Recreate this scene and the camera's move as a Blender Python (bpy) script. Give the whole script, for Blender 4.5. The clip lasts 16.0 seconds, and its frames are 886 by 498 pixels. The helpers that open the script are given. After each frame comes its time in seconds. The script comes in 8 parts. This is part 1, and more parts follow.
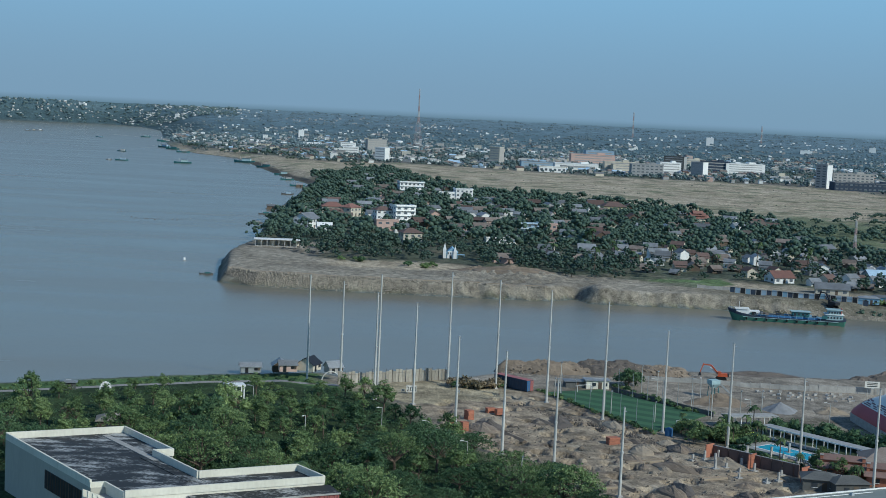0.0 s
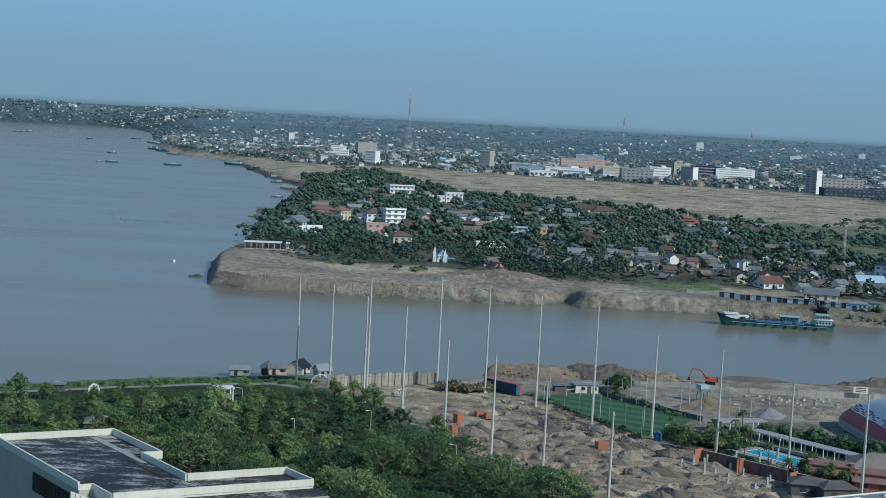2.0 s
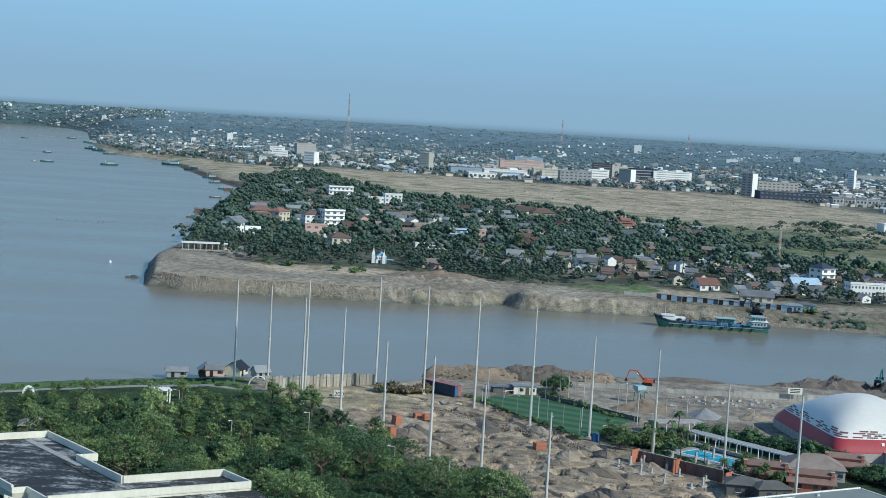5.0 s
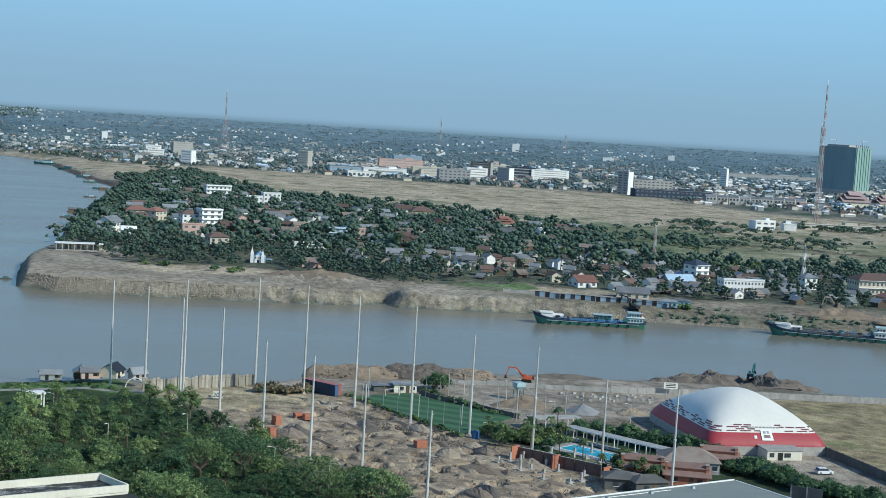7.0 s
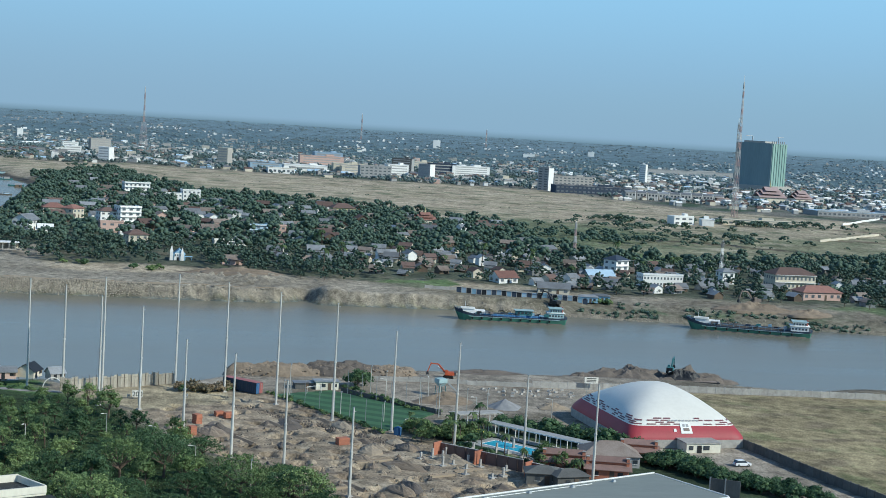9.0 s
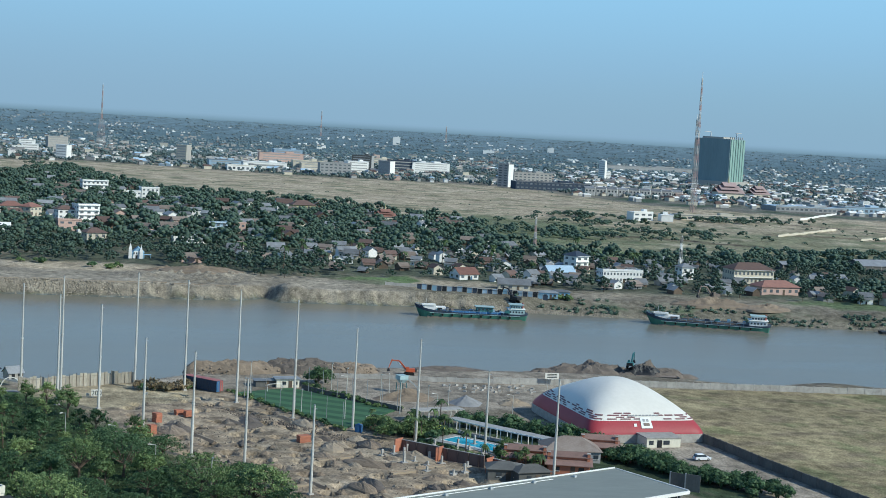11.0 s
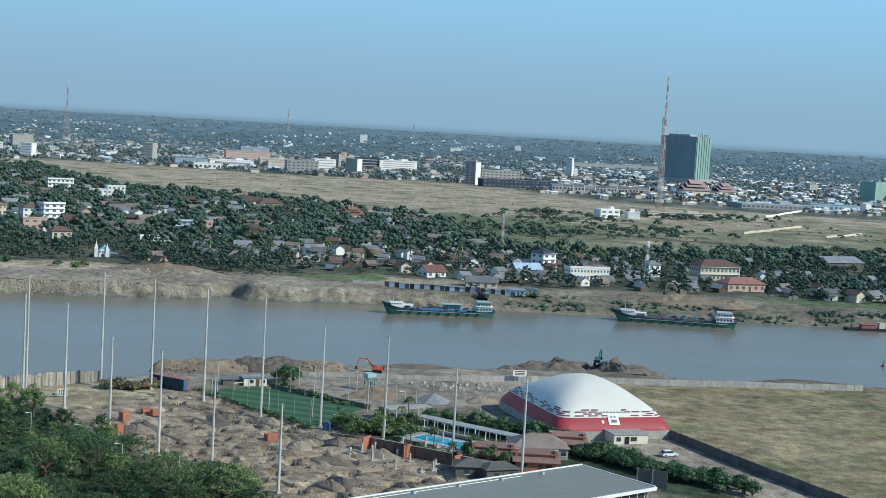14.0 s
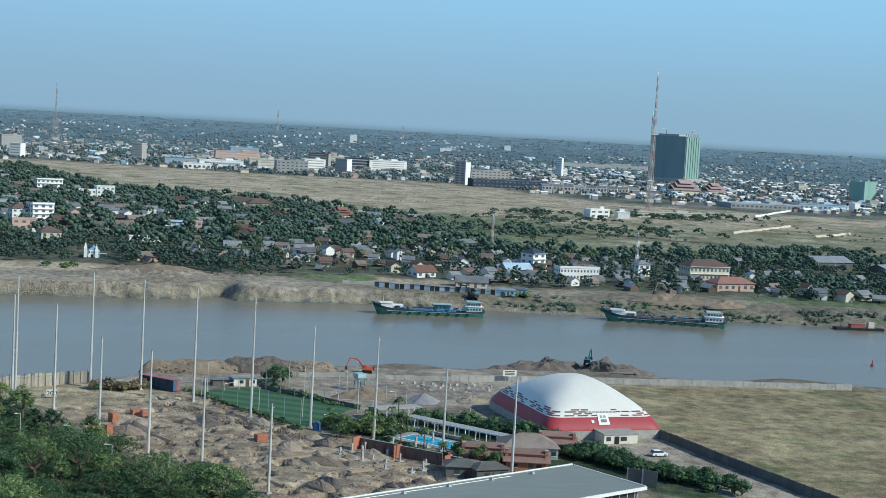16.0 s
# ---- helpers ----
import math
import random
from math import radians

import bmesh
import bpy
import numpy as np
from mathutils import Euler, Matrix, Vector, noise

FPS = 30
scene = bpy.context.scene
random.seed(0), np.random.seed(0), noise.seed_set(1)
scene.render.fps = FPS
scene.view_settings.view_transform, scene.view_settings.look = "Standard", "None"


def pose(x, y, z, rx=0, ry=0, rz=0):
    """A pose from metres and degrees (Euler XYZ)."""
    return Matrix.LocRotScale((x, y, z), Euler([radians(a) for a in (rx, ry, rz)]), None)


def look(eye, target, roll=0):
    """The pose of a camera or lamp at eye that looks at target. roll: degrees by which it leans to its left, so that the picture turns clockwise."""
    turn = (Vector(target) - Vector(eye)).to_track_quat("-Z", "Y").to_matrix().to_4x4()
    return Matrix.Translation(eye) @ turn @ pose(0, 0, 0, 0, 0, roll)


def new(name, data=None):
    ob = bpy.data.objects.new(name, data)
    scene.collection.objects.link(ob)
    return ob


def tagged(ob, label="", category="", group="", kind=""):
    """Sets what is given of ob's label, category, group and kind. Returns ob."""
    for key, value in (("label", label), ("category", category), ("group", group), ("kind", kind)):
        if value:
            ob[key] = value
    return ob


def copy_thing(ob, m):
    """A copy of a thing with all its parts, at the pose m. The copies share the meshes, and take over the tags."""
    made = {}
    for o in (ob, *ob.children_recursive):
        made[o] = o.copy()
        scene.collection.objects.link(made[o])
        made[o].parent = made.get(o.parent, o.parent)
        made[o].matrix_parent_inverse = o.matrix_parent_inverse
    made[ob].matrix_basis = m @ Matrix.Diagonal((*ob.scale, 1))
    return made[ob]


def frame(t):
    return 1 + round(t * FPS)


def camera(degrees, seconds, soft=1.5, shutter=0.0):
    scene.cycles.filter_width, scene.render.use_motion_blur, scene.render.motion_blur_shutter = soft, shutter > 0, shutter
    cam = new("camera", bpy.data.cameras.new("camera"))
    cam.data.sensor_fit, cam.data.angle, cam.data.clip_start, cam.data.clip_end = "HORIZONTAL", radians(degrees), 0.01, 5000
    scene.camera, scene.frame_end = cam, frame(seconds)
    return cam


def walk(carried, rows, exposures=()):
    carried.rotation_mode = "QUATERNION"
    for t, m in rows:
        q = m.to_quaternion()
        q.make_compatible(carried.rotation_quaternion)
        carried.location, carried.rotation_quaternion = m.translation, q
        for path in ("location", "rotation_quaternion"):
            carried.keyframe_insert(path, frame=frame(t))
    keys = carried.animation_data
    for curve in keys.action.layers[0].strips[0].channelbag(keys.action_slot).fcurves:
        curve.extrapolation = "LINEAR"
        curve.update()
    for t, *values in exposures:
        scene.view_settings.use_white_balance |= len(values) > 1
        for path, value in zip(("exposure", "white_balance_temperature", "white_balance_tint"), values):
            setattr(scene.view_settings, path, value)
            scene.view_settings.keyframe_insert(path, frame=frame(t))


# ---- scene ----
cam = camera(33.62, 16.0, soft=0.85)
EYE = 86.0      # height of the high-rise window above the river
ARM = 0.4       # the phone swings round the body at arm's length
# seconds, yaw, pitch, roll in degrees
ROWS = [
    (0.0, 0.043, -5.309, -2.742),
    (0.5, -0.050, -5.273, -2.816),
    (1.0, -0.111, -5.257, -2.919),
    (1.5, -0.202, -5.208, -3.016),
    (2.0, -0.323, -5.152, -3.058),
    (2.5, -0.432, -5.135, -3.148),
    (3.0, -0.577, -5.099, -3.209),
    (5.5, -3.938, -4.891, -3.406),
    (6.0, -5.423, -4.803, -3.375),
    (6.5, -6.515, -4.746, -3.417),
    (7.0, -7.411, -4.733, -3.472),
    (7.5, -8.535, -4.704, -3.460),
    (8.0, -9.533, -4.692, -3.425),
    (8.5, -10.025, -4.684, -3.478),
    (9.0, -10.498, -4.686, -3.456),
    (9.5, -10.938, -4.681, -3.432),
    (12.0, -12.633, -4.739, -3.214),
    (12.5, -12.849, -4.721, -3.189),
    (13.0, -13.034, -4.709, -3.201),
    (13.5, -13.184, -4.742, -3.223),
    (14.0, -13.344, -4.742, -3.277),
    (14.5, -13.474, -4.725, -3.267),
    (15.0, -13.576, -4.719, -3.258),
    (15.5, -13.666, -4.708, -3.235),
    (16.0, -13.744, -4.717, -3.241),
]
walk(cam, [(t, pose(-ARM * math.sin(radians(yaw)), ARM * math.cos(radians(yaw)), EYE, 90 + pitch, roll, yaw)) for t, yaw, pitch, roll in ROWS],
     exposures=[(0.0, -0.13, 5680, 0), (3.2, -0.14, 5680, 0), (5.3, 0.24, 5800, 0), (9.0, 0.24, 5870, 0), (16.0, 0.25, 5920, 0)])

# ---- light ----
SUN_AZ, SUN_EL = 126.0, 33.0     # clockwise from +y, above the horizon
world = bpy.data.worlds.new("world")
scene.world = world
world.use_nodes = True
wn = world.node_tree
sky = wn.nodes.new("ShaderNodeTexSky")
sky.sky_type = 'NISHITA'
sky.sun_disc = False
sky.sun_elevation, sky.sun_rotation = radians(SUN_EL), radians(SUN_AZ)
sky.air_density, sky.dust_density, sky.ozone_density = 1.0, 0.0, 4.0
haze = wn.nodes.new("ShaderNodeMix")        # caps the sky colour to keep the horizon from glaring
haze.data_type, haze.blend_type, haze.clamp_result = 'RGBA', 'DARKEN', False
haze.inputs[0].default_value, haze.inputs[7].default_value = 1.0, (2.45, 4.2, 5.85, 1)
wn.links.new(sky.outputs[0], haze.inputs[6])
wn.links.new(haze.outputs[2], wn.nodes["Background"].inputs[0])
wn.nodes["Background"].inputs[1].default_value = 0.12
sun = new("sun", bpy.data.lights.new("sun", "SUN"))
sun.data.energy, sun.data.angle, sun.data.color = 3.3, radians(0.5), (1.0, 0.91, 0.78)
to_sun = Vector((math.sin(radians(SUN_AZ)) * math.cos(radians(SUN_EL)), math.cos(radians(SUN_AZ)) * math.cos(radians(SUN_EL)), math.sin(radians(SUN_EL))))
sun.matrix_world = look(to_sun * 300, (0, 0, 0))


# ---- materials ----
def mat(name, c1, c2=None, scale=1.0, rough=0.8, metal=0.0, bump=0.0, fine=8.0, vary=0.1, stretch=(1, 1, 1), gloss=0.3):
    """A surface of two close colours mixed by a coarse and a fine noise of real size, with a little variety from thing to thing."""
    m = bpy.data.materials.new(name)
    m.use_nodes = True
    n, ln = m.node_tree.nodes, m.node_tree.links
    b = n["Principled BSDF"]
    c2 = c2 or tuple(v * 0.7 for v in c1)
    geo = n.new("ShaderNodeNewGeometry")
    sc = n.new("ShaderNodeVectorMath")
    sc.operation = 'MULTIPLY'
    sc.inputs[1].default_value = stretch
    ln.new(geo.outputs["Position"], sc.inputs[0])
    a, f = n.new("ShaderNodeTexNoise"), n.new("ShaderNodeTexNoise")
    for node, s in ((a, scale), (f, scale * fine)):
        ln.new(sc.outputs[0], node.inputs["Vector"])
        node.inputs["Scale"].default_value, node.inputs["Detail"].default_value = s, 4.0
    add = n.new("ShaderNodeMath")
    add.operation = 'MULTIPLY_ADD'
    ln.new(f.outputs["Fac"], add.inputs[0])
    add.inputs[1].default_value = 0.6
    ln.new(a.outputs["Fac"], add.inputs[2])
    ramp = n.new("ShaderNodeMapRange")
    ramp.inputs[1].default_value, ramp.inputs[2].default_value = 0.55, 1.05
    ln.new(add.outputs[0], ramp.inputs[0])
    mix = n.new("ShaderNodeMix")
    mix.data_type = 'RGBA'
    mix.inputs[6].default_value, mix.inputs[7].default_value = (*c1, 1), (*c2, 1)
    ln.new(ramp.outputs[0], mix.inputs[0])
    info, hsv = n.new("ShaderNodeObjectInfo"), n.new("ShaderNodeHueSaturation")
    rnd = n.new("ShaderNodeMapRange")
    rnd.inputs[3].default_value, rnd.inputs[4].default_value = 1 - vary, 1 + vary
    ln.new(info.outputs["Random"], rnd.inputs[0])
    ln.new(rnd.outputs[0], hsv.inputs["Value"])
    ln.new(mix.outputs[2], hsv.inputs["Color"])
    ln.new(hsv.outputs[0], b.inputs["Base Color"])
    b.inputs["Roughness"].default_value, b.inputs["Metallic"].default_value = rough, metal
    b.inputs["Specular IOR Level"].default_value = gloss
    if bump:
        bp = n.new("ShaderNodeBump")
        bp.inputs["Strength"].default_value, bp.inputs["Distance"].default_value = 0.6, bump
        ln.new(add.outputs[0], bp.inputs["Height"])
        ln.new(bp.outputs[0], b.inputs["Normal"])
    return m


def leaf_mat(name, c1, c2, vary=0.3, glow=0.3):
    """Foliage: colour differs from spray to spray and from tree to tree, and some light passes through the leaves."""
    m = bpy.data.materials.new(name)
    m.use_nodes = True
    n, ln = m.node_tree.nodes, m.node_tree.links
    b = n["Principled BSDF"]
    geo, info = n.new("ShaderNodeNewGeometry"), n.new("ShaderNodeObjectInfo")
    noi, spray = n.new("ShaderNodeTexNoise"), n.new("ShaderNodeTexNoise")
    noi.inputs["Scale"].default_value, noi.inputs["Detail"].default_value = 0.06, 3
    spray.inputs["Scale"].default_value, spray.inputs["Detail"].default_value = 1.4, 3
    ln.new(geo.outputs["Position"], noi.inputs["Vector"])
    ln.new(geo.outputs["Position"], spray.inputs["Vector"])
    ad = n.new("ShaderNodeMath")
    ad.operation = 'MULTIPLY_ADD'
    ln.new(geo.outputs["Random Per Island"], ad.inputs[0])
    ad.inputs[1].default_value = 0.5
    sub = n.new("ShaderNodeMath")
    sub.operation = 'SUBTRACT'
    ln.new(noi.outputs["Fac"], sub.inputs[0])
    sub.inputs[1].default_value = 0.25
    ln.new(sub.outputs[0], ad.inputs[2])
    mix = n.new("ShaderNodeMix")
    mix.data_type = 'RGBA'
    mix.inputs[6].default_value, mix.inputs[7].default_value = (*c1, 1), (*c2, 1)
    ln.new(ad.outputs[0], mix.inputs[0])
    hsv, rv, rh, rs = n.new("ShaderNodeHueSaturation"), n.new("ShaderNodeMapRange"), n.new("ShaderNodeMapRange"), n.new("ShaderNodeMapRange")
    rv.inputs[3].default_value, rv.inputs[4].default_value = 1 - vary, 1 + vary
    rh.inputs[3].default_value, rh.inputs[4].default_value = 0.512, 0.486
    rs.inputs[1].default_value, rs.inputs[2].default_value, rs.inputs[3].default_value, rs.inputs[4].default_value = 0.3, 0.7, 0.6, 1.4
    ln.new(info.outputs["Random"], rv.inputs[0])
    ln.new(info.outputs["Random"], rh.inputs[0])
    ln.new(spray.outputs["Fac"], rs.inputs[0])
    mul = n.new("ShaderNodeMath")
    mul.operation = 'MULTIPLY'
    ln.new(rv.outputs[0], mul.inputs[0])
    ln.new(rs.outputs[0], mul.inputs[1])
    ln.new(mul.outputs[0], hsv.inputs["Value"])
    ln.new(rh.outputs[0], hsv.inputs["Hue"])
    ln.new(mix.outputs[2], hsv.inputs["Color"])
    ln.new(hsv.outputs[0], b.inputs["Base Color"])
    b.inputs["Roughness"].default_value = 0.6
    b.inputs["Specular IOR Level"].default_value = 0.25
    tl, both = n.new("ShaderNodeBsdfTranslucent"), n.new("ShaderNodeMixShader")
    ln.new(hsv.outputs[0], tl.inputs["Color"])
    both.inputs[0].default_value = glow
    ln.new(b.outputs[0], both.inputs[1])
    ln.new(tl.outputs[0], both.inputs[2])
    ln.new(both.outputs[0], n["Material Output"].inputs[0])
    return m


M = {
    "leaf": leaf_mat("leaf", (0.09, 0.158, 0.064), (0.27, 0.355, 0.143), 0.28),
    "leaf_dark": leaf_mat("leaf_dark", (0.042, 0.092, 0.048), (0.135, 0.215, 0.096)),
    "leaf_dry": leaf_mat("leaf_dry", (0.22, 0.175, 0.105), (0.33, 0.27, 0.17)),
    "palm": leaf_mat("palm", (0.06, 0.105, 0.045), (0.14, 0.2, 0.08)),
    # far leaves: green shifted to blue-grey to paint in distance haze
    "leaf_far_hazed": leaf_mat("leaf_far_hazed", (0.105, 0.155, 0.15), (0.145, 0.195, 0.185), 0.15, 0.03),
    "bark": mat("bark", (0.16, 0.12, 0.09), scale=3, bump=0.05),
    "white": mat("white", (0.88, 0.87, 0.83), (0.78, 0.77, 0.73), scale=0.35, rough=0.7, vary=0.04),
    "cream": mat("cream", (0.68, 0.62, 0.50), (0.55, 0.50, 0.40), scale=0.35),
    "grey": mat("grey", (0.42, 0.42, 0.41), (0.30, 0.30, 0.29), scale=0.5),
    "concrete": mat("concrete", (0.50, 0.48, 0.44), (0.34, 0.32, 0.29), scale=0.8, bump=0.02),
    "pole": mat("pole", (0.60, 0.59, 0.54), (0.46, 0.45, 0.41), scale=0.6, stretch=(1, 1, 0.25)),
    "lime_wash": mat("lime_wash", (0.83, 0.79, 0.66), (0.70, 0.66, 0.54), scale=0.25, vary=0.03, stretch=(1, 1, 0.4)),
    "bitumen": mat("bitumen", (0.034, 0.036, 0.036), (0.42, 0.42, 0.40), scale=0.13, rough=0.7, fine=12, stretch=(1, 2.5, 1)),
    # lime wash darkened to put the hall's wall shade into the colour
    "wash_shaded": mat("wash_shaded", (0.55, 0.52, 0.43), (0.46, 0.435, 0.36), scale=0.2, fine=9, vary=0.03, stretch=(1, 1, 0.3)),
    "steel": mat("steel", (0.45, 0.47, 0.48), (0.33, 0.35, 0.36), scale=0.3, rough=0.45, metal=0.5),
    "tin": mat("tin", (0.34, 0.35, 0.35), (0.22, 0.22, 0.22), scale=0.25, rough=0.5, metal=0.3, vary=0.35),
    "tin_roof": mat("tin_roof", (0.27, 0.285, 0.25), (0.23, 0.245, 0.215), scale=0.12, rough=0.55, stretch=(1, 4, 1)),
    "rust": mat("rust", (0.18, 0.14, 0.115), (0.25, 0.21, 0.18), scale=0.4, vary=0.3),
    "tile_red": mat("tile_red", (0.30, 0.155, 0.12), (0.22, 0.12, 0.10), scale=0.5, vary=0.25, bump=0.03),
    "tile_brown": mat("tile_brown", (0.17, 0.11, 0.09), (0.12, 0.085, 0.075), scale=0.6, vary=0.2, bump=0.03),
    "terracotta": mat("terracotta", (0.29, 0.185, 0.155), (0.21, 0.14, 0.12), scale=0.6, vary=0.12, bump=0.03),
    "brick": mat("brick", (0.48, 0.19, 0.11), (0.36, 0.15, 0.10), scale=0.9, bump=0.02),
    "red": mat("red", (0.40, 0.055, 0.07), (0.33, 0.05, 0.06), scale=0.2, rough=0.5, vary=0.03),
    "red_tin": mat("red_tin", (0.40, 0.13, 0.11), (0.30, 0.11, 0.10), scale=0.4, rough=0.5),
    "maroon": mat("maroon", (0.22, 0.09, 0.10), scale=0.3, rough=0.5, vary=0.02),
    "pvc": mat("pvc", (0.82, 0.79, 0.71), (0.75, 0.72, 0.64), scale=0.12, rough=0.45, vary=0.02),
    "blue": mat("blue", (0.07, 0.20, 0.42), (0.06, 0.15, 0.30), scale=0.5, vary=0.25),
    "sky_blue": mat("sky_blue", (0.30, 0.47, 0.60), (0.24, 0.39, 0.50), scale=0.4, vary=0.15),
    "teal": mat("teal", (0.05, 0.19, 0.20), (0.05, 0.13, 0.14), scale=0.4),
    "navy": mat("navy", (0.035, 0.06, 0.10), (0.06, 0.07, 0.09), scale=0.5),
    "dark_wall": mat("dark_wall", (0.15, 0.15, 0.14), (0.10, 0.10, 0.095), scale=0.3, stretch=(1, 1, 0.5)),
    "pale_teal": mat("pale_teal", (0.42, 0.56, 0.57), (0.34, 0.46, 0.47), scale=0.4, vary=0.1),
    # farthest leaves: paler still, more haze in the colour
    "leaf_hazed": leaf_mat("leaf_hazed", (0.165, 0.22, 0.228), (0.195, 0.25, 0.26), 0.08, 0.03),
    # village leaves: bluish cast holds some painted haze
    "leaf_village": leaf_mat("leaf_village", (0.046, 0.082, 0.064), (0.108, 0.156, 0.108), 0.25, 0.12),
    # netting with the shade of the tower's left side put into its colour
    "net_shaded": mat("net_shaded", (0.27, 0.35, 0.365), (0.22, 0.29, 0.30), scale=0.06, vary=0.05, stretch=(1, 1, 0.15)),
    "pale_blue": mat("pale_blue", (0.42, 0.55, 0.66), (0.34, 0.45, 0.55), scale=0.3, vary=0.2),
    "hull": mat("hull", (0.07, 0.23, 0.17), (0.07, 0.16, 0.12), scale=0.25, rough=0.5, stretch=(1, 1, 3)),
    "orange": mat("orange", (0.60, 0.13, 0.05), (0.46, 0.10, 0.05), scale=0.8, rough=0.5),
    "pink": mat("pink", (0.62, 0.43, 0.36), (0.52, 0.37, 0.31), scale=0.4),
    "yellow": mat("yellow", (0.58, 0.53, 0.30), scale=0.4),
    "bamboo": mat("bamboo", (0.43, 0.395, 0.325), (0.27, 0.245, 0.20), scale=0.9, vary=0.3, stretch=(1, 1, 0.3)),
    "wood": mat("wood", (0.15, 0.11, 0.08), (0.10, 0.08, 0.06), scale=0.8, vary=0.3),
    "dark": mat("dark", (0.03, 0.032, 0.036), scale=0.5, rough=0.5),
    "glass": mat("glass", (0.035, 0.045, 0.055), (0.06, 0.07, 0.08), scale=0.2, rough=0.15, gloss=0.5),
    "net_green": mat("net_green", (0.29, 0.44, 0.38), (0.22, 0.35, 0.31), scale=0.06, vary=0.05, stretch=(1, 1, 0.15)),
    # window glass lightened to paint in haze over far houses
    "pane_hazed": mat("pane_hazed", (0.15, 0.17, 0.185), (0.11, 0.125, 0.14), scale=0.3, rough=0.3, vary=0.3),
    "pool": mat("pool", (0.06, 0.48, 0.66), (0.05, 0.40, 0.58), scale=0.3, rough=0.1, gloss=0.5),
    "soil": mat("soil", (0.30, 0.235, 0.17), (0.175, 0.138, 0.102), scale=0.25, fine=7, bump=0.15, vary=0.12),
    "sand": mat("sand", (0.40, 0.325, 0.235), (0.29, 0.235, 0.17), scale=0.3, fine=7, bump=0.1, vary=0.1),
    "soil_dark": mat("soil_dark", (0.18, 0.15, 0.125), (0.11, 0.094, 0.08), scale=0.3, fine=6, bump=0.15, vary=0.1),
    # red paled in the colour for haze on far masts and temple roofs
    "mast_red": mat("mast_red", (0.42, 0.31, 0.295), (0.36, 0.27, 0.26), scale=0.3),
    "mast_white": mat("mast_white", (0.50, 0.50, 0.49), (0.42, 0.42, 0.41), scale=0.3),
    "gravel": mat("gravel", (0.33, 0.33, 0.33), (0.24, 0.24, 0.24), scale=0.5, fine=9, bump=0.1),
    "rock": mat("rock", (0.33, 0.285, 0.22), (0.24, 0.205, 0.16), scale=0.5, fine=5, bump=0.1, vary=0.3),
    "tyre": mat("tyre", (0.02, 0.02, 0.02), scale=3),
    "car_paint": mat("car_paint", (0.78, 0.79, 0.80), (0.74, 0.75, 0.76), scale=0.5, rough=0.3, gloss=0.5),
    "umbrella": mat("umbrella", (0.70, 0.68, 0.12), scale=1.0),
    "road": mat("road", (0.40, 0.37, 0.33), (0.30, 0.27, 0.24), scale=0.3),
}


for node in M["bitumen"].node_tree.nodes:       # sparse pale worn patches on the dark felt
    if node.type == 'MAP_RANGE' and abs(node.inputs[1].default_value - 0.55) < 0.01:
        node.inputs[1].default_value, node.inputs[2].default_value = 0.80, 0.98


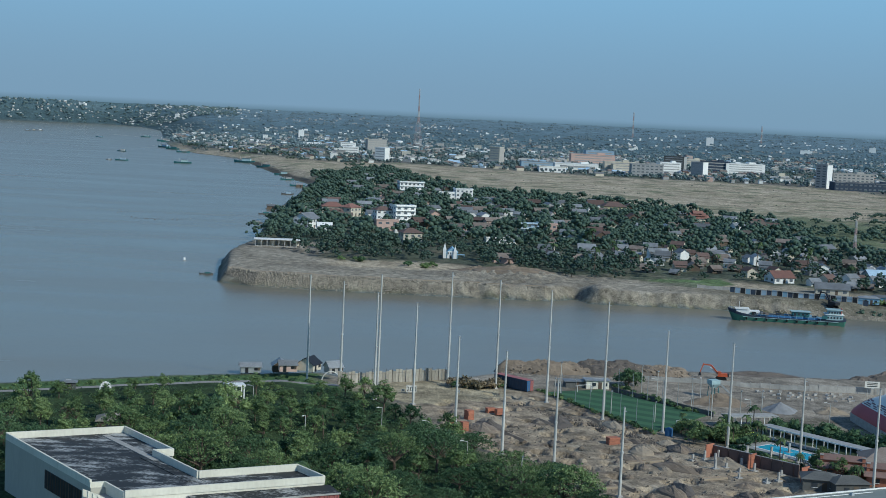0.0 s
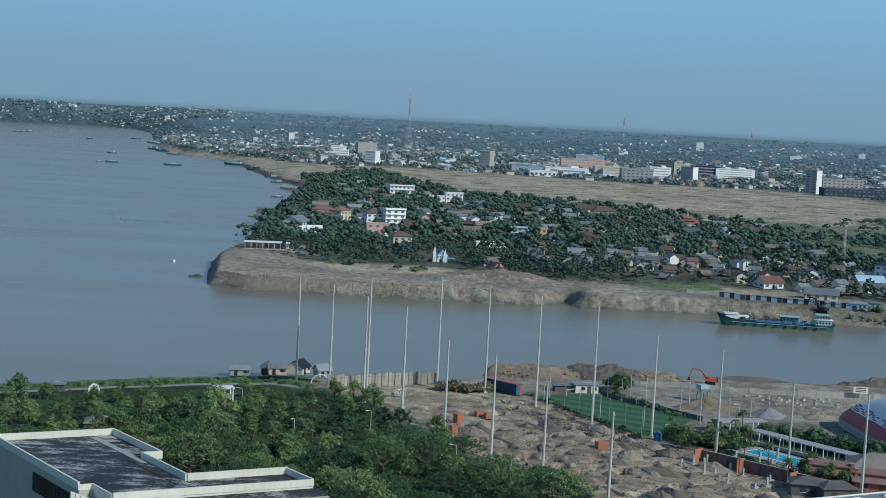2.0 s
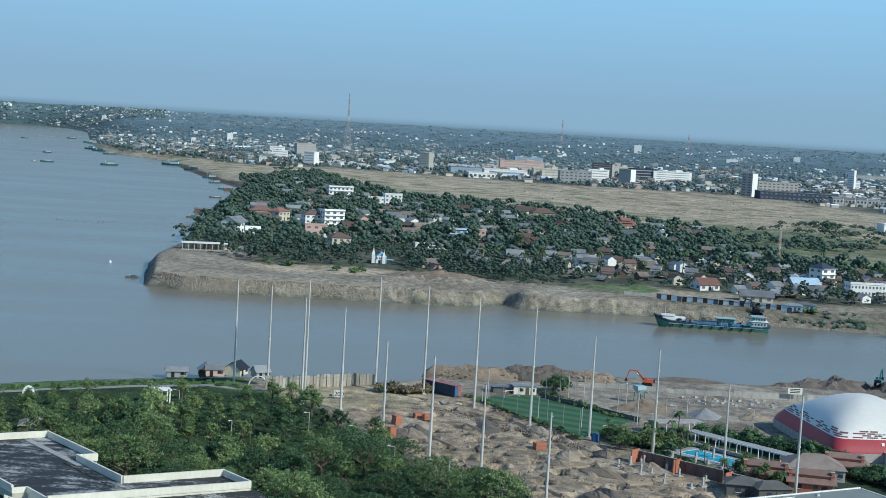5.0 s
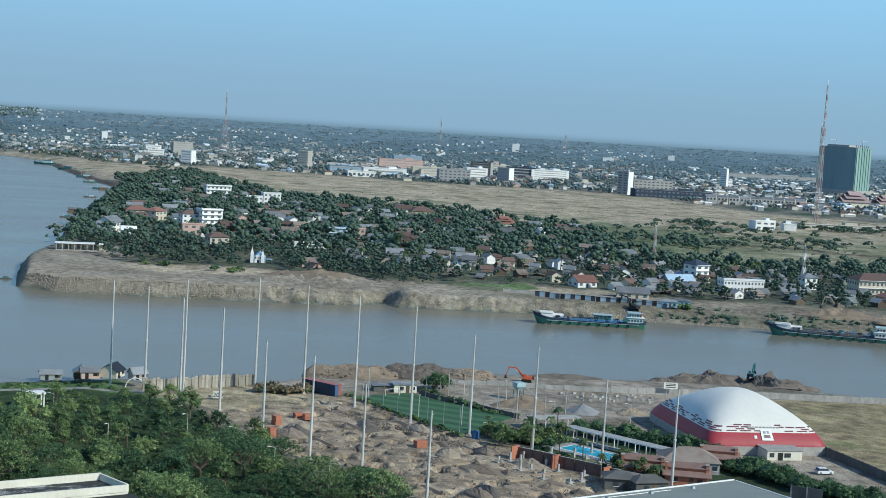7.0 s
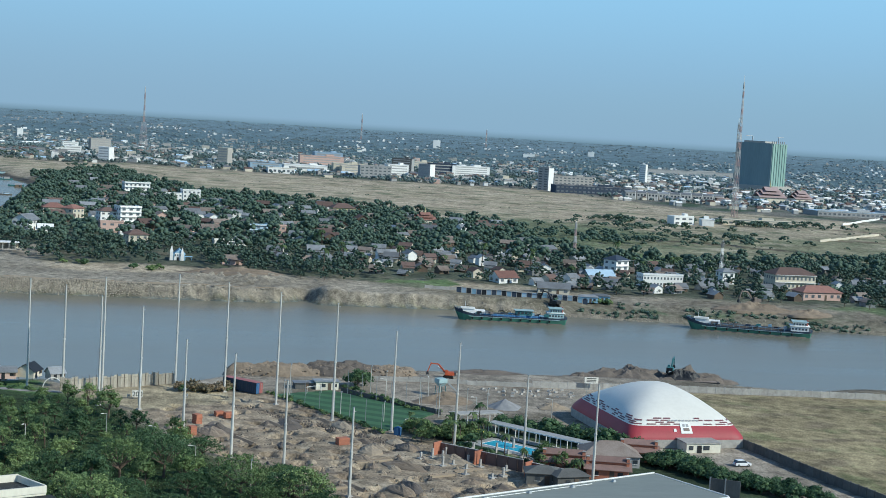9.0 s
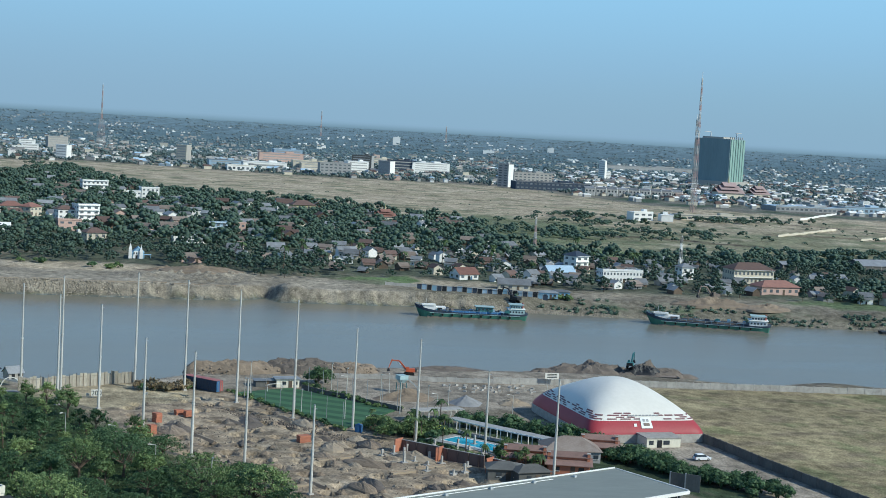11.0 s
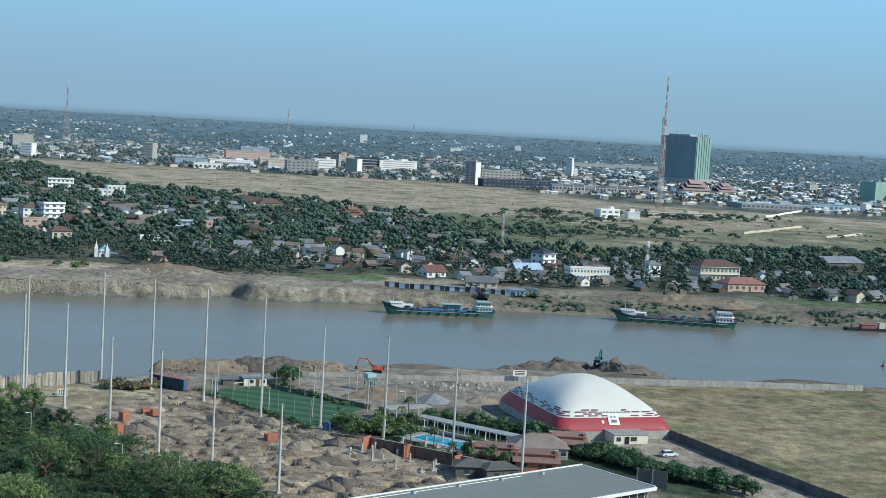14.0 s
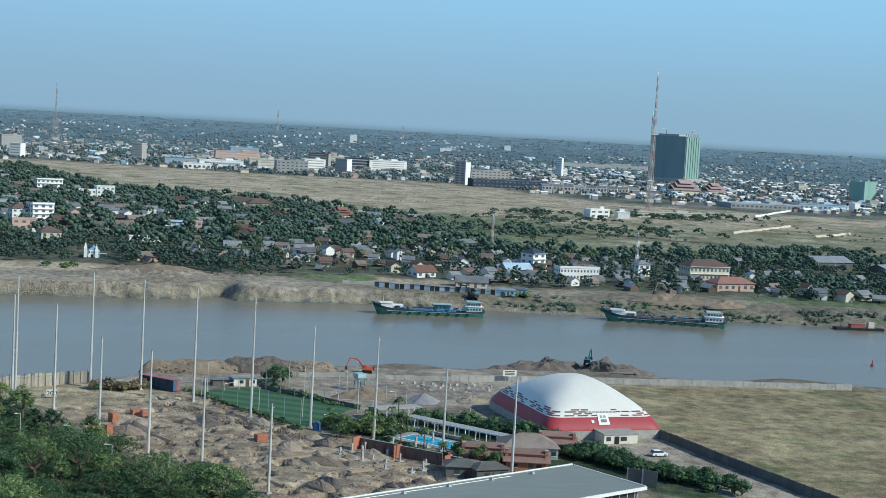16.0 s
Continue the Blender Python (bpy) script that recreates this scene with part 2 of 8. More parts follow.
# ---- building blocks ----
class Form:
    """Collects the faces of one mesh."""

    def __init__(self):
        self.v, self.f = [], []

    def put(self, verts, faces):
        k = len(self.v)
        self.v += [tuple(p) for p in verts]
        self.f += [tuple(i + k for i in q) for q in faces]
        return self

    def box(self, x, y, z, sx, sy, sz, rz=0.0, top=1.0):
        """A box whose foot is centred on x, y, z; top: how much it narrows upwards."""
        c, s = math.cos(radians(rz)), math.sin(radians(rz))
        vs = []
        for k, h in ((1.0, 0), (top, sz)):
            for a, b in ((-1, -1), (1, -1), (1, 1), (-1, 1)):
                u, w = a * sx * k / 2, b * sy * k / 2
                vs.append((x + u * c - w * s, y + u * s + w * c, z + h))
        return self.put(vs, ((3, 2, 1, 0), (4, 5, 6, 7), (0, 1, 5, 4), (1, 2, 6, 5), (2, 3, 7, 6), (3, 0, 4, 7)))

    def tube(self, a, b, r0, r1=None, n=6):
        a, b = Vector(a), Vector(b)
        r1 = r0 if r1 is None else r1
        d = (b - a).normalized()
        u = d.orthogonal().normalized()
        w = d.cross(u)
        vs = [a + (u * math.cos(q) + w * math.sin(q)) * r0 for q in (2 * math.pi * i / n for i in range(n))]
        vs += [b + (u * math.cos(q) + w * math.sin(q)) * r1 for q in (2 * math.pi * i / n for i in range(n))]
        fs = [(i, (i + 1) % n, n + (i + 1) % n, n + i) for i in range(n)]
        return self.put(vs, fs + [tuple(range(n))[::-1], tuple(range(n, 2 * n))])

    def gable(self, x, y, z, lx, ly, h, thick=0.15, over=0.4):
        """Two sloping roof slabs with the ridge along x."""
        X, Y = lx / 2 + over, ly / 2 + over
        dz = h * over / (ly / 2)
        for s in (1, -1):
            lo, hi = z - dz, z + h
            q = [(x - X, y + s * Y, lo), (x + X, y + s * Y, lo), (x + X, y, hi), (x - X, y, hi)]
            q += [(a, b, c + thick) for a, b, c in q]
            fs = ((0, 1, 2, 3), (7, 6, 5, 4), (0, 4, 5, 1), (1, 5, 6, 2), (2, 6, 7, 3), (3, 7, 4, 0))
            self.put(q, fs if s > 0 else [t[::-1] for t in fs])
        return self

    def gable_end(self, x, y, z, lx, ly, h):
        for s in (-1, 1):
            X = x + s * lx / 2
            q = [(X, y - ly / 2, z), (X, y + ly / 2, z), (X, y, z + h), (X - s * 0.15, y - ly / 2, z), (X - s * 0.15, y + ly / 2, z), (X - s * 0.15, y, z + h)]
            fs = ((0, 1, 2), (5, 4, 3), (0, 2, 5, 3), (1, 4, 5, 2))
            self.put(q, fs if s > 0 else [t[::-1] for t in fs])
        return self

    def hip(self, x, y, z, lx, ly, h, over=0.5, thick=0.12, ridge=None):
        X, Y = lx / 2 + over, ly / 2 + over
        r = max(0.05, X - Y * 0.9) if ridge is None else ridge
        q = [(x - X, y - Y, z), (x + X, y - Y, z), (x + X, y + Y, z), (x - X, y + Y, z)]
        q += [(a, b, c + thick) for a, b, c in q] + [(x - r, y, z + h), (x + r, y, z + h)]
        return self.put(q, ((3, 2, 1, 0), (0, 1, 5, 4), (1, 2, 6, 5), (2, 3, 7, 6), (3, 0, 4, 7), (4, 5, 9, 8), (6, 7, 8, 9), (5, 6, 9), (7, 4, 8)))

    def prism(self, pts, z0, z1):
        n = len(pts)
        vs = [(x, y, z0) for x, y in pts] + [(x, y, z1) for x, y in pts]
        return self.put(vs, [tuple(range(n))[::-1], tuple(range(n, 2 * n))] + [(i, (i + 1) % n, n + (i + 1) % n, n + i) for i in range(n)])

    def mesh(self, name, material, smooth=False):
        me = bpy.data.meshes.new(name)
        me.from_pydata(self.v, [], self.f)
        me.materials.append(M[material] if isinstance(material, str) else material)
        if smooth:
            me.polygons.foreach_set("use_smooth", [True] * len(me.polygons))
        me.update()
        return me


def part(name, form, material, parent=None, label="", smooth=False):
    """One mesh object under a thing or under a part."""
    ob = new(name, form.mesh(name, material, smooth))
    ob.parent = parent
    return tagged(ob, label)


def thing(name, x, y, z, rz, label, category, group="", kind=""):
    """An empty at the base of a thing, which parents its parts."""
    ob = new(name)
    ob.empty_display_size = 0.5
    ob.matrix_basis = pose(x, y, z, 0, 0, rz)
    return tagged(ob, label, category, group, kind)


def solid(name, form, material, label, category, at=(0, 0, 0), rz=0, group="", kind="", smooth=False):
    """A thing that is one mesh."""
    ob = new(name, form.mesh(name, material, smooth))
    ob.matrix_basis = pose(*at, 0, 0, rz)
    return tagged(ob, label, category, group, kind)


def inside(x, y, poly):
    """Signed distance to a polygon, positive inside; for numpy arrays."""
    x, y = np.asarray(x, float), np.asarray(y, float)
    d, odd = np.full(x.shape, 1e18), np.zeros(x.shape, bool)
    for (x0, y0), (x1, y1) in zip(poly, poly[1:] + poly[:1]):
        ex, ey = x1 - x0, y1 - y0
        k = np.clip(((x - x0) * ex + (y - y0) * ey) / (ex * ex + ey * ey), 0, 1)
        d = np.minimum(d, (x - x0 - k * ex) ** 2 + (y - y0 - k * ey) ** 2)
        if y0 != y1:
            odd ^= ((y0 > y) != (y1 > y)) & (x < (x1 - x0) * (y - y0) / (y1 - y0) + x0)
    return np.where(odd, 1, -1) * np.sqrt(d)


def smooth(a, b, v):
    k = np.clip((v - a) / (b - a), 0, 1)
    return k * k * (3 - 2 * k)


def waves(x, y, size, seed):
    """A cheap smooth noise of about -1 to 1 for arrays."""
    r = np.random.RandomState(seed)
    out = 0
    for i in range(9):
        a, k = r.uniform(0, 2 * np.pi), 2 * np.pi / size * r.uniform(0.5, 2.0)
        out = out + np.sin((x * np.cos(a) + y * np.sin(a)) * k + r.uniform(0, 7))
    return out / 4.5


# ---- ground, river and distance ----
NEAR_LAND = [(-3000, -800), (-900, 0), (-300, 330), (-129, 430), (-83, 455), (-36, 473), (-20, 458), (-6, 456), (6, 458), (14, 466), (24, 478), (36, 488), (64, 490), (147, 487), (230, 480), (274, 472), (300, 458), (420, 400), (900, 150), (1500, -800), (0, -3000)]
FAR_LAND = [(-104, 700), (-86, 691), (-59, 687), (8, 685), (53, 686), (66, 698), (73, 684), (135, 684), (192, 672), (232, 665), (305, 654), (384, 637), (600, 590), (1200, 430), (4800, -900),
            (6000, 6000), (-6000, 6000), (-6000, 3300), (-2500, 4050), (-1390, 4490), (-1277, 4523), (-1177, 4550), (-1030, 4586), (-909, 4429), (-768, 4009), (-577, 3044), (-470, 2586), (-402, 2416), (-320, 2301), (-254, 2024),
            (-185, 1746), (-147, 1630), (-138, 1424), (-134, 1231), (-127, 1064), (-111, 910), (-113, 871), (-117, 795), (-106, 710)]
VILLAGE = [(-112, 850), (-67, 775), (14, 775), (74, 722), (148, 760), (217, 726), (330, 712), (520, 660), (700, 800), (455, 995), (321, 940), (269, 1028), (302, 1238), (192, 1375), (29, 1511), (-74, 1960), (-150, 1700), (-125, 1166)]
TOWN = [(-3000, 3960), (-2400, 4110), (-1390, 4505), (-1177, 4565), (-1030, 4600), (-895, 4440), (-750, 4010), (-560, 3050), (-450, 2600), (-385, 2440), (-150, 2150), (-60, 2240), (206, 2120), (548, 2090), (620, 1720), (800, 1600), (1300, 1500), (3000, 1200), (3000, 4800), (-3000, 4800)]
DIRT = [(-6, 398), (14, 428), (34, 432), (60, 379), (100, 345), (88, 322), (52, 296), (30, 318), (8, 362)]
SANDY = [(0, 445), (20, 432), (55, 446), (80, 404), (118, 412), (150, 412), (162, 450), (162, 486), (100, 492), (30, 489), (-35, 476), (-32, 430)]
FIELD = [(157, 410), (158, 372), (170, 300), (330, 250), (420, 390), (290, 446), (160, 450)]
WOODS = [(-260, 330), (-130, 400), (-60, 428), (-28, 424), (-6, 392), (8, 362), (28, 320), (52, 288), (30, 230), (-260, 200)]


PITS = []       # dug footing pits of the building site: x, y, half width, depth
pit_r = random.Random(14)
while len(PITS) < 74:
    q = (pit_r.uniform(-4, 96), pit_r.uniform(300, 426))
    if inside(np.array([q[0]]), np.array([q[1]]), DIRT)[0] > 3 and all((q[0] - a) ** 2 + (q[1] - b) ** 2 > 30 for a, b, *_ in PITS) and not (q[0] > 62 and q[1] > 335):
        PITS.append((*q, pit_r.uniform(0.8, 1.6), pit_r.uniform(1.8, 2.8)))


def height(x, y):
    """The lie of the land for arrays of x, y."""
    x, y = np.asarray(x, float), np.asarray(y, float)
    r = np.hypot(x, y)
    dn, df = inside(x, y, NEAR_LAND), inside(x, y, FAR_LAND)
    near = 5.0 * smooth(0, 11 + 36 * smooth(10, -40, x), dn) + 0.15 * waves(x, y, 18, 3) * smooth(4, 20, dn)
    dug = inside(x, y, DIRT) > 0
    if np.any(dug):
        px, py, hole = x[dug], y[dug], np.zeros(int(dug.sum()))
        for a, b, w, d in PITS:
            u, v = (px - a) * 0.894 + (py - b) * 0.447, (py - b) * 0.894 - (px - a) * 0.447
            hole = np.maximum(hole, d * (1 - smooth(w, w + 0.5, np.maximum(np.abs(u), np.abs(v)))))
        ruts = 0.14 * np.abs(waves(px, py, 9, 15)) + 0.1 * waves(px, py, 3.5, 16)
        near = near.copy()
        near[dug] += ruts * smooth(0, 6, inside(px, py, DIRT)) - hole
    right = smooth(140, 240, x)
    bank = 6.5 - 0.7 * right + 0.35 * waves(x, y, 9, 5)
    width = 4.4 + 21.6 * right + 30 * smooth(-110, -130, x) * smooth(850, 1000, y)
    flute = waves(x, y * 0.12, 7, 51) * (1 - right) * smooth(-20, 20, x)
    k = np.clip((df + 1.1 * flute) / width, 0, 1) * (df > 0)
    far = bank * k + (0.25 * waves(x, y, 45, 8)) * k
    far = far - smooth(12, 60, df) * 0.3 * k
    far = far + 2.6 * np.exp(-((x - 40) / 28) ** 2 - ((y - 728) / 16) ** 2) + 2.0 * np.exp(-((x - 78) / 7) ** 2 - ((y - 696) / 7) ** 2)
    spoil = smooth(1.0, 0.55, np.hypot((x - 32) / 42, (y - 716) / 24)) * smooth(7, 12, df)
    far = far + spoil * (0.9 * np.abs(waves(x, y, 11, 61)) + 0.7 * waves(x, y, 5, 62) + 0.5 * waves(x * 0.3, y, 6, 63))
    far = far - 4.4 * np.exp(-((x - 66 - 0.25 * (y - 690)) / 6.5) ** 2) * (1 - smooth(688, 716, y)) * k
    far = far + 62 * (np.clip((r - 3100) / 1780, 0, 1) ** 1.5) * smooth(0, 140 + 60 * smooth(-250, -500, x) * smooth(-1300, -1000, x), df)
    z = np.where(dn > 0, near, np.where(df > 0, far, -3 * smooth(0, 12, -np.maximum(dn, df))))
    return z


def level(x, y):
    return float(height(np.array([x]), np.array([y]))[0])


def build_ground():
    az = np.concatenate([np.arange(-180, -24, 4.0), np.arange(-24, 38, 0.13), np.arange(38, 180, 4.0)])
    rr = np.concatenate([[0.01, 60, 120, 170], np.arange(240, 290, 4), np.arange(290, 432, 1.25), np.arange(432, 505, 2.4), np.arange(505, 636, 22), np.arange(636, 764, 1.4), np.arange(764, 1000, 7), np.geomspace(1000, 4880, 140)])
    A, R = np.meshgrid(np.radians(az), rr)
    x, y = R * np.sin(A), R * np.cos(A)
    z = height(x, y)
    na, nr = len(az), len(rr)
    i, j = np.meshgrid(np.arange(nr - 1), np.arange(na), indexing='ij')
    k = (j + 1) % na
    quads = np.stack([i * na + j, i * na + k, (i + 1) * na + k, (i + 1) * na + j], -1).reshape(-1, 4)[:, ::-1]
    me = bpy.data.meshes.new("ground")
    me.vertices.add(nr * na)
    me.vertices.foreach_set("co", np.stack([x, y, z], -1).ravel())
    me.loops.add(quads.size)
    me.loops.foreach_set("vertex_index", quads.ravel().astype(np.int32))
    me.polygons.add(len(quads))
    me.polygons.foreach_set("loop_start", np.arange(0, quads.size, 4, dtype=np.int32))
    me.polygons.foreach_set("use_smooth", np.ones(len(quads), bool))
    me.update(calc_edges=True)
    # what the ground is made of, spot by spot, with haze tinted in far off
    n1, n2, n3 = waves(x, y, 160, 11), waves(x, y, 35, 12), waves(x, y, 9, 13)
    jit = n2 * 5 + n3 * 2
    col = np.empty((*x.shape, 3))
    col[:] = (0.16, 0.15, 0.09)

    def lay(colour, m):
        m = np.clip(m, 0, 1)[..., None]
        col[:] = col * (1 - m) + np.array(colour) * m
    df, dn = inside(x, y, FAR_LAND), inside(x, y, NEAR_LAND)
    lay((0.45, 0.355, 0.235), smooth(0, 3, df))
    lay((0.27, 0.235, 0.13), smooth(0.25, 0.9, n1 * 0.6 + n2 * 0.5) * smooth(700, 900, R) * 0.6 * (df > 0))
    lay((0.19, 0.19, 0.10), (1 - smooth(1050, 1300, y - 0.2 * x + 160 * n1)) * smooth(150, 260, x) * smooth(40, 70, df) * 0.75)
    for size, seed, tone, w in ((55, 43, (0.52, 0.42, 0.29), 0.6), (70, 41, (0.25, 0.235, 0.13), 0.55), (36, 42, (0.13, 0.155, 0.08), 0.8), (20, 44, (0.16, 0.165, 0.09), 0.6)):
        lay(tone, smooth(0.5, 0.85, waves(x * 0.34, y, size, seed)) * w * smooth(900, 1050, R) * (df > 0))

    def strip(pts, width, tone, w):
        d = -inside(x, y, pts + pts[-2:0:-1])
        lay(tone, (1 - smooth(width, width + 5, np.abs(d))) * w)
    strip([(334, 1163), (388, 1148), (432, 1135), (490, 1096), (531, 1052)], 4, (0.11, 0.08, 0.06), 0.9)
    strip([(687, 1424), (744, 1384), (792, 1335)], 4, (0.22, 0.15, 0.11), 0.8)
    strip([(582, 1247), (633, 1258), (760, 1180)], 4, (0.24, 0.16, 0.11), 0.8)
    lay((0.17, 0.21, 0.09), smooth(-8, 12, inside(x, y, [(262, 890), (330, 885), (400, 960), (330, 1010), (270, 960)]) + jit))
    lay((0.15, 0.17, 0.085), smooth(-20, 25, inside(x, y, [(215, 1290), (270, 1050), (330, 1040), (440, 1240), (330, 1360)]) + jit * 5) * 0.85)
    dv = inside(x, y, VILLAGE)
    lay((0.105, 0.11, 0.07), smooth(-6, 10, dv + jit))
    lay((0.17, 0.15, 0.10), smooth(0.35, 0.8, n2) * smooth(0, 12, dv))
    dt = inside(x, y, TOWN)
    lay((0.20, 0.18, 0.14), smooth(-30, 30, dt + jit * 4))
    lay((0.07, 0.10, 0.06), smooth(-0.3, 0.5, n1) * smooth(0, 60, dt))
    # distance haze put into the ground colour, paler and bluer farther out
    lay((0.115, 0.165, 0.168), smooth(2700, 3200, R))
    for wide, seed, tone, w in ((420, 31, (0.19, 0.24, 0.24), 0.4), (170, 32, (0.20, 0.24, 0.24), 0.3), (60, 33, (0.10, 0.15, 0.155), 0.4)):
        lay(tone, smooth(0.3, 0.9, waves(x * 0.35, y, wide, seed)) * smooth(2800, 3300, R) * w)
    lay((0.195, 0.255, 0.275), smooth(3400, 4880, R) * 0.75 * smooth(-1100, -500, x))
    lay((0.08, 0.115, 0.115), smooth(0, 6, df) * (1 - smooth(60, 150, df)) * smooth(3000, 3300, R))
    lay((0.13, 0.175, 0.07), smooth(-2, 3, inside(x, y, [(96, 712), (138, 716), (152, 742), (150, 764), (112, 750)]) + n3 * 2))
    lay((0.32, 0.265, 0.19), (1 - smooth(45, 62, df + jit)) * smooth(0, 2, df) * (1 - smooth(100, 150, x)) * (y < 860))
    lay((0.20, 0.17, 0.115), (1 - smooth(20, 40, df + jit)) * smooth(0, 2, df) * smooth(100, 150, x))
    lay((0.11, 0.135, 0.07), smooth(0.0, 0.5, n2 + n3 * 0.4) * smooth(8, 14, df) * (1 - smooth(26, 40, df)) * smooth(190, 230, x))
    lay((0.235, 0.195, 0.14), (1 - smooth(50, 80, df + jit)) * smooth(150, 190, x) * smooth(12, 22, df) * (R < 900) * 0.8)
    lay((0.13, 0.165, 0.075), smooth(-4, 5, inside(x, y, [(322, 702), (352, 716), (386, 718), (440, 700), (452, 688), (380, 676)]) + jit) * 0.9)
    lay((0.11, 0.095, 0.075), (1 - smooth(10, 16, df)) * smooth(0, 2, df) * smooth(-120, -135, x) * smooth(1450, 1550, y) * (y < 2150))
    lay((0.36, 0.30, 0.22), smooth(4.6, 5.4, df) * (1 - smooth(8.5, 10, df)) * smooth(150, 110, x) * (R < 800))
    lay((0.29, 0.24, 0.17), (1 - smooth(4.2, 5, df)) * (1 - 0.7 * smooth(140, 220, x)) * smooth(0, 2, df) * (R < 1000))
    lay((0.17, 0.14, 0.105), smooth(0.1, 0.8, waves(x, y * 0.1, 6, 52)) * (1 - smooth(3.5, 4.8, df)) * smooth(-30, 0, x) * smooth(0, 2, df) * (R < 800) * 0.6)
    # the near side
    lay((0.24, 0.195, 0.135), smooth(0, 4, dn))
    lay((0.12, 0.18, 0.06), smooth(-4, 4, jit - 10 - x * 0.6) * smooth(0, 4, dn))
    lay((0.06, 0.078, 0.04), smooth(-3, 3, inside(x, y, [(62, 384), (84, 388), (116, 376), (132, 358), (152, 314), (140, 300), (112, 335), (82, 346)]) + n3 * 3))
    # woods floor coloured darker to deepen the shade under the trees
    lay((0.05, 0.07, 0.028), smooth(-5, 5, inside(x, y, WOODS) + jit))
    lay((0.36, 0.27, 0.175), smooth(-4, 4, inside(x, y, DIRT) + jit))
    for size, seed, tone in ((12, 71, (0.16, 0.12, 0.09)), (6, 72, (0.18, 0.14, 0.10)), (20, 73, (0.44, 0.345, 0.23))):
        lay(tone, smooth(0.3, 0.8, waves(x, y, size, seed)) * 0.62 * smooth(-2, 4, inside(x, y, DIRT)))
    lay((0.32, 0.26, 0.19), smooth(-4, 4, inside(x, y, SANDY) + jit * 0.6))
    lay((0.42, 0.33, 0.20), smooth(-2, 3, inside(x, y, [(-34, 434), (-6, 400), (20, 416), (26, 424), (4, 442)]) + n3 * 2))
    dfl = inside(x, y, FIELD)
    lay((0.32, 0.25, 0.135), smooth(-1, 2, dfl))
    lay((0.22, 0.165, 0.105), smooth(0.1, 0.8, waves(x * 0.5, y, 16, 81)) * smooth(0, 6, dfl) * 0.6)
    lay((0.155, 0.17, 0.07), smooth(0.1, 0.9, n2 * 0.8 + n3 * 0.45) * smooth(0, 6, dfl) * 0.6)
    lay((0.36, 0.33, 0.28), smooth(0, 3, inside(x, y, [(205, 322), (300, 345), (300, 300), (200, 300)]) + jit * 1.5) * 0.7)
    lay((0.34, 0.275, 0.20), smooth(-2, 2, inside(x, y, [(128, 368), (158, 368), (160, 338), (168, 300), (160, 290), (128, 345)]) + n3))
    lay((0.13, 0.14, 0.12), (1 - smooth(0, 2.5, dn)) * (df < 0))
    col *= np.array((0.94, 1.0, 1.09))
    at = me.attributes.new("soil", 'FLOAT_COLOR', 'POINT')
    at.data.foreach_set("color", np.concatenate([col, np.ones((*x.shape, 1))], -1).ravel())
    m = bpy.data.materials.new("earth")
    m.use_nodes = True
    n, ln = m.node_tree.nodes, m.node_tree.links
    b = n["Principled BSDF"]
    b.inputs["Roughness"].default_value = 0.95
    b.inputs["Specular IOR Level"].default_value = 0.1
    att = n.new("ShaderNodeAttribute")
    att.attribute_name = "soil"
    geo = n.new("ShaderNodeNewGeometry")
    mul = att.outputs["Color"]
    for s, lo, hi in ((0.035, 0.72, 1.28), (0.3, 0.6, 1.4), (1.6, 0.65, 1.35)):
        t = n.new("ShaderNodeTexNoise")
        t.inputs["Scale"].default_value, t.inputs["Detail"].default_value = s, 5
        ln.new(geo.outputs["Position"], t.inputs["Vector"])
        mr = n.new("ShaderNodeMapRange")
        mr.inputs[1].default_value, mr.inputs[2].default_value, mr.inputs[3].default_value, mr.inputs[4].default_value = 0.3, 0.7, lo, hi
        ln.new(t.outputs["Fac"], mr.inputs[0])
        mx = n.new("ShaderNodeMix")
        mx.data_type, mx.blend_type = 'RGBA', 'MULTIPLY'
        mx.inputs[0].default_value = 1
        ln.new(mul, mx.inputs[6])
        ln.new(mr.outputs[0], mx.inputs[7])
        mul = mx.outputs[2]
    bp = n.new("ShaderNodeBump")
    bp.inputs["Strength"].default_value, bp.inputs["Distance"].default_value = 0.7, 0.4
    ln.new(t.outputs["Fac"], bp.inputs["Height"])
    ln.new(bp.outputs[0], b.inputs["Normal"])
    ln.new(mul, b.inputs["Base Color"])
    me.materials.append(m)
    return tagged(new("ground", me), "dry sandy river plain with scrub and bare earth", "ground", kind="structure")


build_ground()


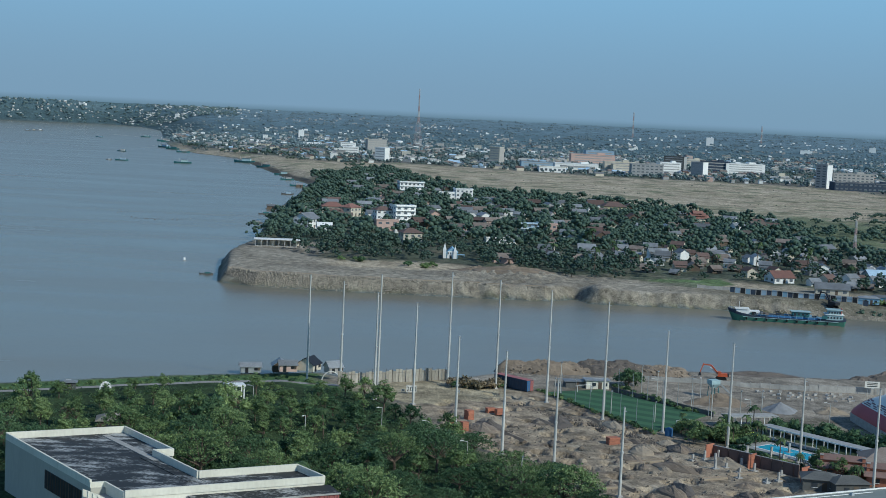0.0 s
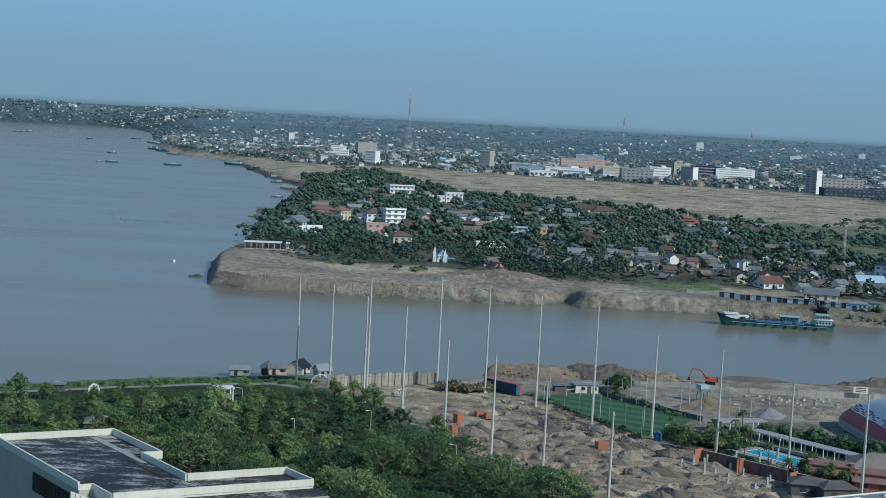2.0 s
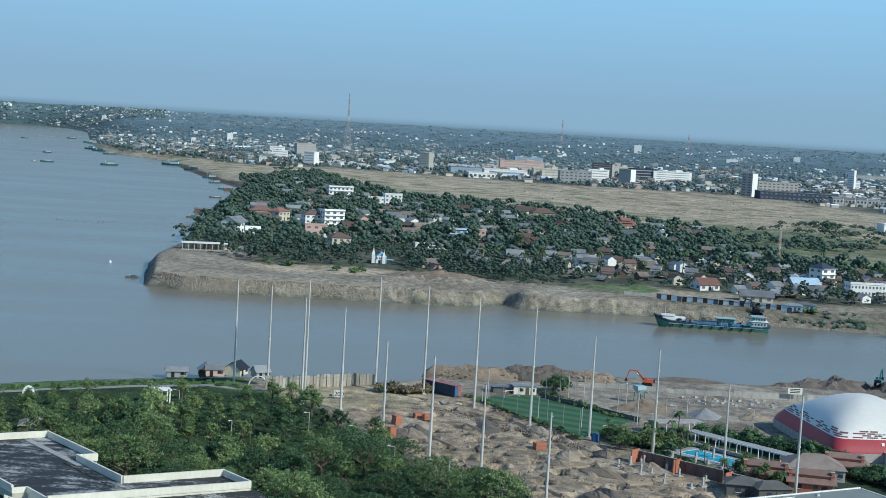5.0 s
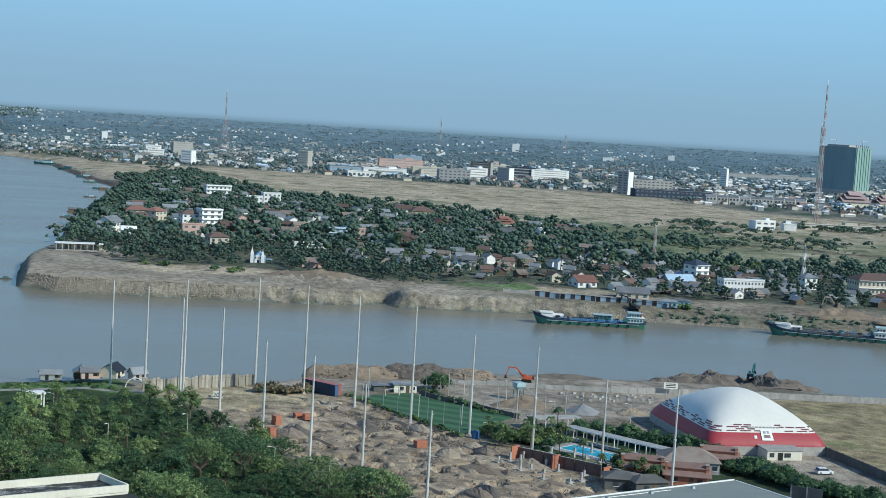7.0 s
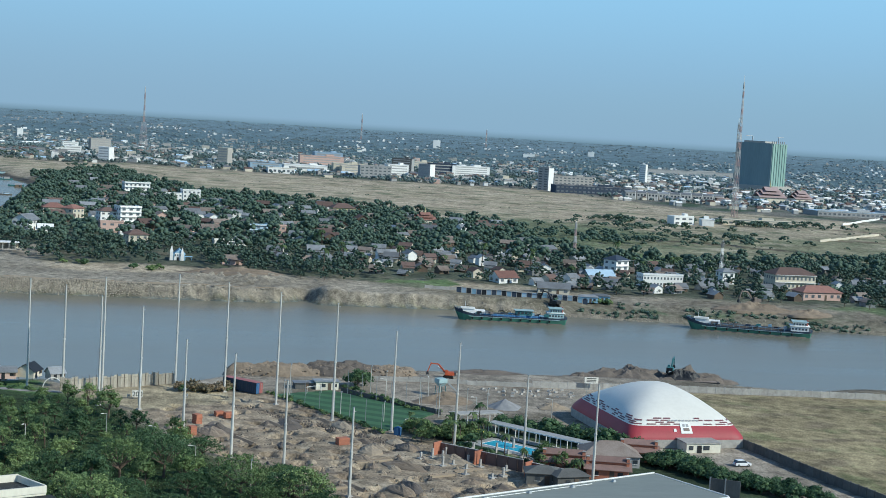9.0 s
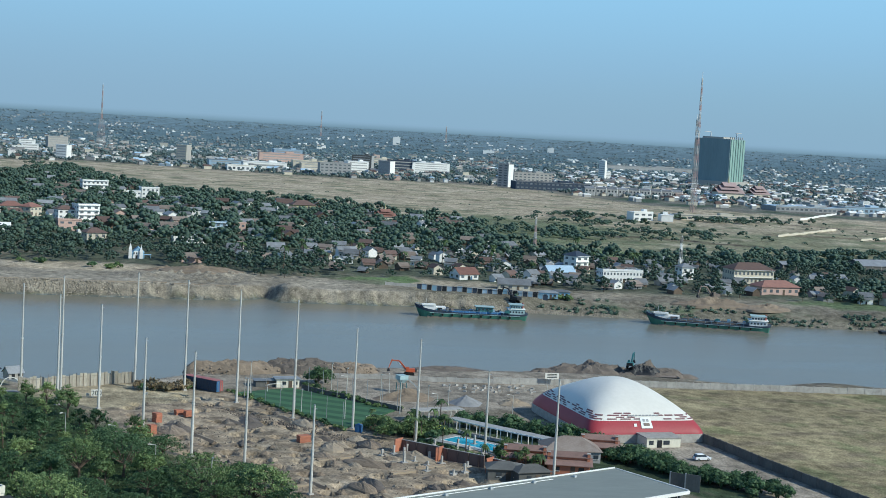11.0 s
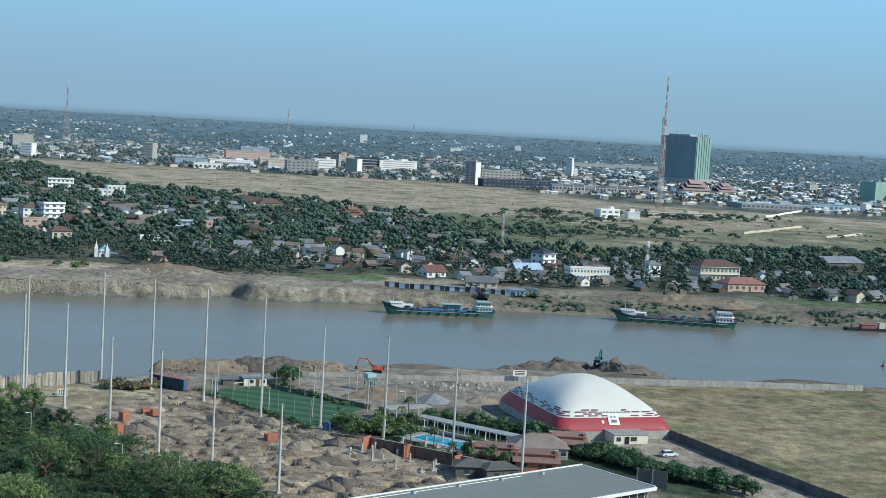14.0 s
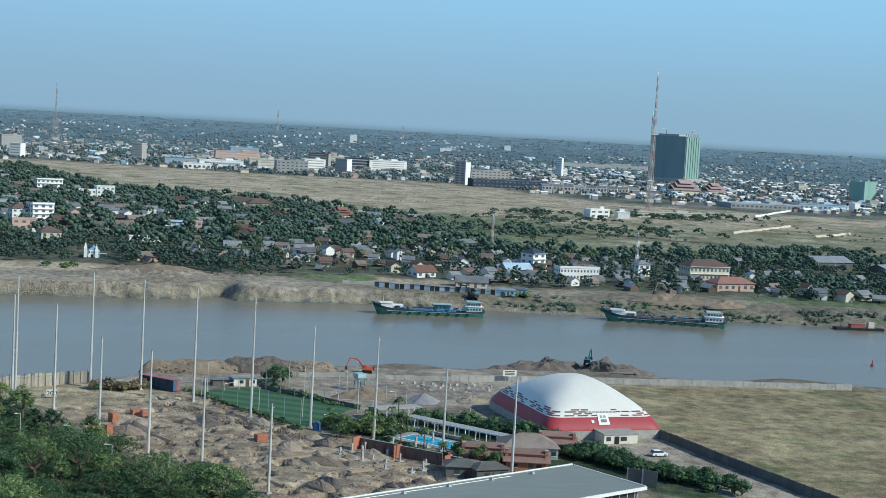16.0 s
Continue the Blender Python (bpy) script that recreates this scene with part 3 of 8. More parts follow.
def build_water():
    m = bpy.data.materials.new("river_water")
    m.use_nodes = True
    n, ln = m.node_tree.nodes, m.node_tree.links
    b = n["Principled BSDF"]
    b.inputs["Roughness"].default_value = 0.16
    b.inputs["IOR"].default_value = 1.33
    b.inputs["Specular IOR Level"].default_value = 0.4
    geo = n.new("ShaderNodeNewGeometry")
    big, rip = n.new("ShaderNodeTexNoise"), n.new("ShaderNodeTexNoise")
    sc = n.new("ShaderNodeVectorMath")
    sc.operation = 'MULTIPLY'
    sc.inputs[1].default_value = (0.25, 1.0, 1.0)
    ln.new(geo.outputs["Position"], sc.inputs[0])
    big.inputs["Scale"].default_value, big.inputs["Detail"].default_value = 0.02, 4
    ln.new(sc.outputs[0], big.inputs["Vector"])
    rip.inputs["Scale"].default_value, rip.inputs["Detail"].default_value = 0.7, 3
    ln.new(geo.outputs["Position"], rip.inputs["Vector"])
    mix = n.new("ShaderNodeMix")
    mix.data_type = 'RGBA'
    mix.inputs[6].default_value, mix.inputs[7].default_value = (0.185, 0.175, 0.135, 1), (0.225, 0.205, 0.155, 1)
    ln.new(big.outputs["Fac"], mix.inputs[0])
    ln.new(mix.outputs[2], b.inputs["Base Color"])
    rr = n.new("ShaderNodeMapRange")
    rr.inputs[3].default_value, rr.inputs[4].default_value = 0.15, 0.33
    ln.new(big.outputs["Fac"], rr.inputs[0])
    ln.new(rr.outputs[0], b.inputs["Roughness"])
    bp = n.new("ShaderNodeBump")
    bp.inputs["Strength"].default_value, bp.inputs["Distance"].default_value = 0.5, 0.12
    ln.new(rip.outputs["Fac"], bp.inputs["Height"])
    ln.new(bp.outputs[0], b.inputs["Normal"])
    f = Form().put([(-6000, -6000, 0), (6000, -6000, 0), (6000, 6000, 0), (-6000, 6000, 0)], [(0, 1, 2, 3)])
    tagged(new("water", f.mesh("water", m)), "calm muddy grey-brown river reflecting the sky", "river", kind="structure")


build_water()


def build_backdrop():
    f = Form()
    n = 720
    for i in range(n):
        a = 2 * math.pi * i / n
        s, c = math.sin(a), math.cos(a)
        h = 91.0 + 1.2 * math.sin(a * 9 + 1) + 0.8 * math.sin(a * 23) + 0.7 * math.sin(a * 61) + 0.5 * noise.noise((a * 40, 3, 0)) - 4 * smooth(radians(20), radians(36), a) + 5 * math.exp(-((math.degrees(a) - 19) / 4) ** 2)
        f.v += [(4890 * s, 4890 * c, -5), (4890 * s, 4890 * c, h)]
        j = (i + 1) % n
        f.f.append((2 * i, 2 * j, 2 * j + 1, 2 * i + 1))
    # self-glowing ring: haze painted in, fading to the sky tone at its top
    m = bpy.data.materials.new("far_woods")
    m.use_nodes = True
    nd, ln = m.node_tree.nodes, m.node_tree.links
    nd.remove(nd["Principled BSDF"])
    em, noi, mix, geo = nd.new("ShaderNodeEmission"), nd.new("ShaderNodeTexNoise"), nd.new("ShaderNodeMix"), nd.new("ShaderNodeNewGeometry")
    sc = nd.new("ShaderNodeVectorMath")
    sc.operation = 'MULTIPLY'
    sc.inputs[1].default_value = (0.004, 0.004, 0.06)
    ln.new(geo.outputs["Position"], sc.inputs[0])
    ln.new(sc.outputs[0], noi.inputs["Vector"])
    noi.inputs["Scale"].default_value = 1.0
    mix.data_type = 'RGBA'
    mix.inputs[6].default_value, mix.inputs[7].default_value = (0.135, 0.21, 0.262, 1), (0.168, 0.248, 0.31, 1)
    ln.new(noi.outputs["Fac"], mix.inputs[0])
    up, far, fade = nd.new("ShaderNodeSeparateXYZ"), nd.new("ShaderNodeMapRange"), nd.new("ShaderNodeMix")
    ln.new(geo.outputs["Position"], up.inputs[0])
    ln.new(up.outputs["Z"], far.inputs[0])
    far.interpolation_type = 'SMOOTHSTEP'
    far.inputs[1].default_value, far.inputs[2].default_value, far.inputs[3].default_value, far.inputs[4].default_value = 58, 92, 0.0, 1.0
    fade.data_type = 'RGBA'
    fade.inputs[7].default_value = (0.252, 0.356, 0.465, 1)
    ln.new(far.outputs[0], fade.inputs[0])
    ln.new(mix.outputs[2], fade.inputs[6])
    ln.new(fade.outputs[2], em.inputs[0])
    ln.new(em.outputs[0], nd["Material Output"].inputs[0])
    tagged(new("backdrop", f.mesh("backdrop", m)), "glowing backdrop of a wooded rise with haze painted in", "distance", kind="structure")


build_backdrop()


def build_haze():
    """A glowing shell added to stand in for haze over the horizon, thinning upwards."""
    f = Form()
    n, z0, z1 = 180, 60, 760
    for i in range(n):
        a = 2 * math.pi * i / n
        f.v += [(4895 * math.sin(a), 4895 * math.cos(a), z0), (4895 * math.sin(a), 4895 * math.cos(a), z1)]
        j = (i + 1) % n
        f.f.append((2 * i, 2 * i + 1, 2 * j + 1, 2 * j))
    m = bpy.data.materials.new("haze_glow")
    m.use_nodes = True
    nd, ln = m.node_tree.nodes, m.node_tree.links
    nd.remove(nd["Principled BSDF"])
    geo, sep, mr = nd.new("ShaderNodeNewGeometry"), nd.new("ShaderNodeSeparateXYZ"), nd.new("ShaderNodeMapRange")
    ln.new(geo.outputs["Position"], sep.inputs[0])
    ln.new(sep.outputs["Z"], mr.inputs[0])
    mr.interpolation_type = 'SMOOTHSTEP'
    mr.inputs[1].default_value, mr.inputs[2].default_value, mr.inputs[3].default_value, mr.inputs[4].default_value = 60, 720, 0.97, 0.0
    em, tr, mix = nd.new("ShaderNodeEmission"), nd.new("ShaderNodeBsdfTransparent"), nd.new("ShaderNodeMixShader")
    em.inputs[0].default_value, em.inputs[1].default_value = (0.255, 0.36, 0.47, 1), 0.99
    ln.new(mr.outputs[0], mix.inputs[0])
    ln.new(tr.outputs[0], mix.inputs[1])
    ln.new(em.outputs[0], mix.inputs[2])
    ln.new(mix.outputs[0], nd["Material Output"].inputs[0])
    tagged(new("backdrop", f.mesh("haze", m)), "glowing shell added as pale haze low over the horizon", "sky", kind="structure")


build_haze()


# ---- trees ----
rnd = random.Random(7)


def leaf_cards(f, centre, radius, count, size, flat=0.8, r=rnd, wide=0.55, wild=0.4):
    """Leaf sprays scattered over a clump, most of them facing outwards."""
    for _ in range(count):
        d = Vector((r.gauss(0, 1), r.gauss(0, 1), r.gauss(0, 1) + 0.25)).normalized()
        p = Vector(centre) + Vector((d.x, d.y, d.z * flat)) * radius * r.uniform(0.72 if wild > 0.3 else 0.9, 1.05)
        nrm = (d + Vector((r.gauss(0, wild), r.gauss(0, wild), r.gauss(0, wild) + 0.3))).normalized()
        u = nrm.orthogonal().normalized()
        a = r.uniform(0, 6.28)
        u, w = u * math.cos(a) + nrm.cross(u) * math.sin(a), nrm.cross(u) * math.cos(a) - u * math.sin(a)
        s = size * r.uniform(0.6, 1.3)
        f.put([p - u * s, p - w * s * wide + nrm * s * 0.15, p + u * s, p + w * s * wide - nrm * s * 0.1], [(0, 1, 2, 3)])


LUMP_V = [Vector(v).normalized() for v in ((0, 1, 1.618), (0, -1, 1.618), (0, 1, -1.618), (0, -1, -1.618), (1, 1.618, 0), (-1, 1.618, 0), (1, -1.618, 0), (-1, -1.618, 0), (1.618, 0, 1), (-1.618, 0, 1), (1.618, 0, -1), (-1.618, 0, -1))]
LUMP_F = ((0, 1, 8), (0, 9, 1), (0, 8, 4), (0, 4, 5), (0, 5, 9), (1, 6, 8), (1, 7, 6), (1, 9, 7), (8, 6, 10), (8, 10, 4), (4, 10, 2), (4, 2, 5), (5, 2, 11), (5, 11, 9), (9, 11, 7), (7, 11, 3), (7, 3, 6), (6, 3, 10), (10, 3, 2), (11, 2, 3))


def lump(f, centre, radius, r, flat=0.75):
    """A closed uneven mass of leaves, the dark inside of a clump."""
    a = r.uniform(0, 6.28)
    c, n = math.cos(a), math.sin(a)
    f.put([(centre[0] + (v.x * c - v.y * n) * q, centre[1] + (v.x * n + v.y * c) * q, centre[2] + v.z * q * flat) for v in LUMP_V for q in (radius * r.uniform(0.7, 1.2),)], LUMP_F)


def sprays(f, centre, radius, tufts, cards, size, r, wide=0.55, wild=0.5, core=0.72):
    """A clump of foliage: a lump with tufts of leaves gathered over its upper side."""
    lump(f, centre, radius * core, r)
    for _ in range(tufts):
        d = Vector((r.gauss(0, 1), r.gauss(0, 1), r.gauss(0, 0.8) + 0.45)).normalized()
        q = Vector(centre) + Vector((d.x, d.y, d.z * 0.8)) * radius * r.uniform(0.6, 1.08)
        leaf_cards(f, q, radius * r.uniform(0.22, 0.42), cards, size, 0.8, r, wide, wild)


def broad_tree(seed, h, rad, clumps, cards, size, wide=0.55, wild=0.4):
    """Meshes of a trunk with limbs and of an uneven crown of leaf clumps with gaps."""
    r = random.Random(seed)
    trunk, crown = Form(), Form()
    fork = Vector((r.uniform(-0.3, 0.3), r.uniform(-0.3, 0.3), h * 0.26))
    trunk.tube((0, 0, -0.3), fork, 0.035 * h, 0.024 * h, 7)
    lobes = [(r.uniform(0, 6.28), r.uniform(0.55, 1.25)) for _ in range(4)]
    for i in range(clumps):
        a = i * 2.4 + r.uniform(-0.5, 0.5)
        k = math.sqrt((i + 0.6) / clumps)
        reach = sum(w * max(0.0, math.cos((a - b) / 1.0)) ** 2 for b, w in lobes) / 2.2 + 0.42
        q = rad * 0.8 * k * min(1.25, reach) * r.uniform(0.8, 1.15)
        z = h * (0.82 - 0.45 * k * k) + r.uniform(-0.13, 0.1) * h
        c = Vector((q * math.cos(a), q * math.sin(a), z))
        if i % 3 == 0:
            mid = fork.lerp(c, 0.5) + Vector((0, 0, -0.04 * h))
            trunk.tube(fork, mid, 0.015 * h, 0.010 * h, 5)
            trunk.tube(mid, c, 0.010 * h, 0.003 * h, 4)
        sprays(crown, c, rad * r.uniform(0.20, 0.36), max(1, cards // 8), 8, size, r, wide, wild + 0.1, 0.5 if size < 0.3 else 0.72)
    return trunk, crown


def tree_proto(name, seed, h, rad, clumps, cards, size, material, label, wide=0.55, wild=0.4):
    e = thing(name, 0, 0, -400, 0, label, "tree")
    t, c = broad_tree(seed, h, rad, clumps, cards, size, wide, wild)
    part("trunk", t, "bark", e)
    part("crown", c, material, e)
    return e


def palm_proto(seed, h):
    r = random.Random(seed)
    e = thing("palm_tree", 0, 0, -400, 0, "tall palm tree with a tuft of drooping fronds", "palm tree")
    t, c = Form(), Form()
    lean = (r.uniform(-0.6, 0.6), r.uniform(-0.6, 0.6))
    t.tube((0, 0, -0.3), (lean[0] * 0.4, lean[1] * 0.4, h * 0.5), 0.2, 0.16, 6)
    t.tube((lean[0] * 0.4, lean[1] * 0.4, h * 0.5), (lean[0], lean[1], h), 0.16, 0.12, 6)
    for i in range(15):
        a = i * 2.399
        up = r.uniform(-0.2, 0.9)
        d = Vector((math.cos(a), math.sin(a), 0))
        p = Vector((lean[0], lean[1], h))
        L = r.uniform(2.2, 3.0)
        side = Vector((-d.y, d.x, 0))
        last = None
        for k in range(5):
            s = k / 4
            q = p + d * L * s * (1 - 0.25 * s) + Vector((0, 0, up * L * s - 1.1 * L * s * s * 0.8))
            w = 0.55 * (1 - s) ** 0.6 * (0.35 + s) + 0.05
            row = (q - side * w - Vector((0, 0, 0.25 * w)), q, q + side * w - Vector((0, 0, 0.25 * w)))
            if last:
                c.put([*last, *row], [(0, 1, 4, 3), (1, 2, 5, 4)])
            last = row
    part("trunk", t, "bark", e)
    part("crown", c, "palm", e)
    return e


LEAFY = "leafy green tree with a rounded uneven crown"
BIG = [tree_proto("tree", 10 + i, *s, LEAFY) for i, s in enumerate((
    (9.5, 5.0, 24, 72, 0.22, "leaf"), (8.0, 4.4, 22, 72, 0.21, "leaf_dark"), (11.5, 5.4, 26, 72, 0.23, "leaf_dark"),
    (7.0, 4.8, 22, 72, 0.21, "leaf"), (10.5, 3.6, 22, 72, 0.2, "leaf"), (6.0, 3.8, 18, 80, 0.21, "leaf_dark")))]


def spreading_tree(seed, h, rad, material):
    """A rain tree: limbs rising to a wide flat umbrella of fine leaves."""
    r = random.Random(seed)
    e = thing("tree", 0, 0, -400, 0, "broad dark green tree with a flat spreading crown", "tree")
    trunk, crown = Form(), Form()
    fork = Vector((0.2, 0.1, h * 0.3))
    trunk.tube((0, 0, -0.3), fork, 0.04 * h, 0.03 * h, 7)
    for i in range(40):
        a, k = i * 2.4, math.sqrt((i + 0.4) / 40)
        q = rad * k * r.uniform(0.85, 1.08)
        c = Vector((q * math.cos(a), q * math.sin(a), h * (0.94 - 0.46 * k ** 2.4) + r.uniform(-0.05, 0.05) * h))
        if i % 4 == 1:
            mid = fork.lerp(c, 0.55) + Vector((0, 0, 0.02 * h))
            trunk.tube(fork, mid, 0.018 * h, 0.011 * h, 5)
            trunk.tube(mid, c, 0.011 * h, 0.004 * h, 4)
        for _ in range(9):
            o = c + Vector((r.gauss(0, 0.13 * rad), r.gauss(0, 0.13 * rad), r.gauss(0, 0.03 * h)))
            leaf_cards(crown, o, 0.09 * rad, 8, 0.2, 0.5, r, 0.5, 0.35)
    part("trunk", trunk, "bark", e)
    part("crown", crown, material, e)
    return e


RAIN = [spreading_tree(41, 7.6, 5.6, "leaf_dark"), spreading_tree(42, 6.6, 5.0, "leaf_dark"), spreading_tree(43, 8.2, 5.0, "leaf")]
DRY = [tree_proto("tree", 31, 7.5, 3.4, 12, 72, 0.24, "leaf_dry", "tree with yellowing dry foliage")]
VILLAGE_TREE = "dark green village tree with a dense crown"
FARTREE = [tree_proto("tree", 50 + i, *s, VILLAGE_TREE, 0.7, 0.3) for i, s in enumerate((
    (9.5, 5.0, 16, 32, 0.42, "leaf_village"), (8.0, 4.6, 15, 32, 0.42, "leaf_village"), (11.0, 4.6, 16, 32, 0.42, "leaf_village"), (6.5, 4.4, 14, 32, 0.42, "leaf_village")))]
LOWTREE = [tree_proto("tree", 150 + i, *s, VILLAGE_TREE, 0.8, 0.25) for i, s in enumerate((
    (9.5, 5.0, 12, 8, 0.5, "leaf_village"), (8.0, 4.6, 11, 8, 0.5, "leaf_village"), (11.0, 4.6, 12, 8, 0.5, "leaf_village"), (6.5, 4.4, 10, 8, 0.5, "leaf_village")))]


def back_tree(seed, h, rad):
    """A tree far back: a few uneven masses of foliage."""
    r = random.Random(seed)
    e = thing("tree", 0, 0, -400, 0, VILLAGE_TREE, "tree")
    f = Form()
    for i in range(8):
        k = math.sqrt((i + 0.5) / 8)
        c = (rad * 0.75 * k * math.cos(i * 2.4), rad * 0.75 * k * math.sin(i * 2.4), h * (0.66 - 0.3 * k * k) + r.uniform(-0.1, 0.1) * h)
        lump(f, c, rad * r.uniform(0.22, 0.39), r, 0.8)
        leaf_cards(f, c, rad * r.uniform(0.3, 0.45), 2, 0.7, 0.9, r, 0.7, 0.4)
    part("crown", f, "leaf_village", e)
    return e


BACKTREE = [back_tree(170, 9.5, 5.0), back_tree(171, 8.0, 4.6), back_tree(172, 11.0, 4.6), back_tree(173, 6.0, 4.8)]


def bush_proto(seed, h, rad, clumps, cards, size, material, label="low green bush with dense leaves", category="bush"):
    r = random.Random(seed)
    f = Form()
    for i in range(clumps):
        a, k = i * 2.4, math.sqrt((i + 0.4) / clumps)
        f.tube((0, 0, 0), (rad * 0.5 * k * math.cos(a), rad * 0.5 * k * math.sin(a), h * 0.45), 0.06, 0.02, 3)
        sprays(f, (rad * 0.65 * k * math.cos(a), rad * 0.65 * k * math.sin(a), h * (0.62 - 0.3 * k) * r.uniform(0.85, 1.15)), rad * r.uniform(0.3, 0.46), cards // 8, 8, size, r)
    return solid(category, f, material, label, category, (0, 0, -400))


BUSH = [bush_proto(70 + i, *s) for i, s in enumerate(((2.6, 2.0, 8, 32, 0.22, "leaf"), (3.2, 2.2, 9, 32, 0.22, "leaf_dark"), (1.8, 1.8, 7, 32, 0.2, "leaf")))]
HEDGE = [bush_proto(80 + i, *s) for i, s in enumerate(((5.0, 3.0, 13, 40, 0.2, "leaf_dark"), (4.2, 2.8, 12, 40, 0.19, "leaf"), (5.6, 2.8, 13, 40, 0.2, "leaf_dark")))]
REEDS = [bush_proto(86 + i, *s, "clump of tall dry yellow-brown reeds", "reeds") for i, s in enumerate(((3.6, 2.6, 12, 40, 0.26, "leaf_dry"), (3.0, 2.8, 12, 40, 0.26, "leaf_dry")))]
PALM = [palm_proto(90 + i, h) for i, h in enumerate((7.0, 9.0, 5.0))]
PATTERNS = []


def plant(protos, x, y, scale=1.0, group="", r=rnd, label=""):
    src = r.choice(protos)
    s = scale * r.uniform(0.82, 1.18)
    ob = copy_thing(src, pose(x, y, level(x, y), 0, 0, r.uniform(0, 360)) @ Matrix.Diagonal((s, s, s * r.uniform(0.9, 1.1), 1)))
    return tagged(ob, label, group=group)


def scatter(poly, step, r, jitter=0.45):
    """Points of a jittered grid inside a polygon."""
    xs, ys = [p[0] for p in poly], [p[1] for p in poly]
    out = []
    y = min(ys)
    while y < max(ys):
        x = min(xs)
        while x < max(xs):
            q = (x + r.uniform(-jitter, jitter) * step, y + r.uniform(-jitter, jitter) * step)
            if inside(np.array([q[0]]), np.array([q[1]]), poly)[0] > 0:
                out.append(q)
            x += step
        y += step
    return out


def clear_of(x, y, spots):
    return all((x - a) ** 2 + (y - b) ** 2 > c * c for a, b, c in spots)


GRID = 26.57     # the building grid of the near bank, degrees


def site(u, v, at=(0.0, 0.0)):
    """From the near bank's building grid to the plan: u along its rows, v towards the high-rise."""
    c, s = math.cos(radians(GRID)), math.sin(radians(GRID))
    return at[0] + u * c + v * s, at[1] + u * s - v * c


# woods on the near bank
WOOD_STAND = [(-118, 385), (-100, 400), (-57, 410), (-30, 416), (-12, 398), (2, 366), (20, 330), (40, 300), (34, 278), (-20, 274), (-118, 320)]
HALL = [site(-3, -3, (-86, 294)), site(30, -3, (-86, 294)), site(53, 38, (-86, 294)), site(53, 90, (-86, 294)), site(-3, 90, (-86, 294))]
rw = random.Random(21)
for x, y in scatter(WOOD_STAND, 7.6, rw):
    if inside(np.array([x]), np.array([y]), HALL)[0] > -2.5:
        continue
    if not clear_of(x, y, ((-54, 399, 6), (-53, 390, 7), (-51, 380, 6), (-77, 356, 7), (-74, 348, 6), (-88, 392, 5), (-89, 386, 4), (-16, 407, 3), (-4, 404, 3), (7, 366, 3), (18, 348, 3), (28, 322, 3))):
        continue
    gap = waves(np.array([x]), np.array([y]), 26, 91)[0]
    if y > 372 and gap > (0.25 if x < -50 else 0.6) or gap > 0.75:
        continue
    low = 0.8 if y <= 376 else 0.64 if x > -55 else 0.46
    if y < 345 and rw.random() < (0.45 if x > -40 else 0.25):
        plant(RAIN, x, y, rw.uniform(0.85, 1.15), "woods on the near bank", rw)
        continue
    plant(DRY if rw.random() < 0.02 else (PALM if rw.random() < 0.06 else [BIG[0], BIG[3], BIG[4]] if x < -40 and y > 350 else BIG), x, y, low * rw.choice((0.55, 0.7, 0.9, 1.0, 1.15, 1.4)), "woods on the near bank", rw)
for x, y in scatter([(-160, 390), (-60, 425), (-34, 432), (-40, 455), (-62, 455), (-160, 408)], 5.4, rw):
    plant(BUSH, x, y, rw.uniform(0.35, 0.6), "bushes along the shore", rw)

plant(BIG[4:5], -60, 358, 1.15, "woods on the near bank", rw, "tall light green tree with a rounded crown")
plant(DRY, -51, 376, 0.9, "woods on the near bank", rw)
under = Form()
ru = random.Random(55)
for x, y in scatter(WOOD_STAND, 3.6, ru):
    if inside(np.array([x]), np.array([y]), HALL)[0] > -1.0:
        continue
    if y > 372 and waves(np.array([x]), np.array([y]), 26, 91)[0] > 0.45:
        continue
    leaf_cards(under, (x, y, 5.0 + ru.uniform(0.2, 1.0)), ru.uniform(1.0, 1.9), 26, 0.24, 0.7, ru)
# dark leaf colour deepens the shade in the gaps between trees
tagged(new("undergrowth", under.mesh("undergrowth", "leaf_dark")), "tangled green undergrowth between the trees", "undergrowth", kind="stuff")


